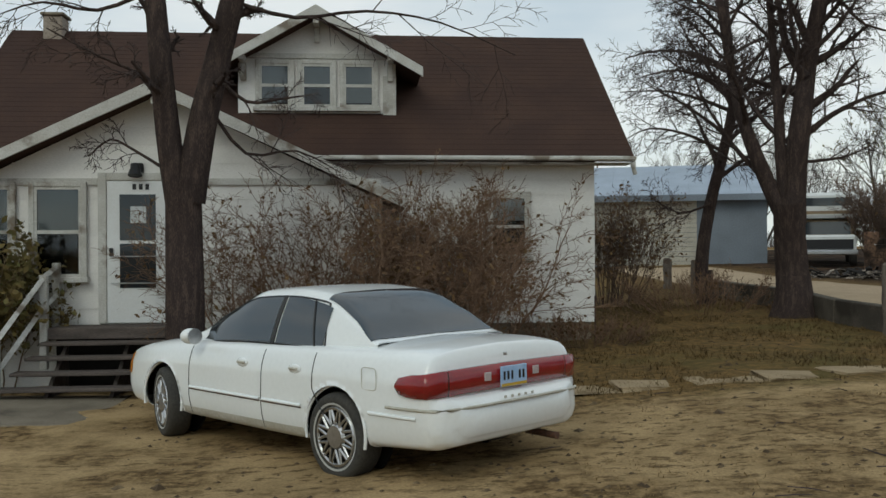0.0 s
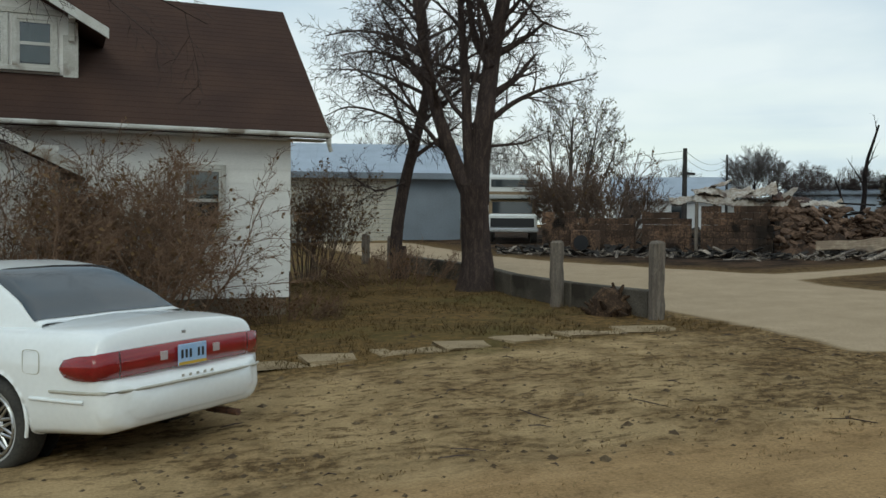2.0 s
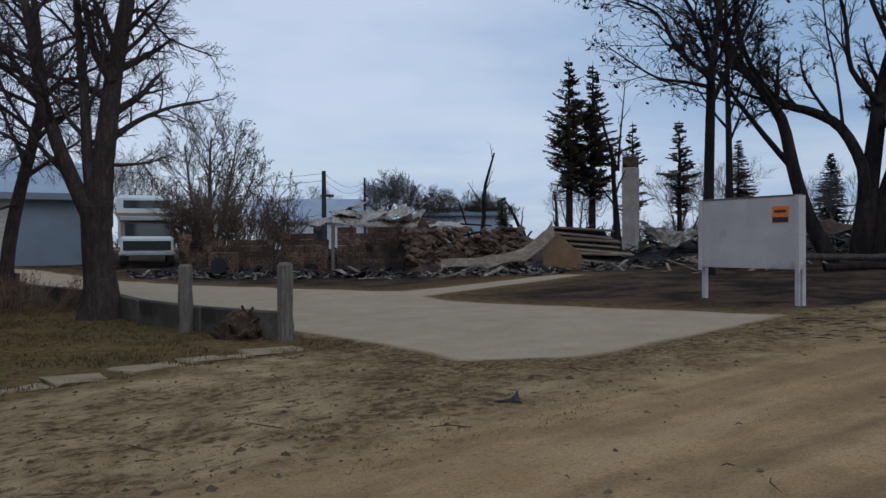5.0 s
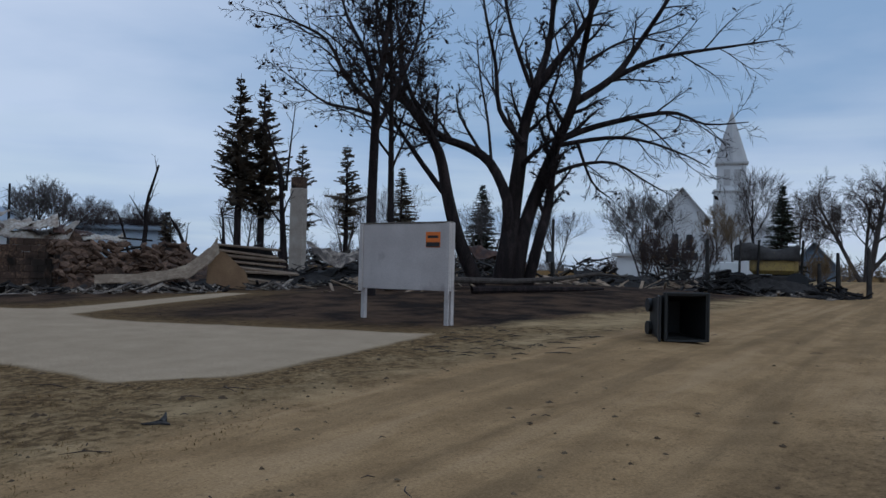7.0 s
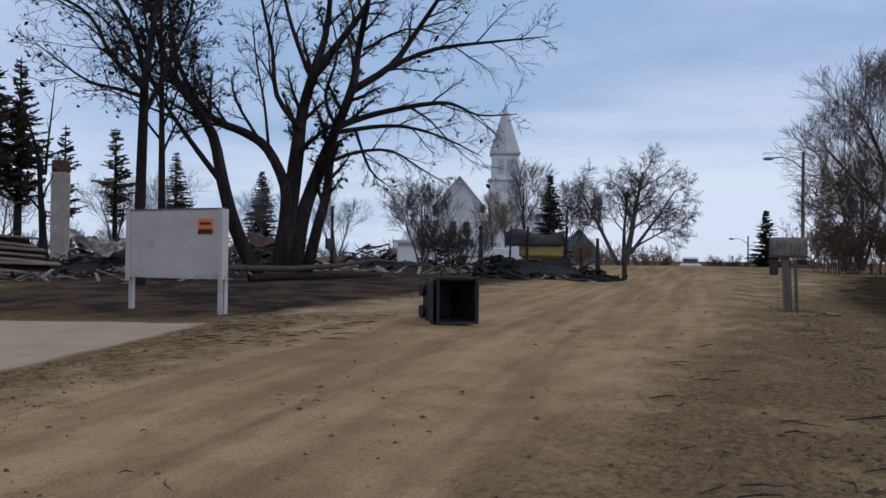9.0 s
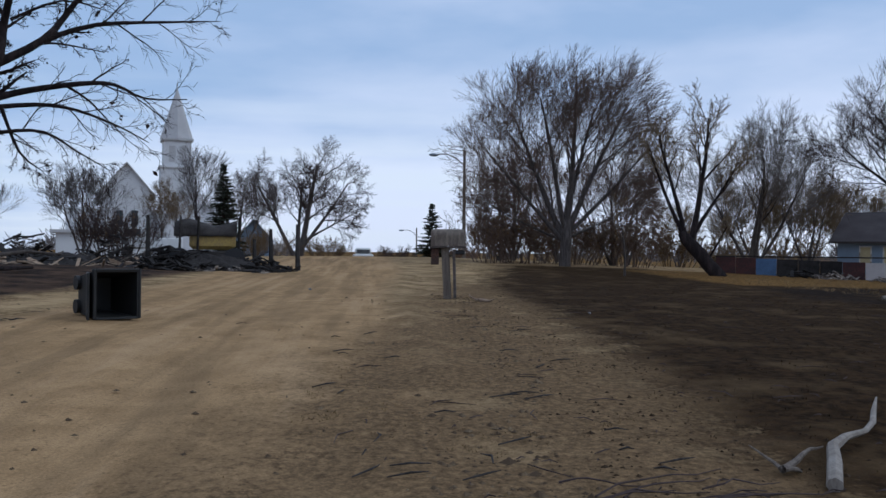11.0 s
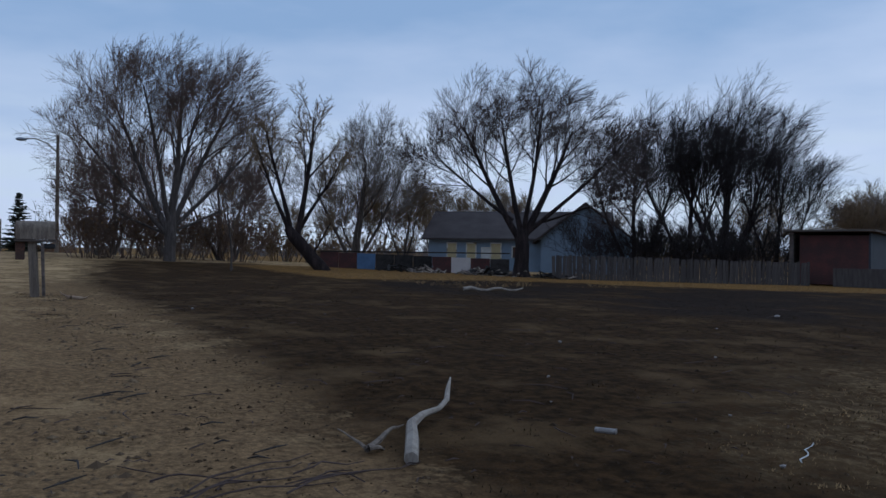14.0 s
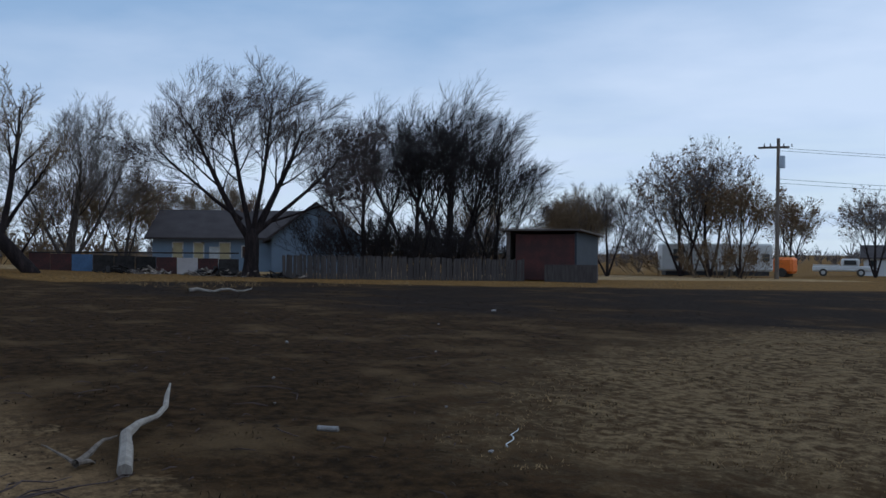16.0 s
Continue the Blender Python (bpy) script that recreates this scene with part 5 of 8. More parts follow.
part("exhaust_pipe", cyled((-1.12, -0.5, 0.24), (-0.8, -0.5, 0.25), 0.03, 0.03, 12), M["rust"], car, "rusty exhaust tip")
part("trunk_seam", boxed(-1.0, -0.985, -0.62, 0.62, 0.902, 0.907), M["black"], car)
part("antenna_base", cyled((-0.3, 0.66, 0.99), (-0.3, 0.66, 1.02), 0.008, 0.008, 6), M["black"], car)
for sg in (1, -1):
    bm = grid_mesh(lambda x, v: Vector((x + 0.004, (shell(x, v).y + 0.004) * sg, shell(x, v).z)), lin(3.5, 3.78, 10), lin(0.44, 0.6, 6))
    bmesh.ops.recalc_face_normals(bm, faces=bm.faces)
    part("headlight", bm, M["amber"], car, "amber edged front corner lamp", smooth=True)


def wheel():
    V, F = [], []
    prof = ((0.215, 0.0), (0.235, 0.018), (0.29, 0.03), (0.322, 0.012), (0.332, -0.03), (0.332, -0.16), (0.31, -0.2), (0.22, -0.2))
    n = 40
    for r, y in prof:
        for i in range(n):
            a = 2 * math.pi * i / n
            V.append((r * math.cos(a), y, r * math.sin(a)))
    for k in range(len(prof) - 1):
        for i in range(n):
            j = (i + 1) % n
            F.append((k * n + i, k * n + j, (k + 1) * n + j, (k + 1) * n + i))
    return V, F


for wx, turn in ((0.0, 0), (2.77, -15)):
    for sg in (1, -1):
        w = new("wheel")
        w.parent = car
        w.matrix_local = pose(wx, sg * 0.885, 0.298, 0, 0, (0 if sg > 0 else 180) + turn) @ Matrix.Diagonal((1.05, 1.0, 1.05, 1))
        V, F = wheel()
        pydata("tyre", V, F, M["tyre"], w, "dusty black tyre", smooth=True)
        bm = bmesh.new()
        for r0, r1, y0, y1 in ((0.240, 0.256, 0.0235, 0.0265),):
            va = [bm.verts.new((r0 * math.cos(a), y0, r0 * math.sin(a))) for a in lin(0, 2 * math.pi, 40)[:-1]]
            vb = [bm.verts.new((r1 * math.cos(a), y1, r1 * math.sin(a))) for a in lin(0, 2 * math.pi, 40)[:-1]]
            for i in range(40):
                bm.faces.new((va[i], va[(i + 1) % 40], vb[(i + 1) % 40], vb[i]))
        part("whitewall", bm, M["whitewall"], w, "thin white sidewall ring")
        bm = bmesh.new()
        cyl(bm, (0, -0.02, 0), (0, 0.002, 0), 0.22, 0.22, 32)
        part("rim", bm, M["dark"], w)
        bm = bmesh.new()
        cyl(bm, (0, 0.0, 0), (0, 0.028, 0), 0.105, 0.085, 20)
        for i in range(12):
            a = 2 * math.pi * i / 12
            for da in (-0.2, 0.2):
                cyl(bm, (0.1 * math.cos(a), 0.014, 0.1 * math.sin(a)), (0.205 * math.cos(a + da), 0.014, 0.205 * math.sin(a + da)), 0.013, 0.011, 5)
        for i in range(36):
            a, b = 2 * math.pi * i / 36, 2 * math.pi * (i + 1) / 36
            cyl(bm, (0.214 * math.cos(a), 0.01, 0.214 * math.sin(a)), (0.214 * math.cos(b), 0.01, 0.214 * math.sin(b)), 0.014, 0.014, 5, False)
        part("hubcap", bm, M["chrome"], w, "dull chrome lattice hubcap", smooth=False)

# ---- lawn edge: posts, low wall, slabs, stump ----
def rough_post(x, y, w, h, seed, label, group="old fence posts"):
    rng = random.Random(seed)
    e = thing("fence_post", on(x, y, rng.uniform(0, 40)), label, "post", group)
    bm = bmesh.new()
    box(bm, -w / 2, w / 2, -w / 2, w / 2, -0.2, h, None, w * 0.2)
    bmesh.ops.subdivide_edges(bm, edges=[q for q in bm.edges if q.calc_length() > 0.4], cuts=6)
    for v in bm.verts:
        v.co += Vector((rng.uniform(-1, 1), rng.uniform(-1, 1), rng.uniform(-0.5, 0.5))) * w * 0.06
    part("post_shaft", bm, M["greywood"], e)
    return e


rough_post(7.16, 11.53, 0.2, 1.13, 1, "weathered grey square timber post by the low wall")
rough_post(6.69, 13.87, 0.19, 1.1, 2, "weathered grey square timber post by the low wall")
rough_post(6.35, 23.3, 0.2, 0.85, 3, "short dark weathered post beside the leaning tree")
rough_post(6.1, 25.2, 0.2, 0.85, 4, "short dark weathered post near the thicket")
lowwall = thing("low_concrete_wall", Matrix(), "low stained concrete wall between lawn and gravel road", "wall", kind="structure")
ends = [(7.22, 11.7), (6.95, 13.7), (6.75, 15.8), (6.95, 18.4), (6.6, 20.6), (6.4, 23.2)]
for a, b in zip(ends, ends[1:]):
    ln_ = math.hypot(b[0] - a[0], b[1] - a[1])
    seg = part("wall_block", boxed(0, ln_ - 0.015, -0.1, 0.1, -0.3, 0.4, None, 0.02), M["stainedconc"], lowwall)
    seg.matrix_local = pose(a[0], a[1], gz(*a), 0, -math.degrees(math.atan2(gz(*b) - gz(*a), ln_)), math.degrees(math.atan2(b[1] - a[1], b[0] - a[0])))
walkway = thing("stepping_slabs", Matrix(), "broken concrete walkway slabs sunk in dead grass", "pavement", kind="structure")
rng = random.Random(5)
for i in range(8):
    x = 0.6 + i * 0.84
    y = 10.22 + 0.075 * i + rng.uniform(-0.05, 0.05)
    bm = boxed(-0.42, 0.42, -0.27, 0.27, -0.08, 0.0, None, 0.02)
    for v in bm.verts:
        v.co += Vector((rng.uniform(-0.04, 0.04), rng.uniform(-0.08, 0.08), 0))
    part("slab", bm, M["dustyconc"], walkway).matrix_local = on(x, y, 5 + rng.uniform(-6, 6), 0.016) @ pose(0, 0, 0, rng.uniform(-1.5, 1.5), rng.uniform(-1.5, 1.5), 0)


def snag_mesh(seed, stems, r, sides=6, wander=0.25, segs=6):
    rng = random.Random(seed)
    V, F = [], []
    for d, ln_, k in stems:
        d, p = Vector(d).normalized(), Vector((rng.uniform(-.1, .1), rng.uniform(-.1, .1), -0.05)) * (r * 5)
        pts, rads = [p], [r * k]
        for i in range(segs):
            d = (d + Vector((rng.uniform(-1, 1), rng.uniform(-1, 1), rng.uniform(-1, 1))) * wander).normalized()
            p = p + d * ln_ / segs
            pts.append(p)
            rads.append(r * k * (1 - 0.8 * (i + 1) / segs))
        tube(V, F, pts, rads, sides)
    return V, F


rng = random.Random(33)
V, F = snag_mesh(3, [((math.cos(a * 2.4), math.sin(a * 2.4), rng.uniform(0.0, 1.1)), rng.uniform(0.38, 0.66), rng.uniform(0.7, 1.4)) for a in range(22)], 0.075, 7, 0.4)
tube(V, F, [Vector((0, 0, -0.08)), Vector((0.03, 0, 0.1)), Vector((-0.02, 0.03, 0.26)), Vector((0.03, 0, 0.38)), Vector((0.02, 0, 0.42))], [0.34, 0.33, 0.24, 0.15, 0.03], 9)
st = pydata("tree_stump", V, F, M["rootwood"])
st.matrix_world = on(6.83, 12.3)
tagged(st, "gnarled uprooted brown stump lying by the low wall", "stump")
st = thing("steel_stake", on(2.35, 14.6), "thin rusty stake before the house wall", "stake")
part("stake_rod", cyled((0, 0, -0.2), (0, 0, 0.75), 0.012, 0.012, 6), M["rust"], st)

# ---- sign board ----
sg_a, sg_b = Vector((16.1, 10.6, 0)), Vector((15.62, 8.19, 0))
ang = math.degrees(math.atan2(sg_b.y - sg_a.y, sg_b.x - sg_a.x))
sign = thing("notice_board", pose(sg_a.x, sg_a.y, gz(15.8, 9.4) - 0.02, 0, 0, ang), "blank weathered white plywood sign board on two posts", "sign")
SW = (sg_b - sg_a).length
for x in (0.05, SW - 0.05):
    part("post", boxed(x - 0.05, x + 0.05, 0.03, 0.12, -0.3, 1.98, None, 0.008), M["signwhite"], sign)
    part("face_batten", boxed(x - 0.05, x + 0.05, -0.06, -0.03, -0.3 if x > 1 else 0.6, 1.98, None, 0.006), M["signwhite"], sign)
part("panel", boxed(0.0, SW, -0.028, 0.028, 0.66, 1.97, None, 0.006), M["signwhite"], sign, "stained white plywood panel")
part("top_rail", boxed(0, SW, -0.04, 0.045, 1.971, 2.0, None, 0.004), M["greywood"], sign)
nt = part("notice", boxed(SW - 0.62, SW - 0.25, -0.036, -0.03, 1.5, 1.8), M["orange"], sign, "small orange and black printed notice")
part("notice_band", boxed(SW - 0.61, SW - 0.26, -0.0385, -0.0365, 1.51, 1.6), M["black"], nt)
part("notice_bar", boxed(SW - 0.57, SW - 0.3, -0.0385, -0.0365, 1.68, 1.73), M["black"], nt)

# ---- tipped wheelie bin ----
binn = thing("rubbish_bin", on(15.64, 3.70, 36), "black plastic wheelie bin lying tipped on its side", "bin")
bm = bmesh.new()


def ring_box(x, hy, z0, z1):
    return [bm.verts.new(p) for p in ((x, -hy, z0), (x, hy, z0), (x, hy, z1), (x, -hy, z1))]


o0, o1 = ring_box(0, 0.355, 0.0, 0.78), ring_box(1.02, 0.28, 0.05, 0.66)
i0, i1 = ring_box(0, 0.33, 0.025, 0.755), ring_box(0.98, 0.255, 0.075, 0.635)
for k in range(4):
    j = (k + 1) % 4
    bm.faces.new((o0[k], o0[j], o1[j], o1[k]))
    bm.faces.new((i0[j], i0[k], i1[k], i1[j]))
    bm.faces.new((o0[j], o0[k], i0[k], i0[j]))
bm.faces.new(o1)
bm.faces.new(i1[::-1])
bmesh.ops.recalc_face_normals(bm, faces=bm.faces)
part("tub", bm, M["bin"], binn)
bm = bmesh.new()
for a in ((-0.395, -0.35, -0.01, 0.81), (0.35, 0.395, -0.01, 0.81), (-0.35, 0.35, 0.77, 0.81), (-0.35, 0.35, -0.015, 0.01)):
    box(bm, -0.02, 0.06, a[0], a[1], a[2], a[3], None, 0.012)
part("rim", bm, M["bin"], binn)
for z in (0.16, 0.56):
    part("wheel", cyled((0.93, 0.3, z), (0.93, 0.36, z), 0.12, 0.12, 16), M["bin"], binn)
lid = part("lid", boxed(-0.015, 0.025, -0.38, 0.38, 0.0, 0.74, None, 0.01), M["bin"], binn, "black lid hanging open against the side")
lid.matrix_local = pose(0.02, 0.46, 0.01, 0, 0, 72) @ pose(0, -0.02, 0)

# ---- mailbox ----
mb = thing("mailbox", pose(21.0, -2.09, gz(21.0, -2.09) - 0.02, 0, 0, 84), "weathered grey mailbox on a leaning wooden post", "mailbox")
part("post", boxed(-0.09, 0.09, -0.07, 0.07, -0.3, 1.2, pose(0.0, 0, 0, 0, 3, 0), 0.02), M["greywood"], mb)
part("brace_post", boxed(-0.045, 0.02, -0.04, 0.04, -0.3, 1.12, pose(-0.16, 0.1, 0, 0, 2, 0), 0.01), M["stepwood"], mb, "thin dark second post")
part("shelf", boxed(-0.4, 0.4, -0.16, 0.16, 1.17, 1.22, None, 0.01), M["stepwood"], mb)
bm = bmesh.new()
prism(bm, [(0.17 * math.cos(a), 1.43 + 0.17 * math.sin(a)) for a in lin(0, math.pi, 12)] + [(-0.17, 1.223), (0.17, 1.223)], -0.37, 0.37)
bmesh.ops.rotate(bm, verts=bm.verts, cent=(0, 0, 0), matrix=Matrix.Rotation(math.pi / 2, 3, "Z"))
mbx = part("box_body", bm, M["greywood"], mb, "dull grey metal box")
part("box_door", boxed(0.371, 0.385, -0.165, 0.165, 1.225, 1.56, None, 0.006), M["stepwood"], mbx)
part("flag", boxed(0.1, 0.13, -0.195, -0.172, 1.3, 1.5), M["rust"], mbx)
tb = part("paper_tube", boxed(-0.38, -0.1, -0.12, 0.1, 1.03, 1.13, None, 0.02), M["black"], mb, "dark newspaper tube under the shelf")
part("hanging_board", boxed(0.2, 0.38, 0.02, 0.06, 0.8, 1.16, None, 0.01), M["rust"], mb, "rust-brown board below the shelf")
V, F = snag_mesh(8, [((0.9, -0.3, 0.1), 0.7, 1), ((-0.6, -0.6, 0.12), 0.5, 1), ((0.7, 0.5, 0.1), 0.5, 0.8)], 0.05, 6, 0.2)
ob = pydata("fallen_branch", V, F, M["boardw"])
ob.matrix_world = on(20.4, -2.75, 0, 0.03)
tagged(ob, "short broken branches lying at the mailbox foot", "branch")

# ---- near ground in the field ----
V, F = [], []
pts = [Vector(p) for p in ((5.77, -3.28, 0.0), (6.2, -3.5, 0.03), (6.5, -3.64, 0.05), (6.76, -3.87, 0.06), (7.01, -4.15, 0.04), (7.35, -4.4, 0.03), (7.7, -4.6, 0.05), (7.98, -4.78, 0.1))]
pts = [Vector((p.x, p.y, gz(p.x, p.y) + p.z + 0.03)) for p in pts]
tube(V, F, pts, [0.05, 0.05, 0.042, 0.028, 0.021, 0.024, 0.023, 0.008], 7)
F.append(tuple(range(7)))
tagged(pydata("bleached_branch", V, F, M["bleached"], smooth=False), "bent bleached bare branch lying on burnt soil", "branch")
V, F = snag_mesh(12, [((0.8, -0.6, 0.25), 0.75, 1), ((0.3, -0.9, 0.2), 0.4, 0.7), ((0.9, 0.1, 0.1), 0.35, 0.6)], 0.028, 6, 0.25)
ob = pydata("grey_branch", V, F, M["greywood"])
ob.matrix_world = on(6.12, -3.12, 0, 0.04)
tagged(ob, "small grey forked branch lying on the ground", "branch")
V, F = [], []
rng = random.Random(14)
for i in range(9):
    x, y = 5.3 + rng.uniform(0, 0.7), -1.5 - rng.uniform(0, 1.1)
    a = rng.uniform(-0.4, 0.5) - 1.4
    ln_ = rng.uniform(0.5, 1.2)
    pts = []
    for k in range(6):
        px_, py_ = x + math.cos(a) * ln_ * k / 5 + rng.uniform(-.03, .03), y + math.sin(a) * ln_ * k / 5 + rng.uniform(-.03, .03)
        pts.append(Vector((px_, py_, gz(px_, py_) + 0.03 + 0.03 * math.sin(k))))
    tube(V, F, pts, [0.008 * (1 - 0.13 * k) for k in range(6)], 4)
tagged(pydata("dark_twig_bundle", V, F, M["twig"]), "loose bundle of dark fallen twigs", "twigs", kind="stuff")
bm = bmesh.new()
cyl(bm, (-0.11, 0, 0.035), (0.11, 0, 0.038), 0.032, 0.034, 12)
cyl(bm, (-0.113, 0, 0.035), (-0.107, 0, 0.035), 0.037, 0.037, 12)
ob = part("tin_can", bm, M["can"])
ob.matrix_world = on(5.98, -5.06, 35, 0.0) @ Matrix.Scale(0.75, 4)
tagged(ob, "pale dented tin can lying on its side", "can")
for k, (x, y, s) in enumerate(((13.9, -15.8, 0.16), (4.74, -5.6, 0.06), (8.4, -6.2, 0.05), (11.0, -8.2, 0.07), (9.2, -9.4, 0.05), (6.2, -6.6, 0.04), (24.0, 1.2, 0.12), (17.0, -4.4, 0.08), (7.2, -5.4, 0.035), (12.2, -12.4, 0.06))):
    rng = random.Random(60 + k)
    bm = bmesh.new()
    bmesh.ops.create_icosphere(bm, subdivisions=1, radius=s * 0.42)
    for v in bm.verts:
        v.co = Vector((v.co.x * rng.uniform(0.7, 1.4), v.co.y * rng.uniform(0.6, 1.2), v.co.z * rng.uniform(0.3, 0.8)))
    ob = part("litter_scrap", bm, M["can"])
    ob.matrix_world = on(x, y, k * 50, s * 0.3)
    tagged(ob, "crumpled pale scrap of litter on bare soil", "litter", "litter in the field")
V, F = snag_mesh(15, [((1, 0.2, 0.02), 0.3, 1), ((-0.6, 0.7, 0.05), 0.15, 0.7), ((0.2, -0.9, 0.05), 0.12, 0.8)], 0.04, 6, 0.15)
ob = pydata("charred_chunk", V, F, M["char"])
ob.matrix_world = on(6.1, 5.76, 20, 0.02)
tagged(ob, "small charred chunk of wood on the dirt", "debris")
# white wire scrap
V, F = [], []
tube(V, F, [Vector((4.75 + 0.07 * k, -5.8 - 0.1 * k + 0.04 * math.sin(k * 2), gz(5.0, -6.2) + 0.02)) for k in range(7)], [0.006, 0.0055, 0.005, 0.005, 0.004, 0.004, 0.003], 4)
tagged(pydata("wire_scrap", V, F, M["paper"]), "curled thin pale wire on the soil", "wire")
V, F = [], []
tube(V, F, [Vector((23.7 - 0.03 * k, -13.8 - 0.24 * k, gz(23.6, -14 - 0.2 * k) + 0.06 + 0.04 * math.sin(k * 1.7))) for k in range(9)], [0.06 - 0.005 * k for k in range(9)], 5)
tagged(pydata("pale_log", V, F, M["bleached"]), "pale thin branch lying on the charred strip", "branch")

# clods, straw and sticks on the near ground: loose cover
rng = random.Random(77)
CV, CF, DV, DF = [], [], [], []
for i in range(9500):
    if rng.random() < 0.6:
        a = rng.uniform(-0.35, 2.45)
        d = 3.2 + 12 * rng.random() ** 1.6
        x, y = d * math.sin(a), d * math.cos(a)
    else:
        x, y = 3.5 + 20 * rng.random() ** 1.5, rng.gauss(-1.0, 0.8) - rng.random() ** 2 * 4
    if poly_sd(x, y, GRAVEL) > -0.1 or (road_d(x, y) > 0.3 and rng.random() < 0.9):
        continue
    s = rng.uniform(0.008, 0.03) * (1.0 if rng.random() < 0.93 else 1.9)
    z = gz(x, y)
    z += noise.noise((x * 1.1, y * 1.1, 0)) * 0.035 + noise.noise((x * 3.1, y * 3.1, 4)) * 0.018
    burnt = poly_sd(x, y, FIELD) > -0.3
    s *= 0.6 if burnt else 1.0
    KV, KF = (DV, DF) if burnt else (CV, CF)
    b = len(KV)
    for q in ((1, 0, 0), (0, 1, 0), (-1, 0, 0), (0, -1, 0), (0, 0, 1)):
        KV.append((x + q[0] * s * rng.uniform(0.7, 1.7), y + q[1] * s * rng.uniform(0.7, 1.7), z - 0.004 + (s * rng.uniform(0.5, 0.9) if q[2] else 0)))
    KF += [(b, b + 1, b + 4), (b + 1, b + 2, b + 4), (b + 2, b + 3, b + 4), (b + 3, b, b + 4)]
M["clod"] = mat("dry_clods", (0.2, 0.145, 0.085, 1), 0.95, (0.075, 0.052, 0.032, 1), 0.8, 12, 0.9, 0.0)
M["darkclod"] = mat("burnt_clods", (0.075, 0.048, 0.025, 1), 0.95, (0.025, 0.017, 0.01, 1), 0.8, 12, 0.9, 0.0)
tagged(pydata("burnt_clods", DV, DF, M["darkclod"]), "scattered dark clods on burnt soil", "soil", kind="stuff")
tagged(pydata("soil_clods", CV, CF, M["clod"]), "scattered dry clods and pebbles on dirt", "soil", kind="stuff")
SV, SF = [], []
for i in range(900):
    a = rng.uniform(0.0, 2.5)
    d = 4 + 20 * rng.random() ** 1.4
    x, y = d * math.sin(a), d * math.cos(a)
    if (road_d(x, y) > 0.0 and rng.random() < 0.85) or (a < 0.8 and rng.random() < 0.6):
        continue
    if poly_sd(x, y, GRAVEL) > -0.2:
        continue
    b, ln_ = rng.uniform(0, 6.28), 0.05 + 0.5 * rng.random() ** 3
    z = gz(x, y) + noise.noise((x * 1.1, y * 1.1, 0)) * 0.035 + 0.012
    tube(SV, SF, [Vector((x, y, z)), Vector((x + math.cos(b) * ln_ * 0.5, y + math.sin(b) * ln_ * 0.5, z + 0.012)), Vector((x + math.cos(b + 0.2) * ln_, y + math.sin(b + 0.2) * ln_, z))], [0.004, 0.006, 0.002], 3)
tagged(pydata("fallen_sticks", SV, SF, M["twig"]), "scattered small dark sticks on the ground", "sticks", kind="stuff")

KV, KF = [], []
for i in range(78):
    x, y = (rng.uniform(11.2, 15.6), rng.uniform(4.9, 8.0)) if i < 50 else (6 + 8 * rng.random() ** 1.4, rng.uniform(-2.7, 0.2))
    if poly_sd(x, y, GRAVEL) > -0.3:
        continue
    b, ln_ = rng.gauss(-1.2, 0.6), rng.uniform(0.1, 0.4)
    z = gz(x, y) + noise.noise((x * 1.1, y * 1.1, 0)) * 0.035 + 0.016
    tube(KV, KF, [Vector((x, y, z)), Vector((x + math.cos(b) * ln_ * 0.5, y + math.sin(b) * ln_ * 0.5, z + 0.02)), Vector((x + math.cos(b + 0.25) * ln_, y + math.sin(b + 0.25) * ln_, z + 0.004))], [0.005, 0.008, 0.003], 4)
tagged(pydata("charred_sticks", KV, KF, M["char"]), "short charred sticks strewn on the road's edge", "sticks", kind="stuff")


def grass(name, poly, n, seed, h, material, label, x0, x1, y0, y1):
    rng = random.Random(seed)
    V, F = [], []
    while n > 0:
        x, y = rng.uniform(x0, x1), rng.uniform(y0, y1)
        n -= 1
        if poly_sd(x, y, poly) < 0.15 or noise.noise((x * 0.7, y * 0.7, 3)) < -0.15:
            continue
        if -10 < x - 2.46 < 0 and y > 15.0:
            continue
        z = gz(x, y) + noise.noise((x * 1.1, y * 1.1, 0)) * 0.035 - 0.01
        for k in range(4):
            a, l_, w = rng.uniform(0, 6.28), h * rng.uniform(0.5, 1.3), 0.006
            lean = rng.uniform(0.3, 1.1)
            q = (x + rng.uniform(-.05, .05), y + rng.uniform(-.05, .05))
            b = len(V)
            V += [(q[0] - math.sin(a) * w, q[1] + math.cos(a) * w, z), (q[0] + math.sin(a) * w, q[1] - math.cos(a) * w, z), (q[0] + math.cos(a) * l_ * lean, q[1] + math.sin(a) * l_ * lean, z + l_ * 0.75)]
            F.append((b, b + 1, b + 2))
    return tagged(pydata(name, V, F, material), label, "grass", kind="stuff")


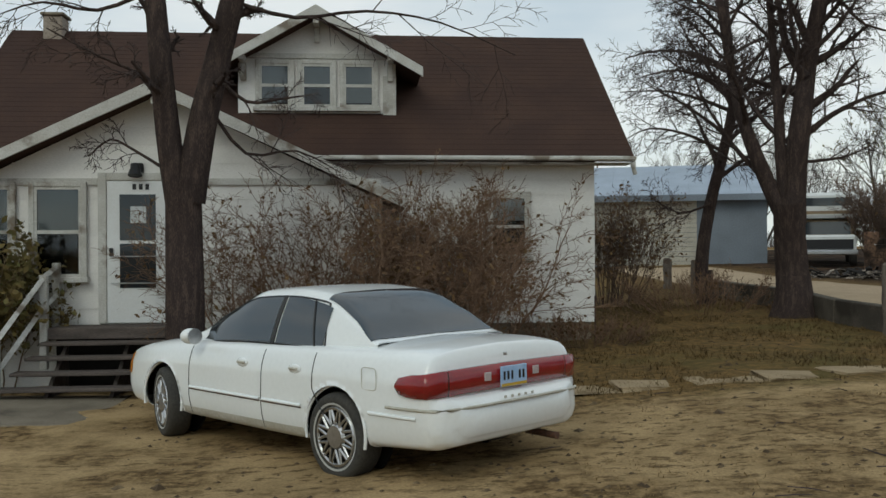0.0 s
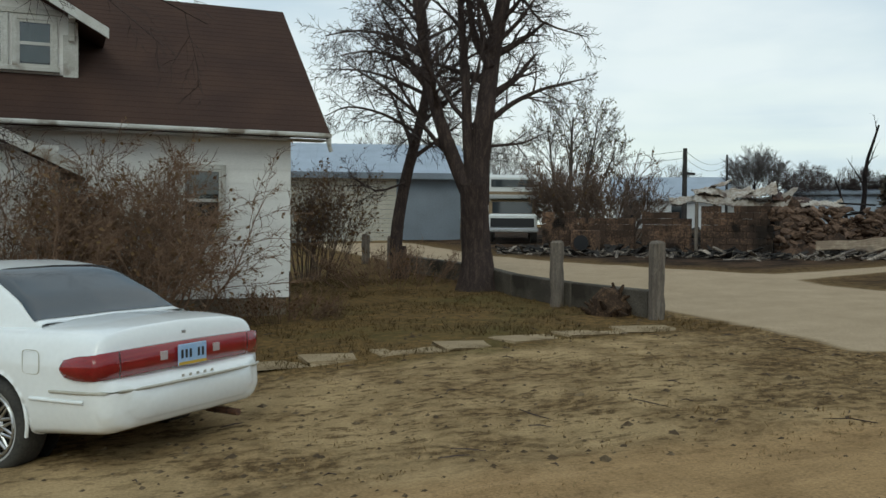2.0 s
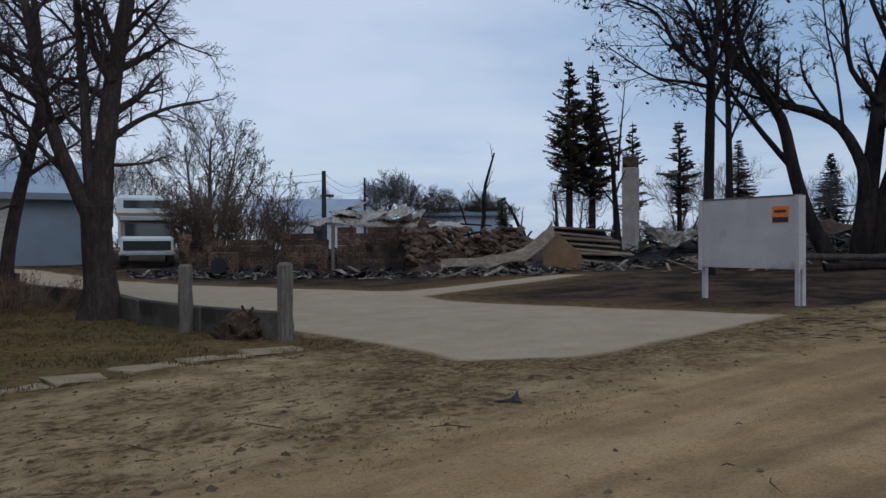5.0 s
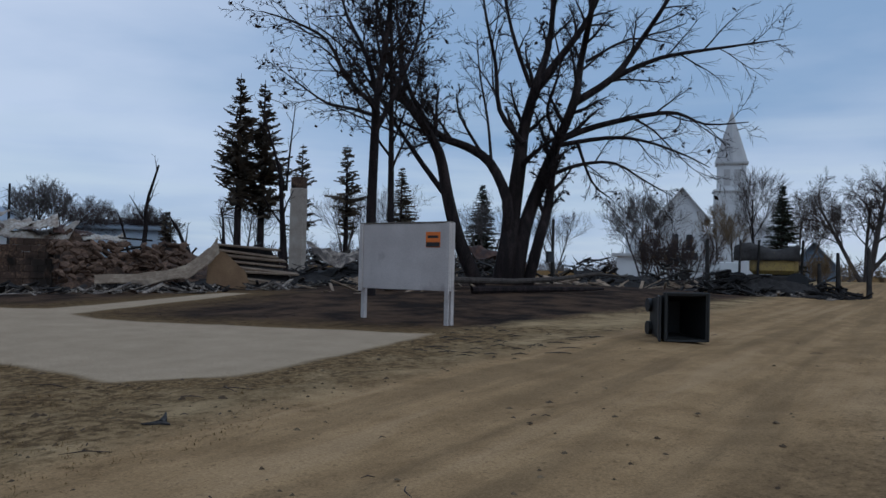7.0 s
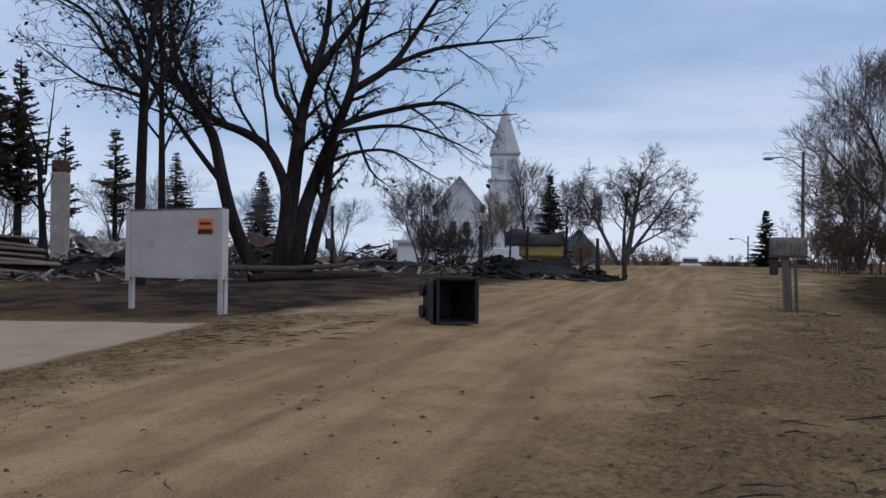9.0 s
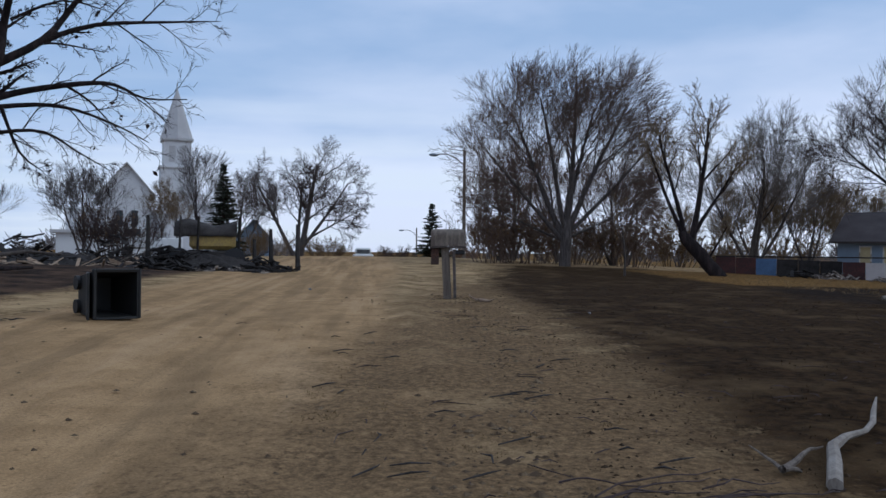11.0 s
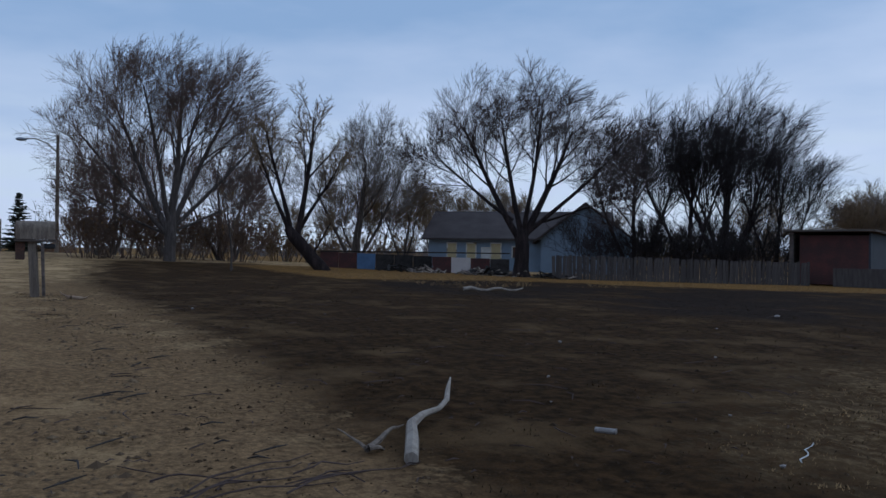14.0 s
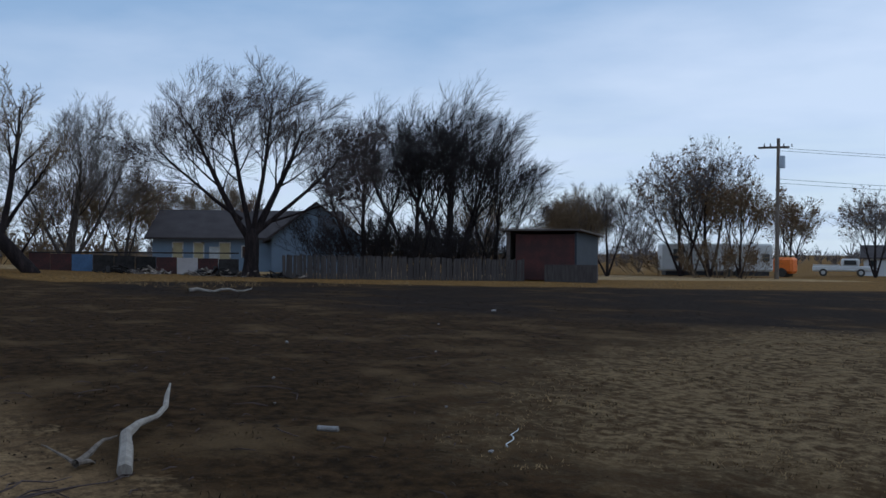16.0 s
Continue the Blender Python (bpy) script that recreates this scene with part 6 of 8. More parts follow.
M["deadgrass"] = mat("dead_grass", (0.31, 0.21, 0.1, 1), 0.9, (0.2, 0.135, 0.065, 1), 0.6, 8, 0.9, 0.0)
M["dullgrass"] = mat("dull_grass", (0.19, 0.125, 0.052, 1), 0.9, (0.1, 0.068, 0.03, 1), 0.6, 8, 0.9, 0.0)
M["scorchgrass"] = mat("scorched_grass", (0.05, 0.032, 0.014, 1), 0.9, (0.022, 0.016, 0.008, 1), 0.6, 8, 0.9, 0.0)
grass("dead_lawn_grass", LAWN, 14000, 1, 0.09, M["dullgrass"], "short dead brown lawn grass", -3, 8, 9.5, 22)
VERGE = [(0.5, 4.2), (7.6, 4.8), (8.2, 6.9), (7.2, 8.2), (7.5, 9.6), (1.5, 9.6), (0.8, 7)]
grass("verge_grass", VERGE, 3600, 2, 0.035, M["deadgrass"], "thin trampled straw on the dirt", 0, 8, 4, 10)
SOUTH = [(4, -3), (14, -2.5), (24, -4), (30, -9), (24, -18), (10, -22), (2, -14), (2, -5)]
VERGE_T = [(4.2, 0.9), (11, 0.0), (20, -1.2), (26, -2.6), (14, -3.2), (7, -2.8), (4, -2.6)]
grass("roadside_stubble", VERGE_T, 5200, 7, 0.03, M["dullgrass"], "thin dead stubble along the road's edge", 4, 26, -3.2, 1.0)
TAN = [(6.5, -6.0), (7.6, -9.9), (9, -19), (0, -22), (-2, -9), (3.6, -5.6), (4.4, -5.0)]
grass("field_stubble", TAN, 9000, 8, 0.035, M["deadgrass"], "pale dead stubble left between burnt strips", -2, 9, -22, -5)
grass("burnt_field_grass", SOUTH, 9000, 3, 0.04, M["scorchgrass"], "thin scorched grass stubble", 2, 30, -22, -2)
DRYV = [(26, -14), (36, -13), (38, -20), (30, -30), (22, -42), (17, -45), (20, -34), (26, -25)]
grass("dry_grass_strip", DRYV, 4500, 4, 0.16, M["deadgrass"], "strip of tan dry grass", 16, 40, -46, -12)

# ---- ruins beyond the gravel road ----
def block_wall(a, b, z_top, seed, label, ragged=0.5, droop=0.05):
    """A run of burnt concrete blocks with a broken top."""
    rng = random.Random(seed)
    ln_ = math.hypot(b[0] - a[0], b[1] - a[1])
    zg = min(gz(*a), gz(*b))
    e = thing("ruined_block_wall", pose(a[0], a[1], zg - 0.1, 0, 0, math.degrees(math.atan2(b[1] - a[1], b[0] - a[0]))), label, "wall", "burnt-out walls")
    mesh = None
    rows = int((z_top - zg + 0.1) / 0.2)
    for j in range(rows):
        x = -0.2 * (j % 2)
        while x < ln_ - 0.05:
            x0, x1 = max(0, x), min(ln_, x + 0.4)
            if x1 - x0 > 0.1 and not (j == rows - 1 and rng.random() < ragged):
                if x1 - x0 > 0.39:
                    if mesh is None:
                        bk = part("block", boxed(0.005, 0.395, -0.1, 0.1, 0.006, 0.2, None, 0.008), M["block"], e)
                        mesh = bk.data
                    else:
                        bk = new("block", mesh)
                        bk.parent = e
                    bk.matrix_local = pose(x0, rng.uniform(-0.008, 0.008), j * 0.2)
                else:
                    part("block", boxed(x0 + 0.005, x1 - 0.005, -0.1, 0.1, j * 0.2 + 0.006, j * 0.2 + 0.2, None, 0.008), M["block"], e)
            x += 0.4
    return e


W0, W1 = Vector((12.9, 29.2)), Vector((18.3, 23.4))
def along(t):
    p = W0.lerp(W1, t)
    return (p.x, p.y)


block_wall(along(0.06), along(0.25), 2.2, 1, "scorched concrete block wall stub of a burnt house")
block_wall(along(0.27), along(0.47), 2.22, 2, "scorched concrete block wall stub of a burnt house")
block_wall(along(0.5), along(0.7), 2.22, 3, "scorched concrete block wall stub beside a doorway gap")
block_wall(along(0.74), along(1.0), 2.25, 4, "long soot-blackened concrete block wall of a burnt house")
for k, (t, dx, dy) in enumerate(((0.26, 2.2, 2.6), (0.6, 2.6, 2.8), (1.0, 2.9, 3.2))):
    p = along(t)
    block_wall(p, (p[0] + dx, p[1] + dy), 1.9, 10 + k, "scorched block cross wall of a burnt house", 0.6)
p = along(0.72)
post = thing("door_jamb", on(p[0], p[1], -45), "pale scorched door jamb standing in the ruin", "post")
part("jamb", boxed(-0.05, 0.05, -0.05, 0.05, -0.1, 1.6, None, 0.01), M["greywood"], post)


def rocks(name, a, b, height, depth, n, seed, label, size=0.22):
    """Loose stones piled along a line, each a part."""
    rng = random.Random(seed)
    e = thing(name, pose(a[0], a[1], min(gz(*a), gz(*b)), 0, 0, math.degrees(math.atan2(b[1] - a[1], b[0] - a[0]))), label, "rubble")
    ln_ = math.hypot(b[0] - a[0], b[1] - a[1])
    meshes = []
    for i in range(n):
        if len(meshes) < 8:
            bm = bmesh.new()
            bmesh.ops.create_icosphere(bm, subdivisions=1, radius=1.0)
            for v in bm.verts:
                v.co *= rng.uniform(0.7, 1.15)
            ob = part("stone", bm, M["stone"], e)
            meshes.append(ob.data)
        else:
            ob = new("stone", rng.choice(meshes))
            ob.parent = e
        f = rng.random() ** 0.8
        z = height * f
        s = size * rng.uniform(0.5, 1.2)
        ob.matrix_local = pose(rng.uniform(0, ln_), (rng.random() - 0.5) * depth * (1.15 - f), z, rng.uniform(-40, 40), rng.uniform(-40, 40), rng.uniform(0, 180)) @ Matrix.Diagonal((s * 1.5, s * 1.0, s * 0.6, 1))
    return e


rocks("rubble_wall", (18.4, 23.6), (22.6, 22.1), 1.42, 0.6, 290, 5, "collapsed wall of scorched brown rubble stones", 0.15)


def debris(name, pts, n, seed, label, spread=1.2, size=(0.25, 1.4), lift=0.35, material="char"):
    """Charred boards and scraps heaped round points of the plan."""
    rng = random.Random(seed)
    V, F = [], []
    for i in range(n):
        c = rng.choice(pts)
        r = rng.random() ** 0.7
        a = rng.uniform(0, 6.28)
        x, y = c[0] + math.cos(a) * r * spread * c[2], c[1] + math.sin(a) * r * spread * c[2]
        z = gz(x, y) + (1 - r) * lift * c[2] * rng.random()
        l_, w, t = rng.uniform(*size), rng.uniform(0.04, 0.22), rng.uniform(0.015, 0.06)
        m = pose(x, y, z, rng.uniform(-25, 25), rng.uniform(-28, 28), rng.uniform(0, 360))
        b = len(V)
        bend = rng.uniform(-0.08, 0.08)
        for q in ((-1, -1, -1), (1, -1, -1), (1, 1, -1), (-1, 1, -1), (-1, -1, 1), (1, -1, 1), (1, 1, 1), (-1, 1, 1)):
            V.append(m @ Vector((q[0] * l_ / 2, q[1] * w / 2 * rng.uniform(0.6, 1), q[2] * t / 2 + bend * (q[0] > 0))))
        for f in ((0, 1, 2, 3), (4, 7, 6, 5), (0, 4, 5, 1), (1, 5, 6, 2), (2, 6, 7, 3), (3, 7, 4, 0)):
            F.append(tuple(b + k for k in f))
    return tagged(pydata(name, V, F, M[material]), label, "debris", kind="stuff")


edge = [(along(t)[0] - 0.9, along(t)[1] - 1.1, 0.9) for t in (0.05, 0.2, 0.35, 0.5, 0.65, 0.8, 0.95)] + [(19.3, 21.6, 1.1), (21.0, 20.2, 1.0), (23.5, 18.8, 0.9), (25.5, 18.4, 0.9)]
debris("charred_debris", edge, 420, 1, "charred boards and scraps along the burnt foundations", 1.3, (0.2, 1.2), 0.14)
debris("pale_debris", edge, 420, 2, "pale ash-grey scraps strewn before the ruins", 1.4, (0.1, 0.6), 0.15, "ash")
heap = [(20, 28, 2.2), (24, 26, 2.4), (28, 24, 2.2), (31, 22, 2.2), (33, 19.5, 2.0), (36, 17, 2.2), (39, 14, 2.2), (42, 11, 2.0), (29, 29, 2.6), (35, 26, 2.6), (40, 22, 2.5)]
debris("charred_heap", heap, 1100, 3, "heaps of blackened timber and wreckage", 1.35, (0.2, 1.4), 0.68)
debris("ash_heap", heap, 420, 4, "pale twisted scraps in the burnt wreckage", 1.3, (0.2, 1.2), 0.66, "ash")
debris("board_scatter", [(28, 17, 2), (33, 13, 2), (37, 9, 2), (24.5, 15.0, 2)], 160, 5, "scattered scorched boards on black ground", 1.5, (0.3, 1.6), 0.12, "boardw")


def mound(name, x, y, rx, ry, h, seed, material, label):
    rng = random.Random(seed)
    V, F = [], []
    n, k = 28, 9
    for j in range(k + 1):
        for i in range(n):
            a, r = 2 * math.pi * i / n, j / k
            px_, py_ = x + math.cos(a) * rx * r, y + math.sin(a) * ry * r
            z = gz(px_, py_) - 0.06 + h * (1 - r ** 1.6) * (0.65 + 0.7 * noise.noise((px_ * 0.9 + seed, py_ * 0.9, 1))) + (0.1 * h * rng.uniform(-1, 1) if r < 1 else 0)
            V.append((px_, py_, z))
    for j in range(k):
        for i in range(n):
            F.append((j * n + i, j * n + (i + 1) % n, (j + 1) * n + (i + 1) % n, (j + 1) * n + i))
    return tagged(pydata(name, V, F, material), label, "mound")


mound("rubble_mound", 25.8, 26.5, 6.5, 3.6, 1.6, 3, M["block"], "low mound of scorched rubble behind the walls")
mound("rubble_mound", 33, 21.5, 6.0, 3.4, 1.15, 5, M["char"], "low mound of black ash and rubble")
mound("rubble_mound", 41, 14, 6.0, 3.5, 0.8, 7, M["char"], "low mound of black ash and wreckage")


def crumpled_sheet(name, x, y, z, w, l, seed, turn, tilt, label, ribs=True, amp=0.25, mat_="sheet"):
    """A buckled piece of corrugated roofing."""
    V, F = [], []
    nx, ny = 40, 14
    for j in range(ny + 1):
        for i in range(nx + 1):
            u, v = (i / nx - 0.5) * w, (j / ny - 0.5) * l
            h = amp * noise.noise((u * 0.9 + seed, v * 0.7, seed)) + (0.025 * math.sin(i * math.pi / 1.5) if ribs else 0) + 0.5 * amp * noise.noise((u * 2.3, v * 2.1, seed + 3))
            V.append((u, v, h))
    for j in range(ny):
        for i in range(nx):
            a = j * (nx + 1) + i
            F.append((a, a + 1, a + nx + 2, a + nx + 1))
    ob = pydata(name, V, F, M[mat_], smooth=True)
    md = ob.modifiers.new("thickness", "SOLIDIFY")
    md.thickness = 0.012
    ob.matrix_world = pose(x, y, z, tilt[0], tilt[1], turn)
    return tagged(ob, label, "sheet metal", "fallen roofing")


rng = random.Random(77)
for k, (s_, d_, z_, w_, l_) in enumerate(((-1.15, 0.0, 2.25, 1.5, 1.0), (-0.4, 0.6, 2.55, 1.7, 1.1), (0.3, 0.3, 2.4, 1.8, 0.9), (-0.1, -0.5, 2.1, 1.9, 0.8), (1.0, 0.2, 2.15, 1.5, 0.9), (1.7, 0.5, 2.2, 1.3, 0.8), (-0.75, 0.9, 2.7, 1.1, 0.7), (2.5, 0.3, 2.05, 1.2, 0.6))):
    crumpled_sheet("roofing_sheet", 21.3 + 0.9 * s_ + 0.68 * d_, 29.4 - 0.84 * s_ + 0.73 * d_, z_ + 0.38, w_ * 1.3, l_ * 1.35, 3 + 2 * k, -43 + rng.uniform(-25, 25), (rng.uniform(5, 32), rng.uniform(-16, 16)), "buckled pale metal roofing atop the ruin", amp=0.3, mat_="sheet" if k != 5 else "rust")
mound("rubble_mound", 22.4, 28.5, 2.8, 1.8, 2.5, 9, M["block"], "heap of scorched rubble under fallen roofing")


def slumped_strip(path, drop, label):
    """A long ribbed sheet that sags along a path and hangs towards the road."""
    V, F = [], []
    nu, nv = 48, 22
    ps = [Vector((x, y, gz(x, y) + z)) for x, y, z in path]
    for i in range(nu + 1):
        t = i / nu * (len(ps) - 1)
        k = min(len(ps) - 2, int(t))
        f = t - k
        f = f * f * (3 - 2 * f)
        p = ps[k].lerp(ps[k + 1], f)
        for j in range(nv + 1):
            v = j / nv
            q = p + Vector(drop) * v * (0.6 + 0.5 * i / nu)
            q.z += 0.03 * math.sin(j * 1.6) + 0.09 * noise.noise((i * 0.13, j * 0.12, 5))
            q.x += 0.05 * noise.noise((i * 0.2, j * 0.2, 9))
            V.append(q)
    for i in range(nu):
        for j in range(nv):
            a_ = i * (nv + 1) + j
            F.append((a_, a_ + 1, a_ + nv + 2, a_ + nv + 1))
    ob = pydata("roofing_strip", V, F, M["tansheet"], smooth=True)
    md = ob.modifiers.new("thickness", "SOLIDIFY")
    md.thickness = 0.012
    return tagged(ob, label, "sheet metal", "fallen roofing")


slumped_strip(((18.9, 22.1, 0.42), (20.0, 21.25, 0.5), (21.0, 20.6, 0.72), (21.75, 20.3, 1.25), (22.1, 20.3, 1.62)), (-0.22, -0.34, -0.42), "long pale ribbed sheet slumped along rubble onto boards")
crumpled_sheet("roofing_sheet", 30.0, 20.8, 2.0, 3.4, 1.2, 15, -30, (14, 4), "sagging scorched roof sheet over wreckage", amp=0.45, mat_="ash")
crumpled_sheet("roofing_sheet", 33.4, 15.9, 2.0, 2.4, 1.2, 17, -20, (20, 8), "rusty brown bent sheet on the wreckage", amp=0.5, mat_="rust")
# collapsed roof: stacked boards
pile = thing("collapsed_roof", pose(22.0, 20.5, gz(22, 20.5), 0, 0, -14), "collapsed roof section with stepped rows of boards", "wreckage")
rng = random.Random(9)
bm = bmesh.new()
prism(bm, [(-0.1, 0.0), (1.35, 0.0), (1.15, 0.55), (0.5, 1.15), (0.0, 1.28)], -0.04, 0.04)
bmesh.ops.rotate(bm, verts=bm.verts, cent=(0, 0, 0), matrix=Matrix.Rotation(radians(-22), 3, "Z"))
part("gable_panel", bm, M["tanwood"], pile, "tan plywood end panel")
for i in range(8):
    z = 0.15 + i * 0.17
    b = part("board", boxed(0.1, 3.5 - 0.12 * i + rng.uniform(-0.2, 0.2), -0.12, 0.12, -0.03, 0.03, None, 0.01), M["boardw"], pile)
    b.matrix_local = pose(0.25 + 0.06 * i, 0.13 * i, z + 0.1, rng.uniform(8, 22), 3 + rng.uniform(-1.5, 3.0), rng.uniform(-3, 3))
    b = part("sheathing", boxed(0.2, 3.3 - 0.12 * i, -0.16, 0.16, -0.012, 0.012), M["char"], pile)
    b.matrix_local = pose(0.25 + 0.06 * i, 0.13 * i + 0.06, z + 0.0, 60, 4, 0)
# appliance
ap = thing("burnt_appliance", on(13.6, 26.3, -43), "scorched grey metal appliance with round opening", "appliance")
part("case", boxed(-0.45, 0.35, -0.3, 0.3, 0, 0.75, None, 0.03), M["block"], ap)
part("drum", cyled((-0.1, -0.34, 0.35), (-0.1, -0.28, 0.35), 0.24, 0.24, 20), M["black"], ap)
# chimney
chm = thing("standing_chimney", on(33.3, 26.0, 20, -0.1), "pale plastered chimney standing alone in ruins", "chimney")
part("shaft", boxed(-0.31, 0.31, -0.31, 0.31, 0, 4.25, None, 0.03), M["plaster"], chm)
part("brick_top", boxed(-0.29, 0.29, -0.29, 0.29, 4.25, 4.75, None, 0.03), M["block"], chm, "bare brick chimney top")
# fallen log before the burnt trees
V, F = [], []
pts = [(22.5, 14.2), (24.4, 12.9), (26.3, 11.9), (28.2, 11.2), (30.2, 10.6), (32.0, 10.1)]
tube(V, F, [Vector((x, y, gz(x, y) + 0.1 + 0.1 * math.sin(k * 1.9) + 0.06 * k)) for k, (x, y) in enumerate(pts)], [0.09, 0.1, 0.085, 0.075, 0.06, 0.03], 8)
tagged(pydata("fallen_log", V, F, M["bark_pale"]), "long crooked fallen log on black ground", "log")
V, F = [], []
pts = [(23.0, 11.6), (24.6, 10.4), (26.0, 9.5), (27.0, 9.2)]
tube(V, F, [Vector((x, y, gz(x, y) + 0.1)) for x, y in pts], [0.1, 0.09, 0.07, 0.04], 7)
tagged(pydata("fallen_log", V, F, M["bark_burnt"]), "charred log lying on the burnt bank", "log")
sp = thing("charred_post", on(31.8, 12.9, 0, -0.1), "thin charred post with a hanging plate", "post")
part("shaft", cyled((0, 0, 0), (0.05, 0, 2.5), 0.07, 0.05, 8), M["char"], sp)
part("plate", boxed(-0.5, 0.0, -0.05, 0.05, 0.9, 1.3, None, 0.02), M["black"], sp)

# burnt shed with a dull yellow tank
sh = thing("burnt_machine", on(36.0, 5.9, -82), "burnt-out machine with dull yellow tank amid wreckage", "machine")
part("chassis", boxed(-1.5, 1.3, -0.7, 0.7, 0.35, 0.7, None, 0.04), M["char"], sh)
part("tank", boxed(-0.75, 0.95, -0.55, 0.55, 0.75, 1.55, None, 0.14), M["machine"], sh, "dull yellow metal tank")
for x in (-1.1, -0.45, 1.05):
    part("strut", cyled((x, -0.6, 0.4), (x + 0.05, -0.62, 2.0), 0.05, 0.05, 6), M["char"], sh)
for x in (-1.1, 0.9):
    part("wheel", cyled((x, -0.85, 0.4), (x, -0.6, 0.4), 0.42, 0.42, 16), M["black"], sh)
debris("shed_wreckage", [(35.2, 7.6, 1.2), (35.6, 6.2, 1.3), (35.9, 4.9, 1.2), (35.3, 3.8, 0.9), (34.6, 6.8, 1.0)], 420, 6, "charred timbers round the burnt machine", 1.3, (0.15, 1.0), 0.75)
debris("shed_ash", [(34.6, 7.2, 1.0), (34.8, 5.5, 1.0), (34.6, 4.4, 0.8)], 90, 7, "pale scraps and ash before the machine", 1.2, (0.15, 0.8), 0.1, "ash")
for x, y, h in ((35.9, 8.2, 2.1), (36.2, 3.6, 1.7), (36.4, 2.6, 1.9), (36.0, 4.2, 1.3)):
    ps = thing("charred_post", on(x, y, 0, -0.1), "charred upright post amid burnt wreckage", "post")
    part("shaft", cyled((0, 0, 0), (0.06, 0.04, h), 0.11, 0.06, 7), M["char"], ps)

V, F = [], []
for i in range(13):
    a = math.pi * i / 12
    for j in range(9):
        V.append((-1.3 + 2.3 * j / 8, -0.62 * math.cos(a), 1.25 + (0.55 + 0.14 * math.sin(j * 0.9)) * math.sin(a) + 0.06 * noise.noise((i * 0.5, j * 0.6, 2))))
for i in range(12):
    for j in range(8):
        b = i * 9 + j
        F.append((b, b + 1, b + 10, b + 9))
hood = pydata("hood", V, F, M["char"], sh, "sagging scorched metal hood", smooth=True)
md = hood.modifiers.new("thickness", "SOLIDIFY")
md.thickness = 0.02
debris("road_edge_scraps", [(along(t)[0] - 1.3, along(t)[1] - 1.5, 0.8) for t in (0.1, 0.3, 0.5, 0.7, 0.9)] + [(18.6, 20.8, 0.9), (20.0, 19.7, 0.9), (22.4, 18.6, 0.8)], 150, 12, "flat pale scraps and burnt sheets along the road edge", 1.3, (0.3, 1.3), 0.08, "ash")
mound("rubble_mound", 35.4, 6.0, 1.5, 3.2, 0.75, 21, M["char"], "low heap of black ash under the burnt machine")
mound("rubble_mound", 20.6, 22.9, 2.2, 0.9, 1.3, 23, M["block"], "bank of scorched soil behind the rubble stones")

# ---- buildings and vehicles farther off ----
def gabled(name, m, w, d, h, rise, wall_m, roof_m, label, over=0.4, along_x=True, openings=()):
    """A plain gabled building: front at y=0 facing -y, ridge along x."""
    e = thing(name, m, label, "building")
    wl_ = part("wall", boxed(0, w, 0, d, -0.6, h), wall_m, e)
    if along_x:
        for sg in (0, 1):
            y0, y1 = (-over, d / 2) if sg == 0 else (d + over, d / 2)
            part("roof", slab(-over, w + over, y0, h - over * rise / (d / 2), y1, h + rise, 0.12), roof_m, e)
        bm = bmesh.new()
        prism(bm, [(0, h), (d, h), (d / 2, h + rise - 0.1)], 0, w)
        bmesh.ops.transform(bm, matrix=Matrix(((0, 1, 0, 0), (1, 0, 0, 0), (0, 0, 1, 0), (0, 0, 0, 1))), verts=bm.verts)
        bmesh.ops.recalc_face_normals(bm, faces=bm.faces)
        part("gable", bm, wall_m, e)
    else:
        for sg in (-1, 1):
            bm = bmesh.new()
            prism(bm, [(w / 2, h + rise), (w / 2 + sg * (w / 2 + over), h - over * rise / (w / 2)), (w / 2 + sg * (w / 2 + over), h - over * rise / (w / 2) - 0.12), (w / 2, h + rise - 0.12)], -over, d + over)
            part("roof", bm, roof_m, e)
        bm = bmesh.new()
        prism(bm, [(0, h), (w, h), (w / 2, h + rise - 0.1)], 0, d)
        part("gable", bm, wall_m, e)
    for x, z, ww, hh, mt in openings:
        o = part("opening", boxed(x, x + ww, -0.05, 0.01, z, z + hh), M[mt], e)
        bm = bmesh.new()
        for q in ((x - 0.1, x, z - 0.08, z + hh + 0.1), (x + ww, x + ww + 0.1, z - 0.08, z + hh + 0.1), (x, x + ww, z + hh, z + hh + 0.1), (x, x + ww, z - 0.08, z)):
            box(bm, q[0], q[1], -0.08, 0.0, q[2], q[3])
        part("frame", bm, wall_m, o)
    return e


# metal building north of the lawn
mbz = 0.75
shop = thing("metal_building", pose(-1.5, 41.2, mbz, 0, 0, -13), "low metal building with pale roof and blue-grey wall", "building")
part("wall", boxed(0, 15.2, 0, 8, -0.8, 3.0), M["bluegrey"], shop)
for k in range(14):
    part("lap_board", boxed(7.6, 12.4, -0.05, -0.02, 0.05 + k * 0.2, 0.235 + k * 0.2, None, 0.006), M["cream"], shop)
part("roof", slab(-0.4, 15.6, -0.5, 3.0, 4.0, 4.6, 0.08), M["galv"], shop, "pale galvanised sheet roof")
part("roof_back", slab(-0.4, 15.6, 8.5, 3.0, 4.0, 4.6, 0.08), M["galv"], shop)
part("fascia", boxed(-0.4, 15.6, -0.56, -0.505, 2.75, 3.01), M["bluegrey"], shop)
for k in range(20):
    part("roof_rib", slab(-0.2 + k * 0.82, -0.16 + k * 0.82, -0.5, 3.03, 4.0, 4.63, 0.04), M["galv"], shop)

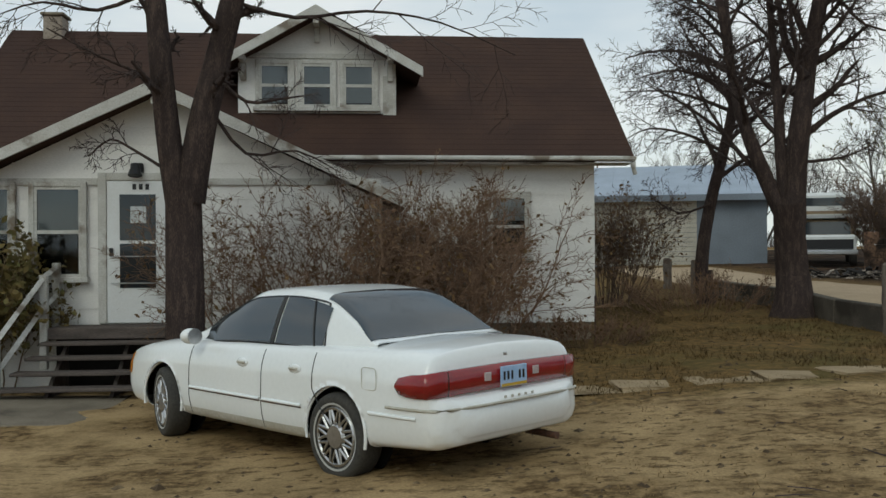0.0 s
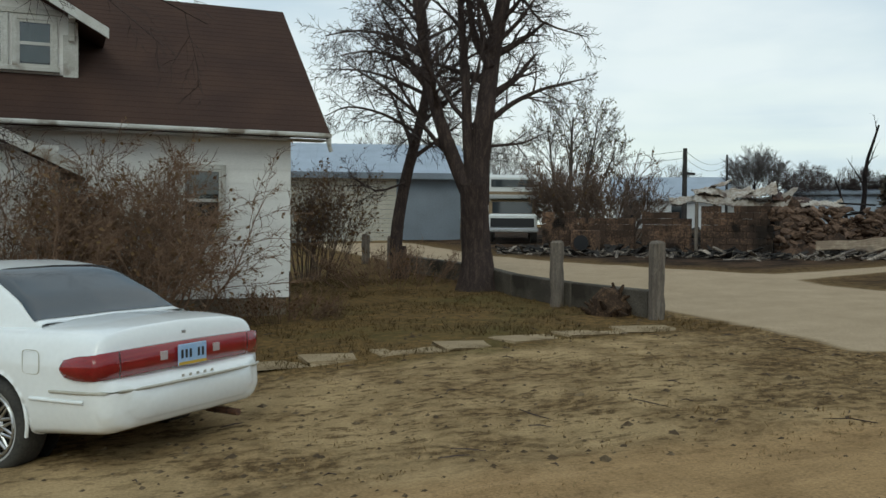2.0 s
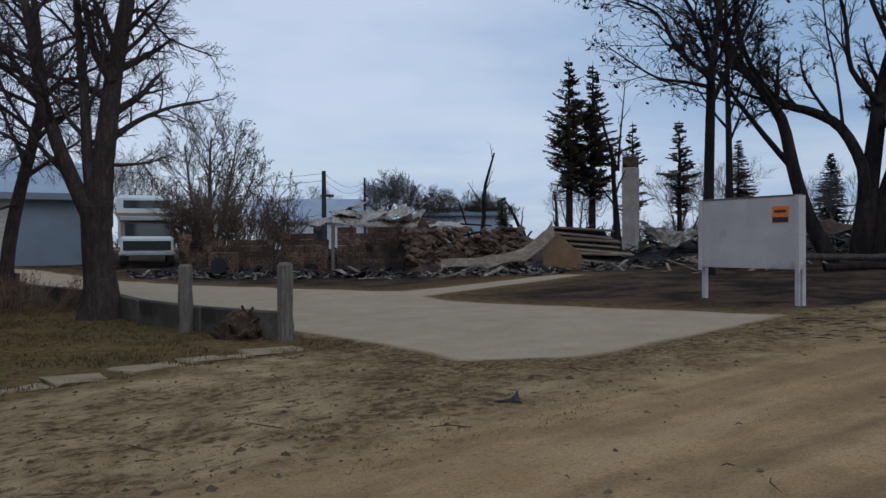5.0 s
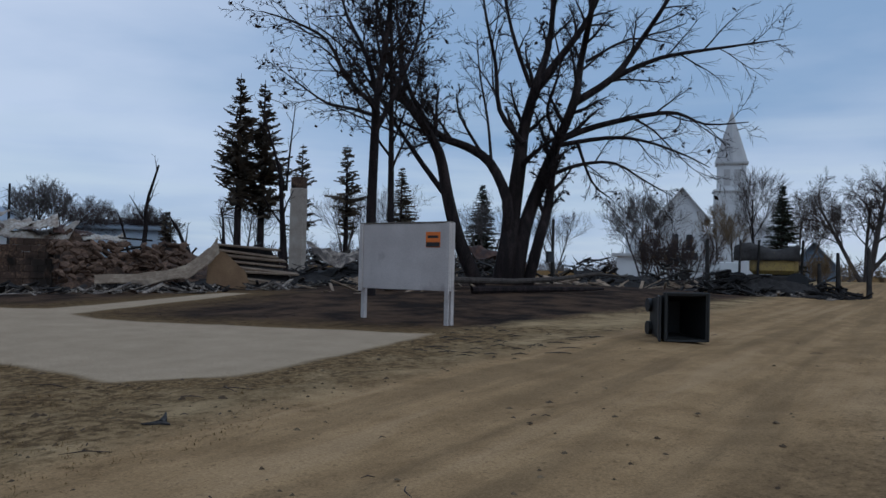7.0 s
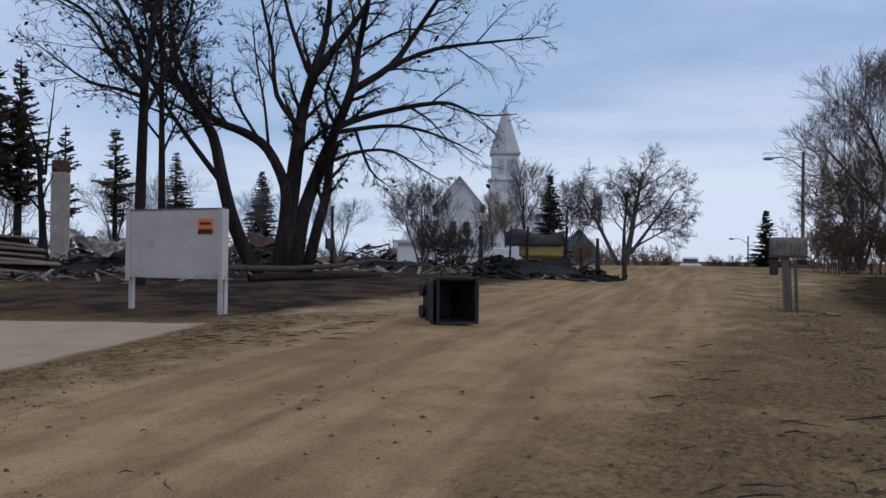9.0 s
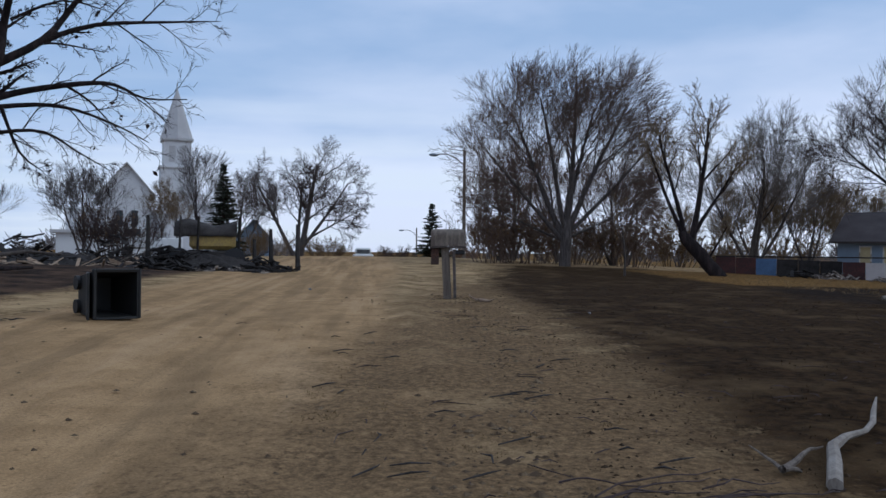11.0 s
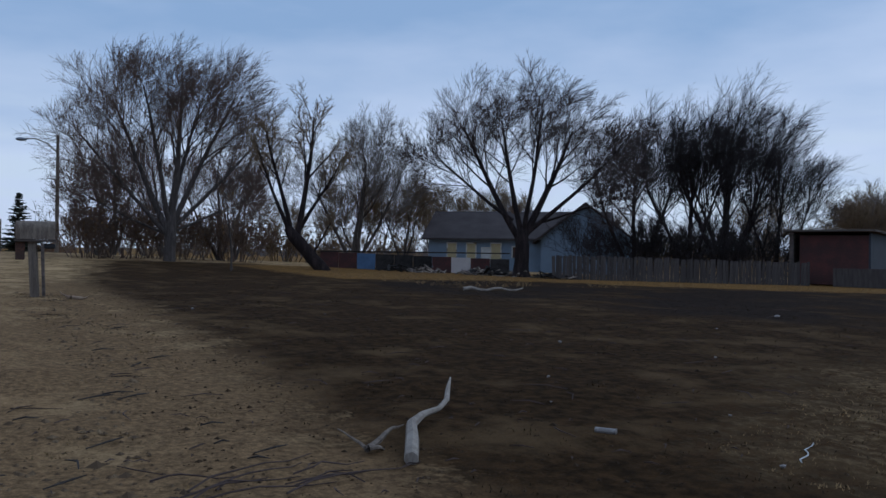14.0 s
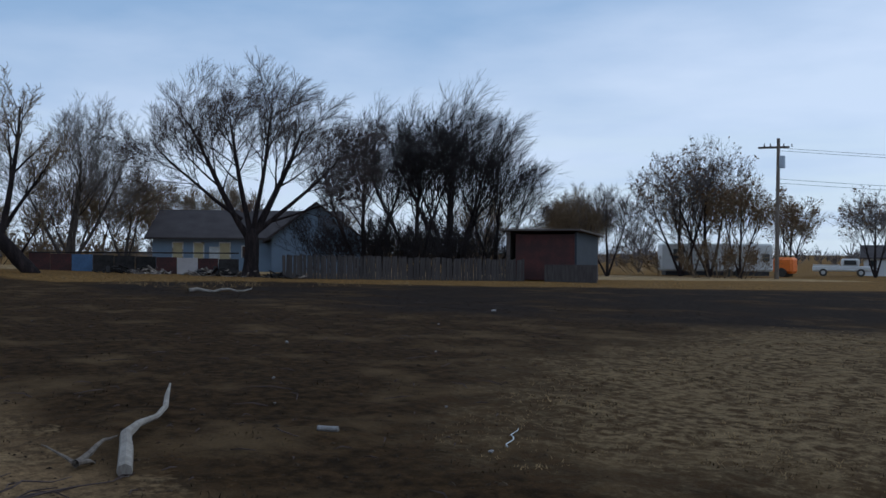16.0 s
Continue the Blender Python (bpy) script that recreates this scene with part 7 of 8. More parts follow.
# camper van
cam_van = thing("camper_truck", on(14.6, 35.0, -22), "old pale truck camper with overhanging cab bunk", "camper")
part("camper_body", boxed(-1.1, 1.1, 0.4, 4.5, 0.8, 2.75, None, 0.08), M["whitepaint"], cam_van)
bk = part("cab_bunk", boxed(-1.1, 1.1, -1.2, 0.45, 1.75, 2.7, None, 0.12), M["whitepaint"], cam_van)
part("bunk_stripe", boxed(-1.105, 1.105, -1.21, 0.3, 1.9, 2.02), M["rvtan"], bk)
part("bunk_window", boxed(-0.85, 0.85, -1.215, -1.19, 2.2, 2.5), M["carglass"], bk)
part("cab", boxed(-0.95, 0.95, -0.9, 0.5, 0.7, 1.7, None, 0.1), M["rvtan"], cam_van)
part("windscreen", boxed(-0.8, 0.8, -0.92, -0.89, 1.15, 1.62), M["carglass"], cam_van)
part("bonnet", boxed(-0.95, 0.95, -2.2, -0.85, 0.5, 1.12, None, 0.08), M["whitepaint"], cam_van)
part("grille", boxed(-0.85, 0.85, -2.23, -2.18, 0.6, 0.95), M["black"], cam_van)
part("bumper", boxed(-1.0, 1.0, -2.35, -2.22, 0.4, 0.56, None, 0.03), M["chrome"], cam_van)
for sx in (-0.85, 0.85):
    for y in (-1.6, 2.6):
        part("wheel", cyled((sx - 0.12, y, 0.36), (sx + 0.12, y, 0.36), 0.36, 0.36, 16), M["tyre"], cam_van)

gabled("white_house", pose(29.2, 53.0, 0.9, 0, 0, -30), 7, 5, 2.6, 1.3, M["churchwhite"], M["galv"], "small white house far beyond the ruins", openings=((0.6, 0.9, 0.8, 1.1, "glass"), (3.6, 0.9, 0.9, 1.1, "glass")))
box_b = thing("white_trailer_box", pose(33.5, 52.5, 0.9, 0, 0, -33), "plain white box trailer far beyond the ruins", "trailer")
part("box", boxed(0, 4.6, 0, 2.4, 0.4, 3.3, None, 0.05), M["churchwhite"], box_b)
part("base", boxed(0.2, 4.4, 0.2, 2.2, -0.3, 0.4), M["black"], box_b)
gabled("long_grey_shed", pose(37.6, 46.4, 1.2, 0, 0, -41), 5.0, 6, 2.5, 0.5, M["galv"], M["bluegrey"], "long low grey shed behind the ruins")
for x, y, h, r in ((24.6, 37.8, 4.4, 0.14), (34.85, 48.95, 4.9, 0.09)):
    p = thing("burnt_utility_pole", on(x, y, 20, -0.2), "scorched wooden utility pole with drooping wires", "utility pole")
    part("pole", cyled((0, 0, 0), (0, 0, h), r, r * 0.7, 10), M["char"], p)
    part("crossarm", boxed(-0.05, 0.75 if r > 0.1 else 0.3, -0.05, 0.05, h - 1.25, h - 1.13), M["char"], p)
V, F = [], []
for dz in (0.0, 0.35):
    tube(V, F, [Vector((24.6 + (34.85 - 24.6) * k / 10, 37.8 + 11.15 * k / 10, 4.8 + dz - 0.5 * math.sin(math.pi * k / 10) + 0.06 * k)) for k in range(11)], [0.012] * 11, 3)
    tube(V, F, [Vector((24.6 - 9 * k / 10, 37.8 + 4 * k / 10, 4.8 + dz - 0.4 * math.sin(math.pi * k / 10))) for k in range(11)], [0.012] * 11, 3)
tagged(pydata("overhead_wires", V, F, M["black"]), "thin sagging overhead wires", "wires", kind="stuff")

# church
church = thing("church", pose(121.25, 25.6, 0.6, 0, 0, -74), "white wooden church with tall pointed steeple", "church")
part("tower", boxed(-2.1, 2.1, 0, 4.2, -1, 11.8, None, 0.05), M["churchwhite"], church)
bf = part("belfry", boxed(-1.75, 1.75, 0.35, 3.85, 11.8, 15.3, None, 0.05), M["churchwhite"], church)
for x in (-1.05, 0.25):
    part("louvre", boxed(x, x + 0.8, 0.28, 0.36, 12.4, 14.5), M["churchroof"], bf)
part("tower_cornice", boxed(-2.3, 2.3, -0.2, 4.4, 11.6, 11.85), M["churchwhite"], church)
part("belfry_cornice", boxed(-2.0, 2.0, 0.1, 4.1, 15.2, 15.5), M["churchroof"], church)
bm = bmesh.new()
q = bmesh.ops.create_cone(bm, cap_ends=True, segments=8, radius1=2.15, radius2=0.05, depth=6.9)
bmesh.ops.translate(bm, vec=(0, 2.1, 18.9), verts=q["verts"])
sp_ = part("spire", bm, M["churchroof"], church, "grey shingled spire")
part("finial", cyled((0, 2.1, 22.3), (0, 2.1, 23.2), 0.05, 0.03, 6), M["churchroof"], sp_)
part("nave", boxed(-13.5, -2.1, 2.6, 8.5, -1, 6.2), M["churchwhite"], church)
bm = bmesh.new()
prism(bm, [(-9.4, 8.2), (-3.0, 8.2), (-6.2, 12.0)], 1.0, 12)
part("gable_wing", bm, M["churchwhite"], church, "white gabled wing")
part("wing_wall", boxed(-9.0, -3.4, 1.02, 12, -1, 8.25), M["churchwhite"], church)
for sg in (-1, 1):
    bm = bmesh.new()
    prism(bm, [(-6.2, 12.25), (-6.2 + sg * 3.7, 7.85), (-6.2 + sg * 3.7, 7.65), (-6.2, 12.02)], 0.6, 12.3)
    part("wing_roof", bm, M["churchroof"], church)
part("low_annex", boxed(-14.5, -8.9, 0.5, 6, -1, 3.0), M["churchwhite"], church)
part("annex_roof", boxed(-15.2, -8.6, 0.0, 6.4, 3.0, 3.4), M["churchroof"], church)
part("side_wing", boxed(2.1, 6.5, 1.2, 8, -1, 4.8), M["churchwhite"], church)
part("side_roof", slab(1.9, 6.9, 0.8, 4.7, 5.0, 7.2, 0.15), M["churchroof"], church)
for x in (-7.4, -5.6):
    part("window", boxed(x, x + 0.8, 0.96, 1.03, 3.2, 6.0), M["glass"], church)
gabled("small_far_house", pose(89, 13.2, 0.3, 0, 0, -84), 3.6, 6, 2.4, 2.0, M["houseblue"], M["galv"], "small pale house with metal roof beyond the trees", along_x=False)
wt = thing("white_truck", pose(58.8, 14.4, gz(58.8, 14.4), 0, 0, -75), "white truck parked before the church trees", "truck")
part("cab", boxed(-1.2, 0.4, -0.9, 0.9, 0.5, 1.9, None, 0.15), M["whitepaint"], wt)
part("bed", boxed(0.4, 2.6, -0.9, 0.9, 0.5, 1.2, None, 0.05), M["whitepaint"], wt)
part("window", boxed(-0.9, 0.1, -0.91, -0.89, 1.3, 1.75), M["carglass"], wt)
for x in (-0.7, 1.9):
    part("wheel", cyled((x, -0.95, 0.35), (x, -0.7, 0.35), 0.35, 0.35, 14), M["tyre"], wt)
# car coming over the crest
cc = thing("distant_car", pose(85.0, 0.9, gz(85.0, 0.9), 0, 0, 92), "pale car beyond the road's crest", "car")
part("body", boxed(-0.92, 0.92, -2.2, 2.2, 0.3, 0.95, None, 0.12), M["whitepaint"], cc)
part("cabin", boxed(-0.72, 0.72, -1.2, 1.4, 0.95, 1.5, None, 0.16), M["whitepaint"], cc)
part("rear_window", boxed(-0.6, 0.6, 1.39, 1.42, 1.02, 1.36), M["carglass"], cc)
for sx in (-0.8, 0.8):
    for y in (-1.4, 1.4):
        part("wheel", cyled((sx - 0.1, y, 0.31), (sx + 0.1, y, 0.31), 0.31, 0.31, 14), M["tyre"], cc)


def street_lamp(x, y, h, arm, label):
    e = thing("street_lamp", pose(x, y, gz(x, y) - 0.2, 0, 0, 0), label, "street lamp", "street lamps")
    part("pole", cyled((0, 0, 0), (0.1, 0, h + 0.2), 0.13, 0.09, 10), M["greywood"], e)
    V, F = [], []
    pts = [Vector((0.1, 0, h - 0.9)), Vector((0.05, arm * 0.3, h - 0.35)), Vector((0.0, arm * 0.65, h - 0.1)), Vector((0, arm, h - 0.12))]
    tube(V, F, pts, [0.035] * 4, 6)
    ar = pydata("arm", V, F, M["greywood"], e)
    bm = bmesh.new()
    bmesh.ops.create_icosphere(bm, subdivisions=2, radius=1, matrix=Matrix.Translation((0, arm + 0.2, h - 0.17)) @ Matrix.Diagonal((0.14, 0.34, 0.12, 1)))
    part("lamp_head", bm, M["bluegrey"], ar, smooth=True)
    return e


street_lamp(62.2, -6.3, 7.4, 1.9, "wooden pole with curved arm street lamp")
street_lamp(120.4, -5.5, 5.6, 1.8, "distant street lamp beyond the crest")

# pale blue house
bh = thing("pale_blue_house", pose(53.9, -28.2, 0.25, 0, 0, -131), "pale blue house with shuttered windows and grey roof", "house")
BW, BD, BHh = 11.5, 7.0, 2.25
part("wall", boxed(0, BW, 0, BD, -0.6, BHh), M["houseblue"], bh)
part("roof", slab(-0.4, BW + 0.3, -0.45, BHh, BD / 2, BHh + 1.9, 0.12), M["roofgrey"], bh, "grey-brown shingle roof")
part("roof_back", slab(-0.4, BW + 0.3, BD + 0.45, BHh, BD / 2, BHh + 1.9, 0.12), M["roofgrey"], bh)
bm = bmesh.new()
prism(bm, [(7.4, BHh - 0.1), (13.3, BHh - 0.1), (10.35, BHh + 2.1)], -1.6, 5)
part("cross_gable", bm, M["houseblue"], bh, "pale blue cross gable")
part("gable_wall", boxed(7.6, 13.1, -1.55, 5, -0.6, BHh), M["houseblue"], bh)
for sg in (-1, 1):
    bm = bmesh.new()
    prism(bm, [(10.35, BHh + 2.25), (10.35 + sg * 3.25, BHh - 0.2), (10.35 + sg * 3.25, BHh - 0.34), (10.35, BHh + 2.1)], -1.95, 5.2)
    part("gable_roof", bm, M["roofgrey"], bh)
for x, mt, w, h, z in ((1.3, "yellow", 0.55, 1.3, 0.6), (2.6, "yellow", 0.55, 1.3, 0.6), (3.6, "paper", 0.5, 1.0, 0.6), (4.2, "yellow", 0.6, 1.3, 0.6), (5.6, "rust", 0.7, 0.7, 1.0)):
    sh_ = part("window", boxed(x, x + w, -0.06, -0.004, z, z + h), M[mt], bh)
    bm = bmesh.new()
    for q in ((x - 0.07, x, z, z + h), (x + w, x + w + 0.07, z, z + h), (x - 0.07, x + w + 0.07, z + h, z + h + 0.08)):
        box(bm, q[0], q[1], -0.08, -0.004, q[2], q[3])
    part("frame", bm, M["trim"], sh_)
part("chimney", boxed(5.0, 5.6, 3.2, 3.8, BHh + 1.5, BHh + 2.3), M["block"], bh)

# striped board fence before it
bf_ = thing("board_fence", Matrix(), "low fence of faded red, blue and black panels", "fence")
fa, fb = Vector((44.4, -17.1)), Vector((38.4, -24.7))
cols = ("red", "red", "bluebox", "char", "char", "char", "red", "signwhite", "red", "char")
for k, c in enumerate(cols):
    a, b = fa.lerp(fb, k / len(cols)), fa.lerp(fb, (k + 1) / len(cols))
    p = part("panel", boxed(0.01, (b - a).length - 0.01, -0.03, 0.03, 0.0, 0.82, None, 0.008), M[c], bf_)
    p.matrix_local = pose(a.x, a.y, gz(a.x, a.y) - 0.05, 0, 0, math.degrees(math.atan2(b.y - a.y, b.x - a.x)))
part("cap_rail", boxed(0, (fb - fa).length, -0.06, 0.06, 0.82, 0.88), M["char"], bf_).matrix_local = pose(fa.x, fa.y, gz(fa.x, fa.y) - 0.05, 0, 0, math.degrees(math.atan2(fb.y - fa.y, fb.x - fa.x)))
debris("fence_wreckage", [(40.2, -21.0, 0.9), (38.4, -22.8, 0.9), (36.6, -24.0, 0.8), (35.0, -25.3, 0.7)], 150, 21, "pale and charred scraps along the fence", 1.2, (0.2, 1.0), 0.3, "ash")
debris("fence_char", [(41, -20, 1.0), (38.0, -23.3, 1.0), (35.2, -25.0, 0.8)], 110, 22, "charred scraps along the fence", 1.2, (0.2, 1.2), 0.4)
# grey picket fence
pf = thing("picket_fence", Matrix(), "weathered grey wooden board fence under the trees", "fence")
fa, fb = Vector((34.5, -24.6)), Vector((29.9, -36.0))
n_ = 78
mesh = None
rng = random.Random(31)
for k in range(n_):
    p = fa.lerp(fb, k / n_)
    if mesh is None:
        o = part("picket", boxed(-0.07, 0.07, -0.012, 0.012, 0, 1.15, None, 0.006), M["picket"], pf)
        mesh = o.data
    else:
        o = new("picket", mesh)
        o.parent = pf
    o.matrix_local = pose(p.x, p.y, gz(p.x, p.y) - 0.06 + rng.uniform(-0.05, 0.04), 0, rng.uniform(-2, 2), math.degrees(math.atan2(fb.y - fa.y, fb.x - fa.x)))
# open shed
shd = thing("open_shed", pose(31.9, -36.8, gz(31, -37) - 0.05, 0, 0, -160), "dark weathered lean-to shed with open front", "shed")
part("back_wall", boxed(0, 3.8, 3.9, 4.0, 0, 2.4), M["red"], shd)
part("side_wall", boxed(0, 0.1, 0.0, 3.9, 0, 2.55), M["stepwood"], shd)
part("side_wall", boxed(3.7, 3.8, 0.0, 3.9, 0, 2.55), M["shedside"], shd)
part("front_panel", boxed(0.5, 3.69, 0.0, 0.08, 0.1, 2.45), M["red"], shd, "faded red front boards")
part("post", boxed(0.05, 0.2, -0.05, 0.1, 0, 2.6), M["stepwood"], shd)
part("roof", slab(-0.3, 4.1, -0.4, 2.72, 4.3, 2.45, 0.09), M["stepwood"], shd, "flat weathered roof")
part("low_panel", boxed(2.4, 5.1, -0.9, -0.82, 0, 0.9), M["picket"], shd, "grey sheet panel leaning in front")
# travel trailer, pickup, pole
tl_ = thing("travel_trailer", pose(41.2, -67.0, gz(40, -68) - 0.05, 0, 0, -139), "white travel trailer parked under trees", "trailer")
part("shell", boxed(0, 9.0, 0, 2.4, 0.45, 2.75, None, 0.15), M["whitepaint"], tl_)
part("skirt", boxed(0.3, 8.7, 0.15, 2.2, 0.1, 0.46), M["black"], tl_)
for x, w in ((0.9, 0.9), (5.2, 0.7), (7.0, 0.7), (8.1, 0.6)):
    part("window", boxed(x, x + w, -0.03, 0.02, 1.3, 2.3 if x < 1 else 1.9, None, 0.02), M["carglass"], tl_)
part("door", boxed(3.6, 4.3, -0.025, 0.01, 0.6, 2.4), M["churchwhite"], tl_)
for x in (5.4, 6.2):
    part("wheel", cyled((x, -0.05, 0.33), (x, 0.25, 0.33), 0.33, 0.33, 14), M["tyre"], tl_)
pk = thing("pickup_truck", pose(38.8, -90.7, gz(37, -91.5), 0, 0, -158), "white pickup truck parked on the grass", "pickup")
part("body", boxed(0, 5.5, 0, 1.9, 0.5, 1.0, None, 0.1), M["whitepaint"], pk)
part("cab", boxed(3.0 - 0.4, 4.3, 0.12, 1.78, 1.0, 1.75, None, 0.15), M["whitepaint"], pk)
part("window", boxed(2.9, 4.0, 0.09, 0.12, 1.15, 1.6), M["carglass"], pk)
part("bed_side", boxed(0.05, 2.5, 0.0, 0.08, 1.0, 1.15), M["whitepaint"], pk)
for x in (1.0, 4.4):
    w = part("wheel", cyled((x, -0.04, 0.38), (x, 0.2, 0.38), 0.38, 0.38, 16), M["tyre"], pk)
    part("rim", cyled((x, -0.06, 0.38), (x, -0.035, 0.38), 0.2, 0.2, 12), M["chrome"], w)
up = thing("utility_pole", pose(30.8, -65.8, gz(30.8, -65.8) - 0.2, 0, 0, 46), "tall wooden utility pole with crossarm and transformer", "utility pole")
part("pole", cyled((0, 0, 0), (-0.1, 0, 10.6), 0.17, 0.12, 10), M["greywood"], up)
part("crossarm", boxed(-1.25, 1.05, -0.06, 0.06, 9.85, 10.0, pose(0, 0, 0, 0, 2, 0)), M["stepwood"], up)
part("transformer", cyled((-0.33, 0, 8.4), (-0.33, 0, 9.3), 0.26, 0.26, 14), M["galv"], up, "grey transformer can")
for x in (-1.1, -0.5, 0.5, 0.95):
    part("insulator", cyled((x, 0, 9.98), (x, 0, 10.2), 0.05, 0.04, 8), M["black"], up)
V, F = [], []
for k, dz in enumerate((9.9, 9.7, 7.6, 7.3)):
    tube(V, F, [Vector((30.8 - 3.2 * s, -65.8 - 3.4 * s, gz(30.8, -65.8) - 0.2 + dz - 0.9 * math.sin(math.pi * min(1, s / 10)))) for s in range(11)], [0.016] * 11, 3)
tagged(pydata("service_wires", V, F, M["black"]), "thin wires running off the utility pole", "wires", kind="stuff")
od = thing("orange_drum", pose(35.7, -77.9, gz(35.7, -77.9)), "orange machine beside the travel trailer", "machine")
part("case", boxed(-0.9, 0.9, -0.6, 0.6, 0.3, 1.7, None, 0.2), M["orange"], od)
part("tyre", cyled((0, -0.7, 0.4), (0, 0.7, 0.4), 0.4, 0.4, 14), M["tyre"], od)
gabled("far_white_house", pose(39, -104.5, gz(38, -104), 0, 0, -160), 6, 5, 2.2, 1.2, M["churchwhite"], M["roofgrey"], "small white house far across the grass", openings=((0.5, 0.8, 0.8, 0.9, "glass"),))

# ---- scorched trees and far trees; local x runs across the view, y away from it ----
LIMB_PATHS = (
    (((888, 508), (897, 440), (908, 368), (917, 283), (925, 223), (943, 146), (968, 69), (977, -20)), 0.36, 0.07),
    (((912, 500), (920, 440), (936, 377), (968, 291), (985, 248), (1011, 171), (1028, 94), (1037, 0), (1042, -60)), 0.29, 0.06),
    (((935, 500), (952, 420), (970, 360), (973, 300), (985, 245)), 0.2, 0.11),
    (((896, 410), (895, 351), (865, 283), (823, 253), (780, 236), (745, 205), (715, 150), (700, 80), (690, 0)), 0.2, 0.04),
    (((848, 268), (810, 206), (801, 171)), 0.06, 0.02),
    (((866, 280), (859, 205), (844, 128), (838, 60)), 0.055, 0.015),
    (((943, 150), (1011, 60), (1037, 17), (1060, -40)), 0.14, 0.05),
    (((934, 150), (904, 77), (890, 0), (884, -50)), 0.08, 0.03),
    (((1011, 176), (1080, 129), (1131, 60), (1166, 0), (1185, -40)), 0.14, 0.04),
    (((983, 240), (964, 188), (981, 120), (978, 40)), 0.07, 0.02),
    (((990, 240), (1054, 214), (1131, 201), (1191, 193), (1260, 201), (1328, 200)), 0.12, 0.015),
    (((1070, 137), (1105, 133), (1180, 135)), 0.05, 0.012),
    (((1078, 131), (1165, 90), (1277, 77), (1400, 41)), 0.1, 0.012),
    (((983, 252), (1071, 236), (1131, 240), (1191, 266), (1260, 283)), 0.085, 0.012),
    (((1018, 246), (1045, 317), (1088, 343)), 0.06, 0.012),
    (((972, 305), (1020, 287), (1080, 283), (1131, 313), (1191, 338)), 0.075, 0.012),
    (((1030, 103), (1105, 64), (1183, 64)), 0.055, 0.012),
    (((922, 250), (880, 190), (872, 110), (850, 40), (842, -30)), 0.1, 0.025),
)
tree("scorched_yard_tree", 27.4, 12.8, 41, [], M["bark_burnt"], M["bark_burnt"], "large scorched many-stemmed bare tree on black ground", turn=-60, guides=[(view_path(p, 890, 508, 0.0185, 400 + k), a, b) for k, (p, a, b) in enumerate(LIMB_PATHS)], wander=0.2, kids=(14, 9, 6, 3), ratio=(0.26, 0.3, 0.5, 0.6), angle=(0.75, 0.7, 0.65, 0.65), up=(0.03, 0.08, 0.0, -0.05), min_r=0.01, leafm=M["leaf_burnt"], leaf=0.03, leaf_size=0.09)
LIMB_PATHS = (
    (((655, 550), (653, 400), (659, 240), (663, 190), (675, 50), (680, 0), (690, -80)), 0.17, 0.04),
    (((659, 200), (605, 149), (564, 74), (506, 50), (448, 33)), 0.08, 0.012),
    (((656, 215), (620, 208), (564, 186), (520, 160), (481, 130)), 0.06, 0.01),
    (((662, 190), (640, 110), (600, 30), (580, -40)), 0.09, 0.02),
    (((660, 240), (700, 150), (730, 70), (745, -10)), 0.08, 0.02),
)
tree("scorched_young_tree", 21.2, 13.8, 42, [], M["bark_burnt"], M["bark_burnt"], "slim scorched tree with blackened leaves behind sign", turn=-60, guides=[(view_path(p, 655, 545, 0.0154, 420 + k), a, b) for k, (p, a, b) in enumerate(LIMB_PATHS)], wander=0.18, kids=(16, 11, 6, 3), ratio=(0.3, 0.34, 0.5, 0.5), angle=(0.65, 0.7, 0.7, 0.7), up=(0.1, 0.12, 0.0), min_r=0.009, leafm=M["leaf_burnt"], leaf=0.3, leaf_size=0.07)
tree("scorched_young_tree", 23.1, 14.4, 43, [((0.02, 0, 1), 8.6, 0.13)], M["bark_burnt"], M["bark_burnt"], "slim scorched tree with blackened leaves behind sign", turn=-60, wander=0.15, trunk_wander=0.2, kids=(12, 7, 5, 3), ratio=(0.36, 0.5, 0.5, 0.5), angle=(0.6, 0.7, 0.7, 0.7), min_r=0.009, leafm=M["leaf_burnt"], leaf=0.3, leaf_size=0.07)
tree("scorched_leaning_tree", 25.3, 12.75, 45, [], M["bark_burnt"], M["bark_burnt"], "scorched trunk leaning away from the large tree", turn=-60, guides=[(view_path(((848, 495), (810, 411), (788, 334), (771, 257), (737, 201), (694, 129), (668, 51), (650, -30)), 838, 500, 0.0173, 430), 0.24, 0.05), (view_path(((788, 334), (746, 279), (698, 210), (660, 150), (600, 80), (540, 30)), 838, 500, 0.0173, 431), 0.1, 0.015)], wander=0.18, kids=(14, 9, 6, 3), ratio=(0.3, 0.4, 0.5, 0.5), angle=(0.7, 0.7, 0.7, 0.7), up=(0.05, 0.15, 0.0), min_r=0.009, leafm=M["leaf_burnt"], leaf=0.2, leaf_size=0.07)
tree("scorched_snag", 26.8, 21.4, 44, [((-0.02, 0, 1), 4.6, 0.17), ((-0.3, 0, 1), 3.4, 0.07, (-0.05, 0, 3.6)), ((0.02, 0, 1), 3.2, 0.05, (0, 0, 3.6))], M["bark_burnt"], M["bark_burnt"], "thin fire-stripped dead tree among the ruins", turn=-45, levels=2, kids=(4, 3), ratio=(0.25, 0.4), wander=0.1, trunk_wander=0.3)
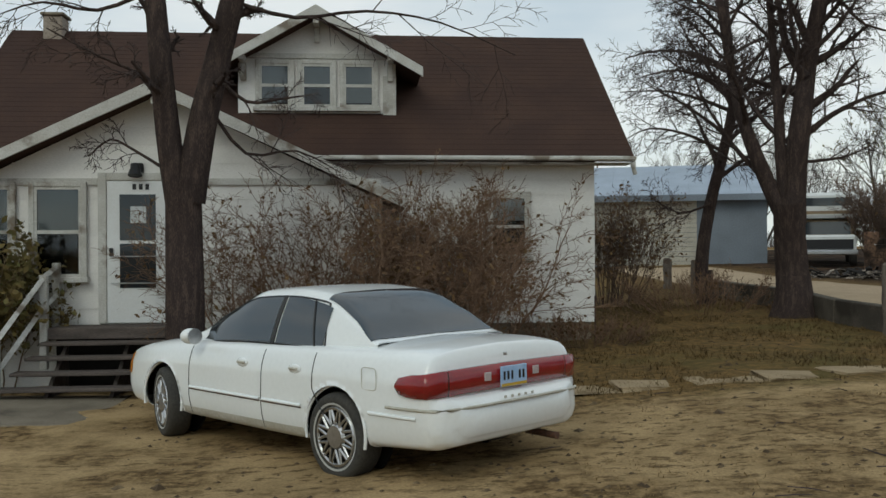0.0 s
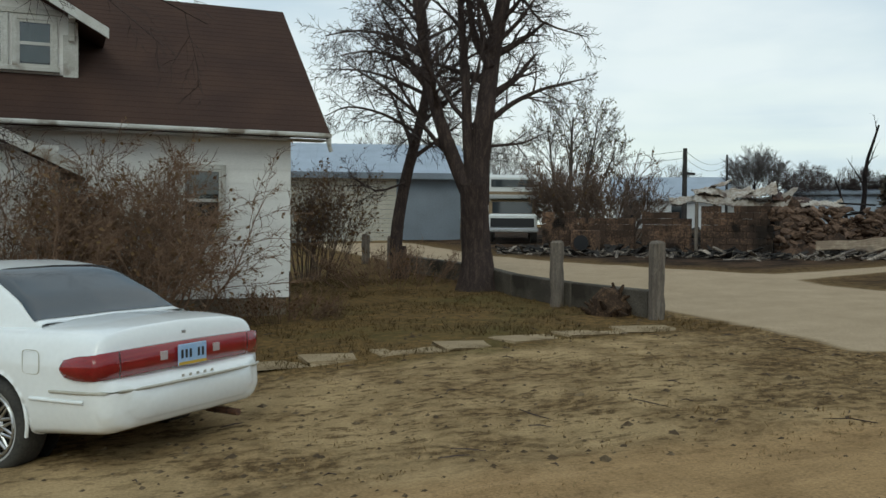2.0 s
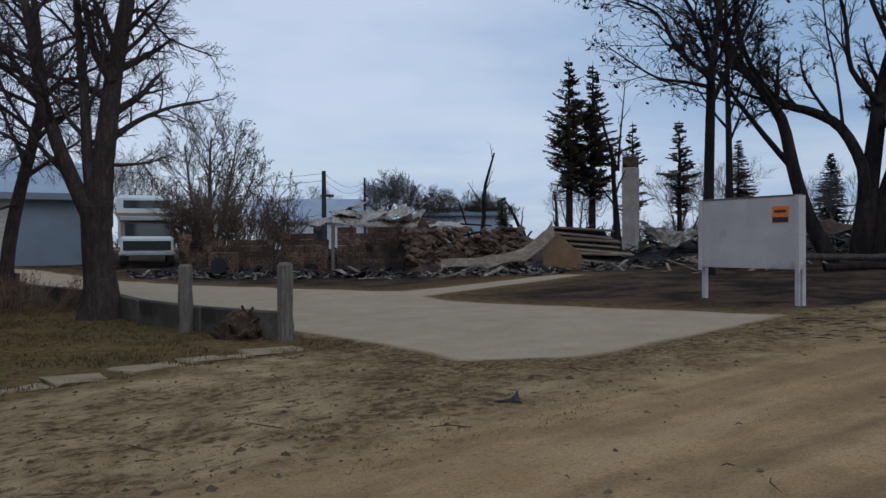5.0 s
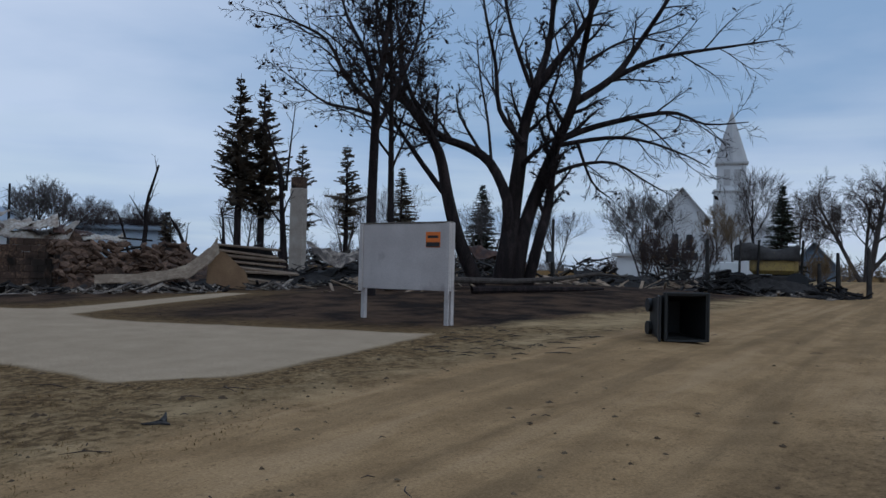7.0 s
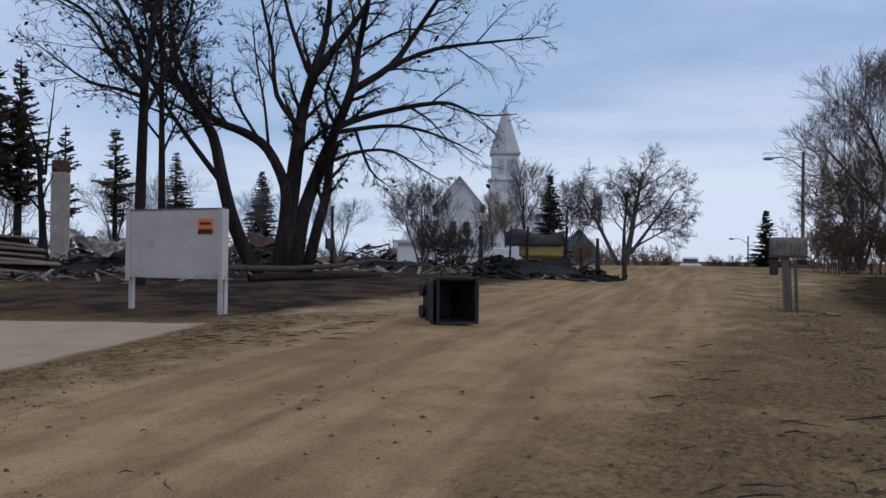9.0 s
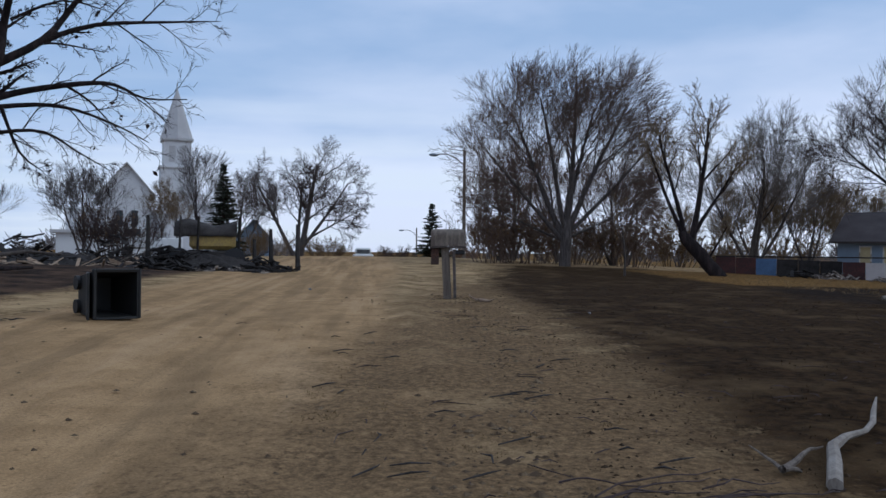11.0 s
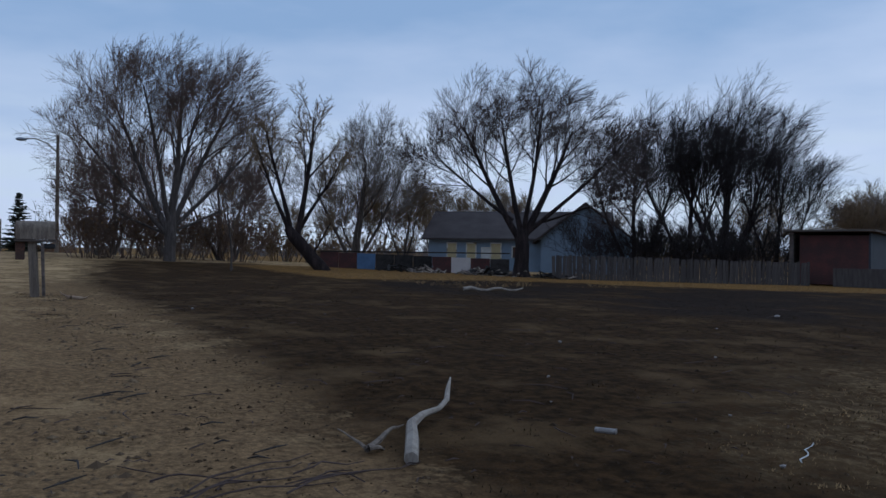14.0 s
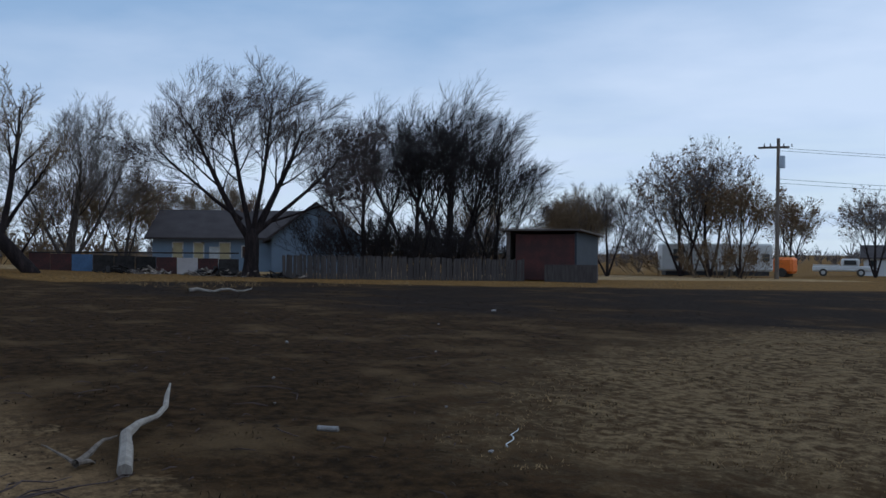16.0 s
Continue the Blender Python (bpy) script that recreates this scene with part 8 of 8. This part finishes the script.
for k, (x, y, d1, ln_, d2) in enumerate(((30.4, 33.3, (0.35, 0, 1), 4.4, (-0.1, 0, 1)), (35.8, 32.2, (-0.35, 0, 1), 2.6, (0.3, 0, 1)), (33.4, 31.8, (-0.95, 0, 0.9), 2.6, (-0.8, 0, 1)), (37.5, 31.0, (0.3, 0, 1), 2.0, (-0.2, 0, 1)))):
    tree("scorched_snag", x, y, 50 + k, [(d1, ln_ + 1.0, 0.15), (d2, ln_ * 0.7, 0.1)], M["bark_burnt"], M["bark_burnt"], "crooked fire-stripped dead trunk among the ruins", turn=-35, levels=2, kids=(3, 3), ratio=(0.3, 0.4), wander=0.2, trunk_wander=0.8)
conifer(44.8, 40.1, 1, 12.7, 2.4, "tall narrow spruce with bare scorched lower trunk", M["needle_burnt"], M["bark_burnt"], bare=0.32, density=1.25, gap=0.42, ragged=0.5, droop=0.05)
conifer(46.2, 39.4, 2, 12.6, 2.5, "tall narrow spruce with bare scorched lower trunk", M["needle_burnt"], M["bark_burnt"], bare=0.28, density=1.25, gap=0.42, ragged=0.5, lean=(0.5, 0.3), droop=0.05)
conifer(47.5, 37.1, 3, 8.4, 1.5, "thin scorched spruce beyond the chimney", M["needle_burnt"], M["bark_burnt"], bare=0.3, density=0.9, gap=0.35, ragged=0.6, droop=0.05)
conifer(47.6, 33.6, 4, 8.2, 1.6, "thin scorched spruce with sparse needles", M["needle_burnt"], M["bark_burnt"], bare=0.3, density=0.9, gap=0.35, ragged=0.6, droop=0.05)
conifer(38.3, 39.6, 9, 3.4, 0.8, "small scorched conifer behind the ruins", M["needle_burnt"], M["bark_burnt"], bare=0.2, gap=0.3)
conifer(62.7, 31.7, 5, 7.0, 2.1, "dark green spruce beyond the burnt yard", M["needle"], M["bark"], bare=0.05, density=1.2)
conifer(55.5, 34.5, 6, 7.6, 2.0, "dark spruce beyond the burnt yard", M["needle_burnt"], M["bark"], bare=0.1, density=1.1, gap=0.1)
conifer(61.6, 9.7, 7, 6.2, 1.7, "dark green spruce near the church", M["needle"], M["bark"], bare=0.04, density=1.2)
conifer(75.3, -4.9, 8, 4.9, 1.9, "dark green spruce at the roadside", M["needle"], M["bark"], bare=0.05, density=1.1, droop=0.1)
for k, (x, y, n_, h, s, tw, lab) in enumerate(((85.4, -2.2, 26, 1.6, 3.0, "twig", "low dark roadside bush by the crest"), (77.5, -7.0, 26, 1.6, 3.0, "twig_red", "low brown brush by the street lamp"), (50.5, 13.6, 40, 2.5, 3.2, "twig", "dark rounded bush before the church"), (17.2, 32.9, 60, 3.0, 3.8, "twig_brown", "tall brown leafy bush beside the camper"), (72, 9.2, 34, 2.2, 4.2, "twig_tan", "pale brush under the spreading roadside tree"), (76, 3.6, 24, 1.8, 3.0, "twig_tan", "pale brush under the spreading roadside tree"), (62, 34, 30, 2.0, 4.0, "twig_grey", "grey brush beyond the burnt yard"), (56, 40, 30, 2.2, 5.0, "twig_grey", "grey brush beyond the ruins"))):
    shrub("roadside_bush", x, y, 70 + k, n_, h, s, M[tw], lab, M["leaf_dry"], 0.2, 0.05, levels=3, kids=(7, 6, 3), r=0.03, min_r=0.011)
tree("leafy_sapling_tree", 17.9, 36.3, 81, [((0.0, 0, 1), 5.5, 0.14), ((0.3, 0, 1), 5.5, 0.1), ((-0.3, 0, 1), 5.2, 0.1), ((0.55, 0, 1), 4.6, 0.08)], M["bark_grey"], M["twig_grey"], "twiggy grey tree with sparse pale leaves by camper", turn=-25, kids=(9, 7, 5, 3), ratio=(0.42, 0.5, 0.5), angle=(0.5, 0.6, 0.6), up=(0.15, 0.3, 0.2), min_r=0.009, leafm=M["leaf_green"], leaf=0.25, leaf_size=0.06)
FAR = dict(kids=(11, 8, 6, 4), min_r=0.009, thin=0.45, up=(0.15, 0.3, 0.25, 0.15), angle=(0.55, 0.58, 0.52, 0.45), ratio=(0.58, 0.58, 0.62, 0.75))


def far_tree(x, y, seed, h, stems, bark, tw, label, turn, wind=(0.0, 0.0), name="bare_tree", **kw):
    cfg = dict(FAR)
    cfg.update(kw)
    return tree(name, x, y, seed, [(d, h * k * 1.05, h * r * 0.85) for d, k, r in stems], M[bark], M[tw], label, turn=turn, wind=wind, **cfg)


ONE = [((0.03, 0, 1), 0.72, 0.02)]
FAN = [((0, 0.1, 1), 0.66, 0.02), ((-0.38, 0, 1), 0.62, 0.015), ((0.4, 0.1, 1), 0.62, 0.015)]
far_tree(37.6, 49.4, 91, 5.6, FAN, "bark_burnt", "twig_grey", "grey bare tree beyond the ruins", -35)
far_tree(38.8, 46.2, 92, 4.8, FAN, "bark_burnt", "twig", "scorched bare tree before the grey shed", -35, up=(0.05, 0.0, 0.0, 0.0), angle=(0.8, 0.8, 0.7, 0.7))
far_tree(41.5, 44.5, 93, 4.2, FAN, "bark_burnt", "twig", "scorched bare tree before the grey shed", -35)
for k, (x, y, h) in enumerate(((30, 62, 5.0), (38, 60, 5.0), (13, 50, 6.5), (18, 52, 7.0), (22, 56, 6.5), (50, 44, 6.0), (54, 38, 6.5), (57, 36, 7.0), (60, 30, 6.0), (66, 27, 6.5))):
    far_tree(x, y, 100 + k, h, FAN, "bark_grey", "twig_grey", "grey bare tree far beyond the ruins", -40, kids=(8, 6, 5, 2))
far_tree(69.5, 21.2, 111, 7.4, FAN, "bark_grey", "twig_grey", "bare tree standing before the church", -72)
far_tree(80, 18.0, 112, 6.4, ONE, "bark_pale", "twig_tan", "bare tree with tan twigs before the church", -72)
far_tree(67.2, 12.3, 113, 8.2, ONE, "bark_burnt", "twig_grey", "dark bare tree between church and road", -75)
far_tree(84, 17.5, 114, 6.5, ONE, "bark_pale", "twig_tan", "bare tree with tan twigs before the church", -75)
far_tree(80, 11.5, 115, 8.5, FAN, "bark_grey", "twig_pale", "grey bare tree beyond the burnt machine", -80)
tree("spreading_bare_tree", 75.2, 6.0, 116, [((0.22, 0, 1), 8.2, 0.3), ((-0.6, 0, 1), 7.6, 0.2), ((0.7, 0.1, 0.8), 6.6, 0.17, (0.3, 0, 1.2)), ((-0.05, 0.3, 1), 7.0, 0.18), ((0.95, 0, 0.45), 5.0, 0.1, (0.5, 0, 1.8))], M["bark_grey"], M["twig"], "spreading bare tree beside the road crest", turn=-90, kids=(12, 8, 7, 4), ratio=(0.46, 0.52, 0.55, 0.55), angle=(0.8, 0.7, 0.65, 0.6), up=(0.06, 0.0, -0.05, 0.0), min_r=0.012, wander=0.2)
# wind-swept willow-like group at the bend of the field
tree("tall_willow_tree", 45.5, -9.8, 121, [((0.02, 0, 1), 2.8, 0.3), ((0.05, 0, 1), 6.6, 0.2, (0, 0, 1.8)), ((-0.5, 0.1, 1), 6.8, 0.15, (-0.1, 0, 1.6)), ((0.5, 0.1, 1), 7.0, 0.16, (0.1, 0, 1.9)), ((-0.95, -0.1, 1), 6.0, 0.12, (-0.1, 0, 1.4)), ((0.15, 0.3, 1), 6.8, 0.14, (0, 0, 1.8)), ((0.95, 0, 1), 6.2, 0.12, (0.1, 0, 1.7)), ((-0.25, -0.2, 1), 6.8, 0.14, (0, 0, 1.8)), ((-1, 0.2, 0.35), 4.4, 0.07, (0, 0, 1.4)), ((1, 0.2, 0.4), 4.4, 0.07, (0, 0, 1.5))], M["bark_grey"], M["twig_brown"], "broad bare willow with fine brown twigs", turn=-95, bole=3.0, kids=(12, 8, 6, 4), ratio=(0.5, 0.62, 0.66, 0.8), angle=(0.62, 0.6, 0.5, 0.42), up=(0.06, 0.12, 0.12, 0.1), min_r=0.0075, wind=(0.6, 0), wander=0.16, thin=0.42)
for k, (x, y, h) in enumerate(((54.8, -8.6, 8.0), (56, -11.5, 8.0), (56.4, -16, 7.0), (52, -7.4, 6.0), (50.5, -13.5, 7.2))):
    far_tree(x, y, 130 + k, h, FAN, "bark_grey", "twig_brown", "bare tree with brown twigs behind the willow", -95, kids=(9, 7, 5, 3))
for k, (x, y) in enumerate(((48.5, -8.4), (50, -11), (49, -14), (47.5, -6.6))):
    shrub("undergrowth", x, y, 140 + k, 34, 2.6, 3.2, M["twig_brown"], "brown bare undergrowth beneath the willows", M["leaf_dry"], 0.2, 0.07, levels=3, kids=(6, 5, 3), r=0.025, min_r=0.011)
tree("bent_tree", 39.2, -15.4, 151, [((-0.85, 0, 1), 2.7, 0.32), ((-0.25, 0, 1), 4.6, 0.12, (-1.55, 0, 1.9)), ((-0.55, 0, 1), 4.4, 0.1, (-1.6, 0, 1.9)), ((0.18, 0, 1), 5.6, 0.15, (-1.3, 0, 1.6)), ((0.5, 0.1, 1), 4.0, 0.1, (-1.3, 0, 1.7)), ((0.45, 0, 1), 1.7, 0.06, (-0.6, 0, 0.8))], M["bark_burnt"], M["twig_tan"], "leaning bent trunk with upright twiggy shoots", turn=-110, bole=3.0, kids=(9, 7, 5, 3), ratio=(0.42, 0.5, 0.5), angle=(0.5, 0.6, 0.6), up=(0.2, 0.25, 0.15), min_r=0.011)
# light twig and bark colours stand in for haze; no smoke is modelled
far_tree(54, -22.9, 152, 10.2, [((-0.05, 0, 1), 0.62, 0.02), ((-0.4, 0, 1), 0.55, 0.014), ((0.6, 0, 1), 0.62, 0.014), ((0.15, 0, 1), 0.65, 0.014)], "bark_pale", "twig_pale", "bare tree beyond the fence, haze put into its pale colour", -110)
far_tree(56.3, -27.5, 153, 6.6, FAN, "bark_pale", "twig_tan", "haze-toned tan tree beside the blue house", -113)
far_tree(58.5, -25.2, 154, 6.4, FAN, "bark_pale", "twig_tan", "haze-toned tan tree beside the blue house", -113)
far_tree(62, -33, 155, 7.0, FAN, "bark_grey", "twig_tan", "bare tree behind the blue house roof", -118)
far_tree(60, -37, 156, 7.0, FAN, "bark_grey", "twig_tan", "bare tree behind the blue house roof", -118)
tree("field_sapling", 36.6, -10.4, 157, [((0, 0, 1), 3.2, 0.05)], M["bark_pale"], M["twig_tan"], "slim young sapling standing in the dry grass", turn=-105, levels=2, kids=(10, 5), ratio=(0.3, 0.4), min_r=0.01, leafm=M["leaf_dry"], leaf=0.4, leaf_size=0.06)
tree("field_elm", 36.3, -24.0, 161, [((0.02, 0, 1), 2.4, 0.37), ((-0.6, 0, 1), 6.0, 0.17, (-0.08, 0, 1.9)), ((0.5, 0.1, 1), 5.6, 0.19, (0.1, 0, 2.0)), ((-0.2, 0.2, 1), 5.9, 0.15, (0, 0, 2.1)), ((1.0, 0, 0.8), 5.6, 0.12, (0.25, 0, 2.2)), ((-1.0, -0.1, 0.6), 5.0, 0.1, (-0.4, 0, 2.8)), ((0.15, -0.2, 1), 5.8, 0.13, (0.1, 0, 2.2)), ((1.0, 0.1, 0.25), 4.4, 0.07, (0.5, 0, 2.6))], M["bark_burnt"], M["twig"], "broad bare elm with short dark trunk", turn=-122, bole=2.6, kids=(12, 8, 6, 4), ratio=(0.48, 0.6, 0.64, 0.78), angle=(0.6, 0.6, 0.5, 0.42), up=(0.05, 0.12, 0.12, 0.1), min_r=0.0075, wind=(0.55, 0), wander=0.17, flare=0.36, thin=0.42)
for k, (x, y, h, st) in enumerate(((38.7, -32.7, 9.4, FAN), (36.8, -34.9, 9.6, FAN), (36.2, -36.9, 11.2, FAN), (37.8, -38.6, 10.6, FAN), (35.4, -39.8, 8.0, FAN))):
    far_tree(x, y, 170 + k, h, st, "bark_burnt", "twig_dark", "dark wind-bent bare tree behind the fence", -126, wind=(0.7, 0), kids=(13, 8, 6, 3), ratio=(0.56, 0.6, 0.65, 0.8), angle=(0.5, 0.5, 0.45, 0.4), min_r=0.0075, thin=0.44)
for k, (x, y, h, tw, lf) in enumerate(((39.8, -53.4, 6.0, "twig_tan", 0), (39.2, -56.3, 7.0, "twig_grey", 0), (38.9, -66.0, 10.4, "twig_grey", 1), (36.5, -66.2, 10.6, "twig_grey", 1), (34.0, -66.5, 8.0, "twig_tan", 1), (37.3, -82.6, 7.6, "twig_tan", 1), (32.5, -90.0, 8.6, "twig_grey", 1), (43.5, -58.0, 7.0, "twig_tan", 0), (44, -48, 6.0, "twig_tan", 0), (46, -62, 7.5, "twig_tan", 0), (31, -96, 8, "twig_grey", 1))):
    far_tree(x, y, 180 + k, h, FAN, "bark_burnt", tw, "tree with sparse dull leaves across the field" if lf else "bare twiggy tree across the field", -132, leafm=M["leaf_dry"], leaf=0.2 * lf, leaf_size=0.12, kids=(11, 8, 6, 3))
for k, (x, y, s) in enumerate(((33, -62, 5), (46, -44, 5), (45, -52, 6), (44, -72, 7), (28, -96, 7), (20, -104, 9), (50, -84, 9), (60, -20, 5), (63, -27, 6), (66, -16, 6))):
    shrub("distant_thicket", x, y, 200 + k, 30, 2.6, s, M["twig_tan"], "tan thicket in the distance", M["leaf_dry"], 0.3, 0.12, levels=2, kids=(7, 6), r=0.03, min_r=0.016)
for k, (x, y) in enumerate(((37.4, -33.4), (36.4, -35.6), (35.6, -38.0), (38.2, -36.6), (39.4, -31.0))):
    shrub("undergrowth", x, y, 220 + k, 26, 3.0, 3.6, M["twig_dark"], "dense dark bare brush beneath the trees", None, 0, levels=3, kids=(7, 6, 4), r=0.022, min_r=0.01)
# thin belt of bare trees behind the south side
rng = random.Random(301)
for k in range(16):
    az, d = radians(97 + 3.6 * k + rng.uniform(-1, 1)), rng.uniform(78, 112)
    # their haze is only the light twig colour
    far_tree(d * math.sin(az), d * math.cos(az), 320 + k, rng.uniform(5.0, 8.0), FAN, "bark_grey", "twig_grey" if k % 3 else "twig_tan", "haze-toned bare tree far across the field", -120, kids=(9, 6, 5, 2), min_r=0.016)
# belt of far woods on the horizon
V, F = [], []
rng = random.Random(300)
for i in range(1300):
    a = rng.uniform(-0.3, 2.8)
    d = rng.uniform(200, 520)
    x, y = d * math.sin(a), d * math.cos(a)
    if abs(math.degrees(a) - 90) < 4.5:
        continue
    h = rng.uniform(2.0, 7.5)
    z = gz(x, y)
    tube(V, F, [Vector((x, y, z - 0.5)), Vector((x + rng.uniform(-.3, .3), y, z + h * 0.7))], [0.16, 0.05], 3)
    for k in range(16):
        b = rng.uniform(0, 6.28)
        r = rng.uniform(0.15, 0.55) * h
        lo = z + h * rng.uniform(0.0, 0.55)
        tip = Vector((x + math.cos(b) * r, y + math.sin(b) * r, min(z + h, lo + h * rng.uniform(0.1, 0.6))))
        mid_ = Vector((x, y, lo)).lerp(tip, 0.5) + Vector((0, 0, -0.06 * h))
        tube(V, F, [Vector((x, y, lo)), mid_, tip], [0.09, 0.08, 0.05], 3)
tagged(pydata("far_woods", V, F, M["twig_grey"]), "belt of bare grey woods on the horizon", "woods", kind="stuff")
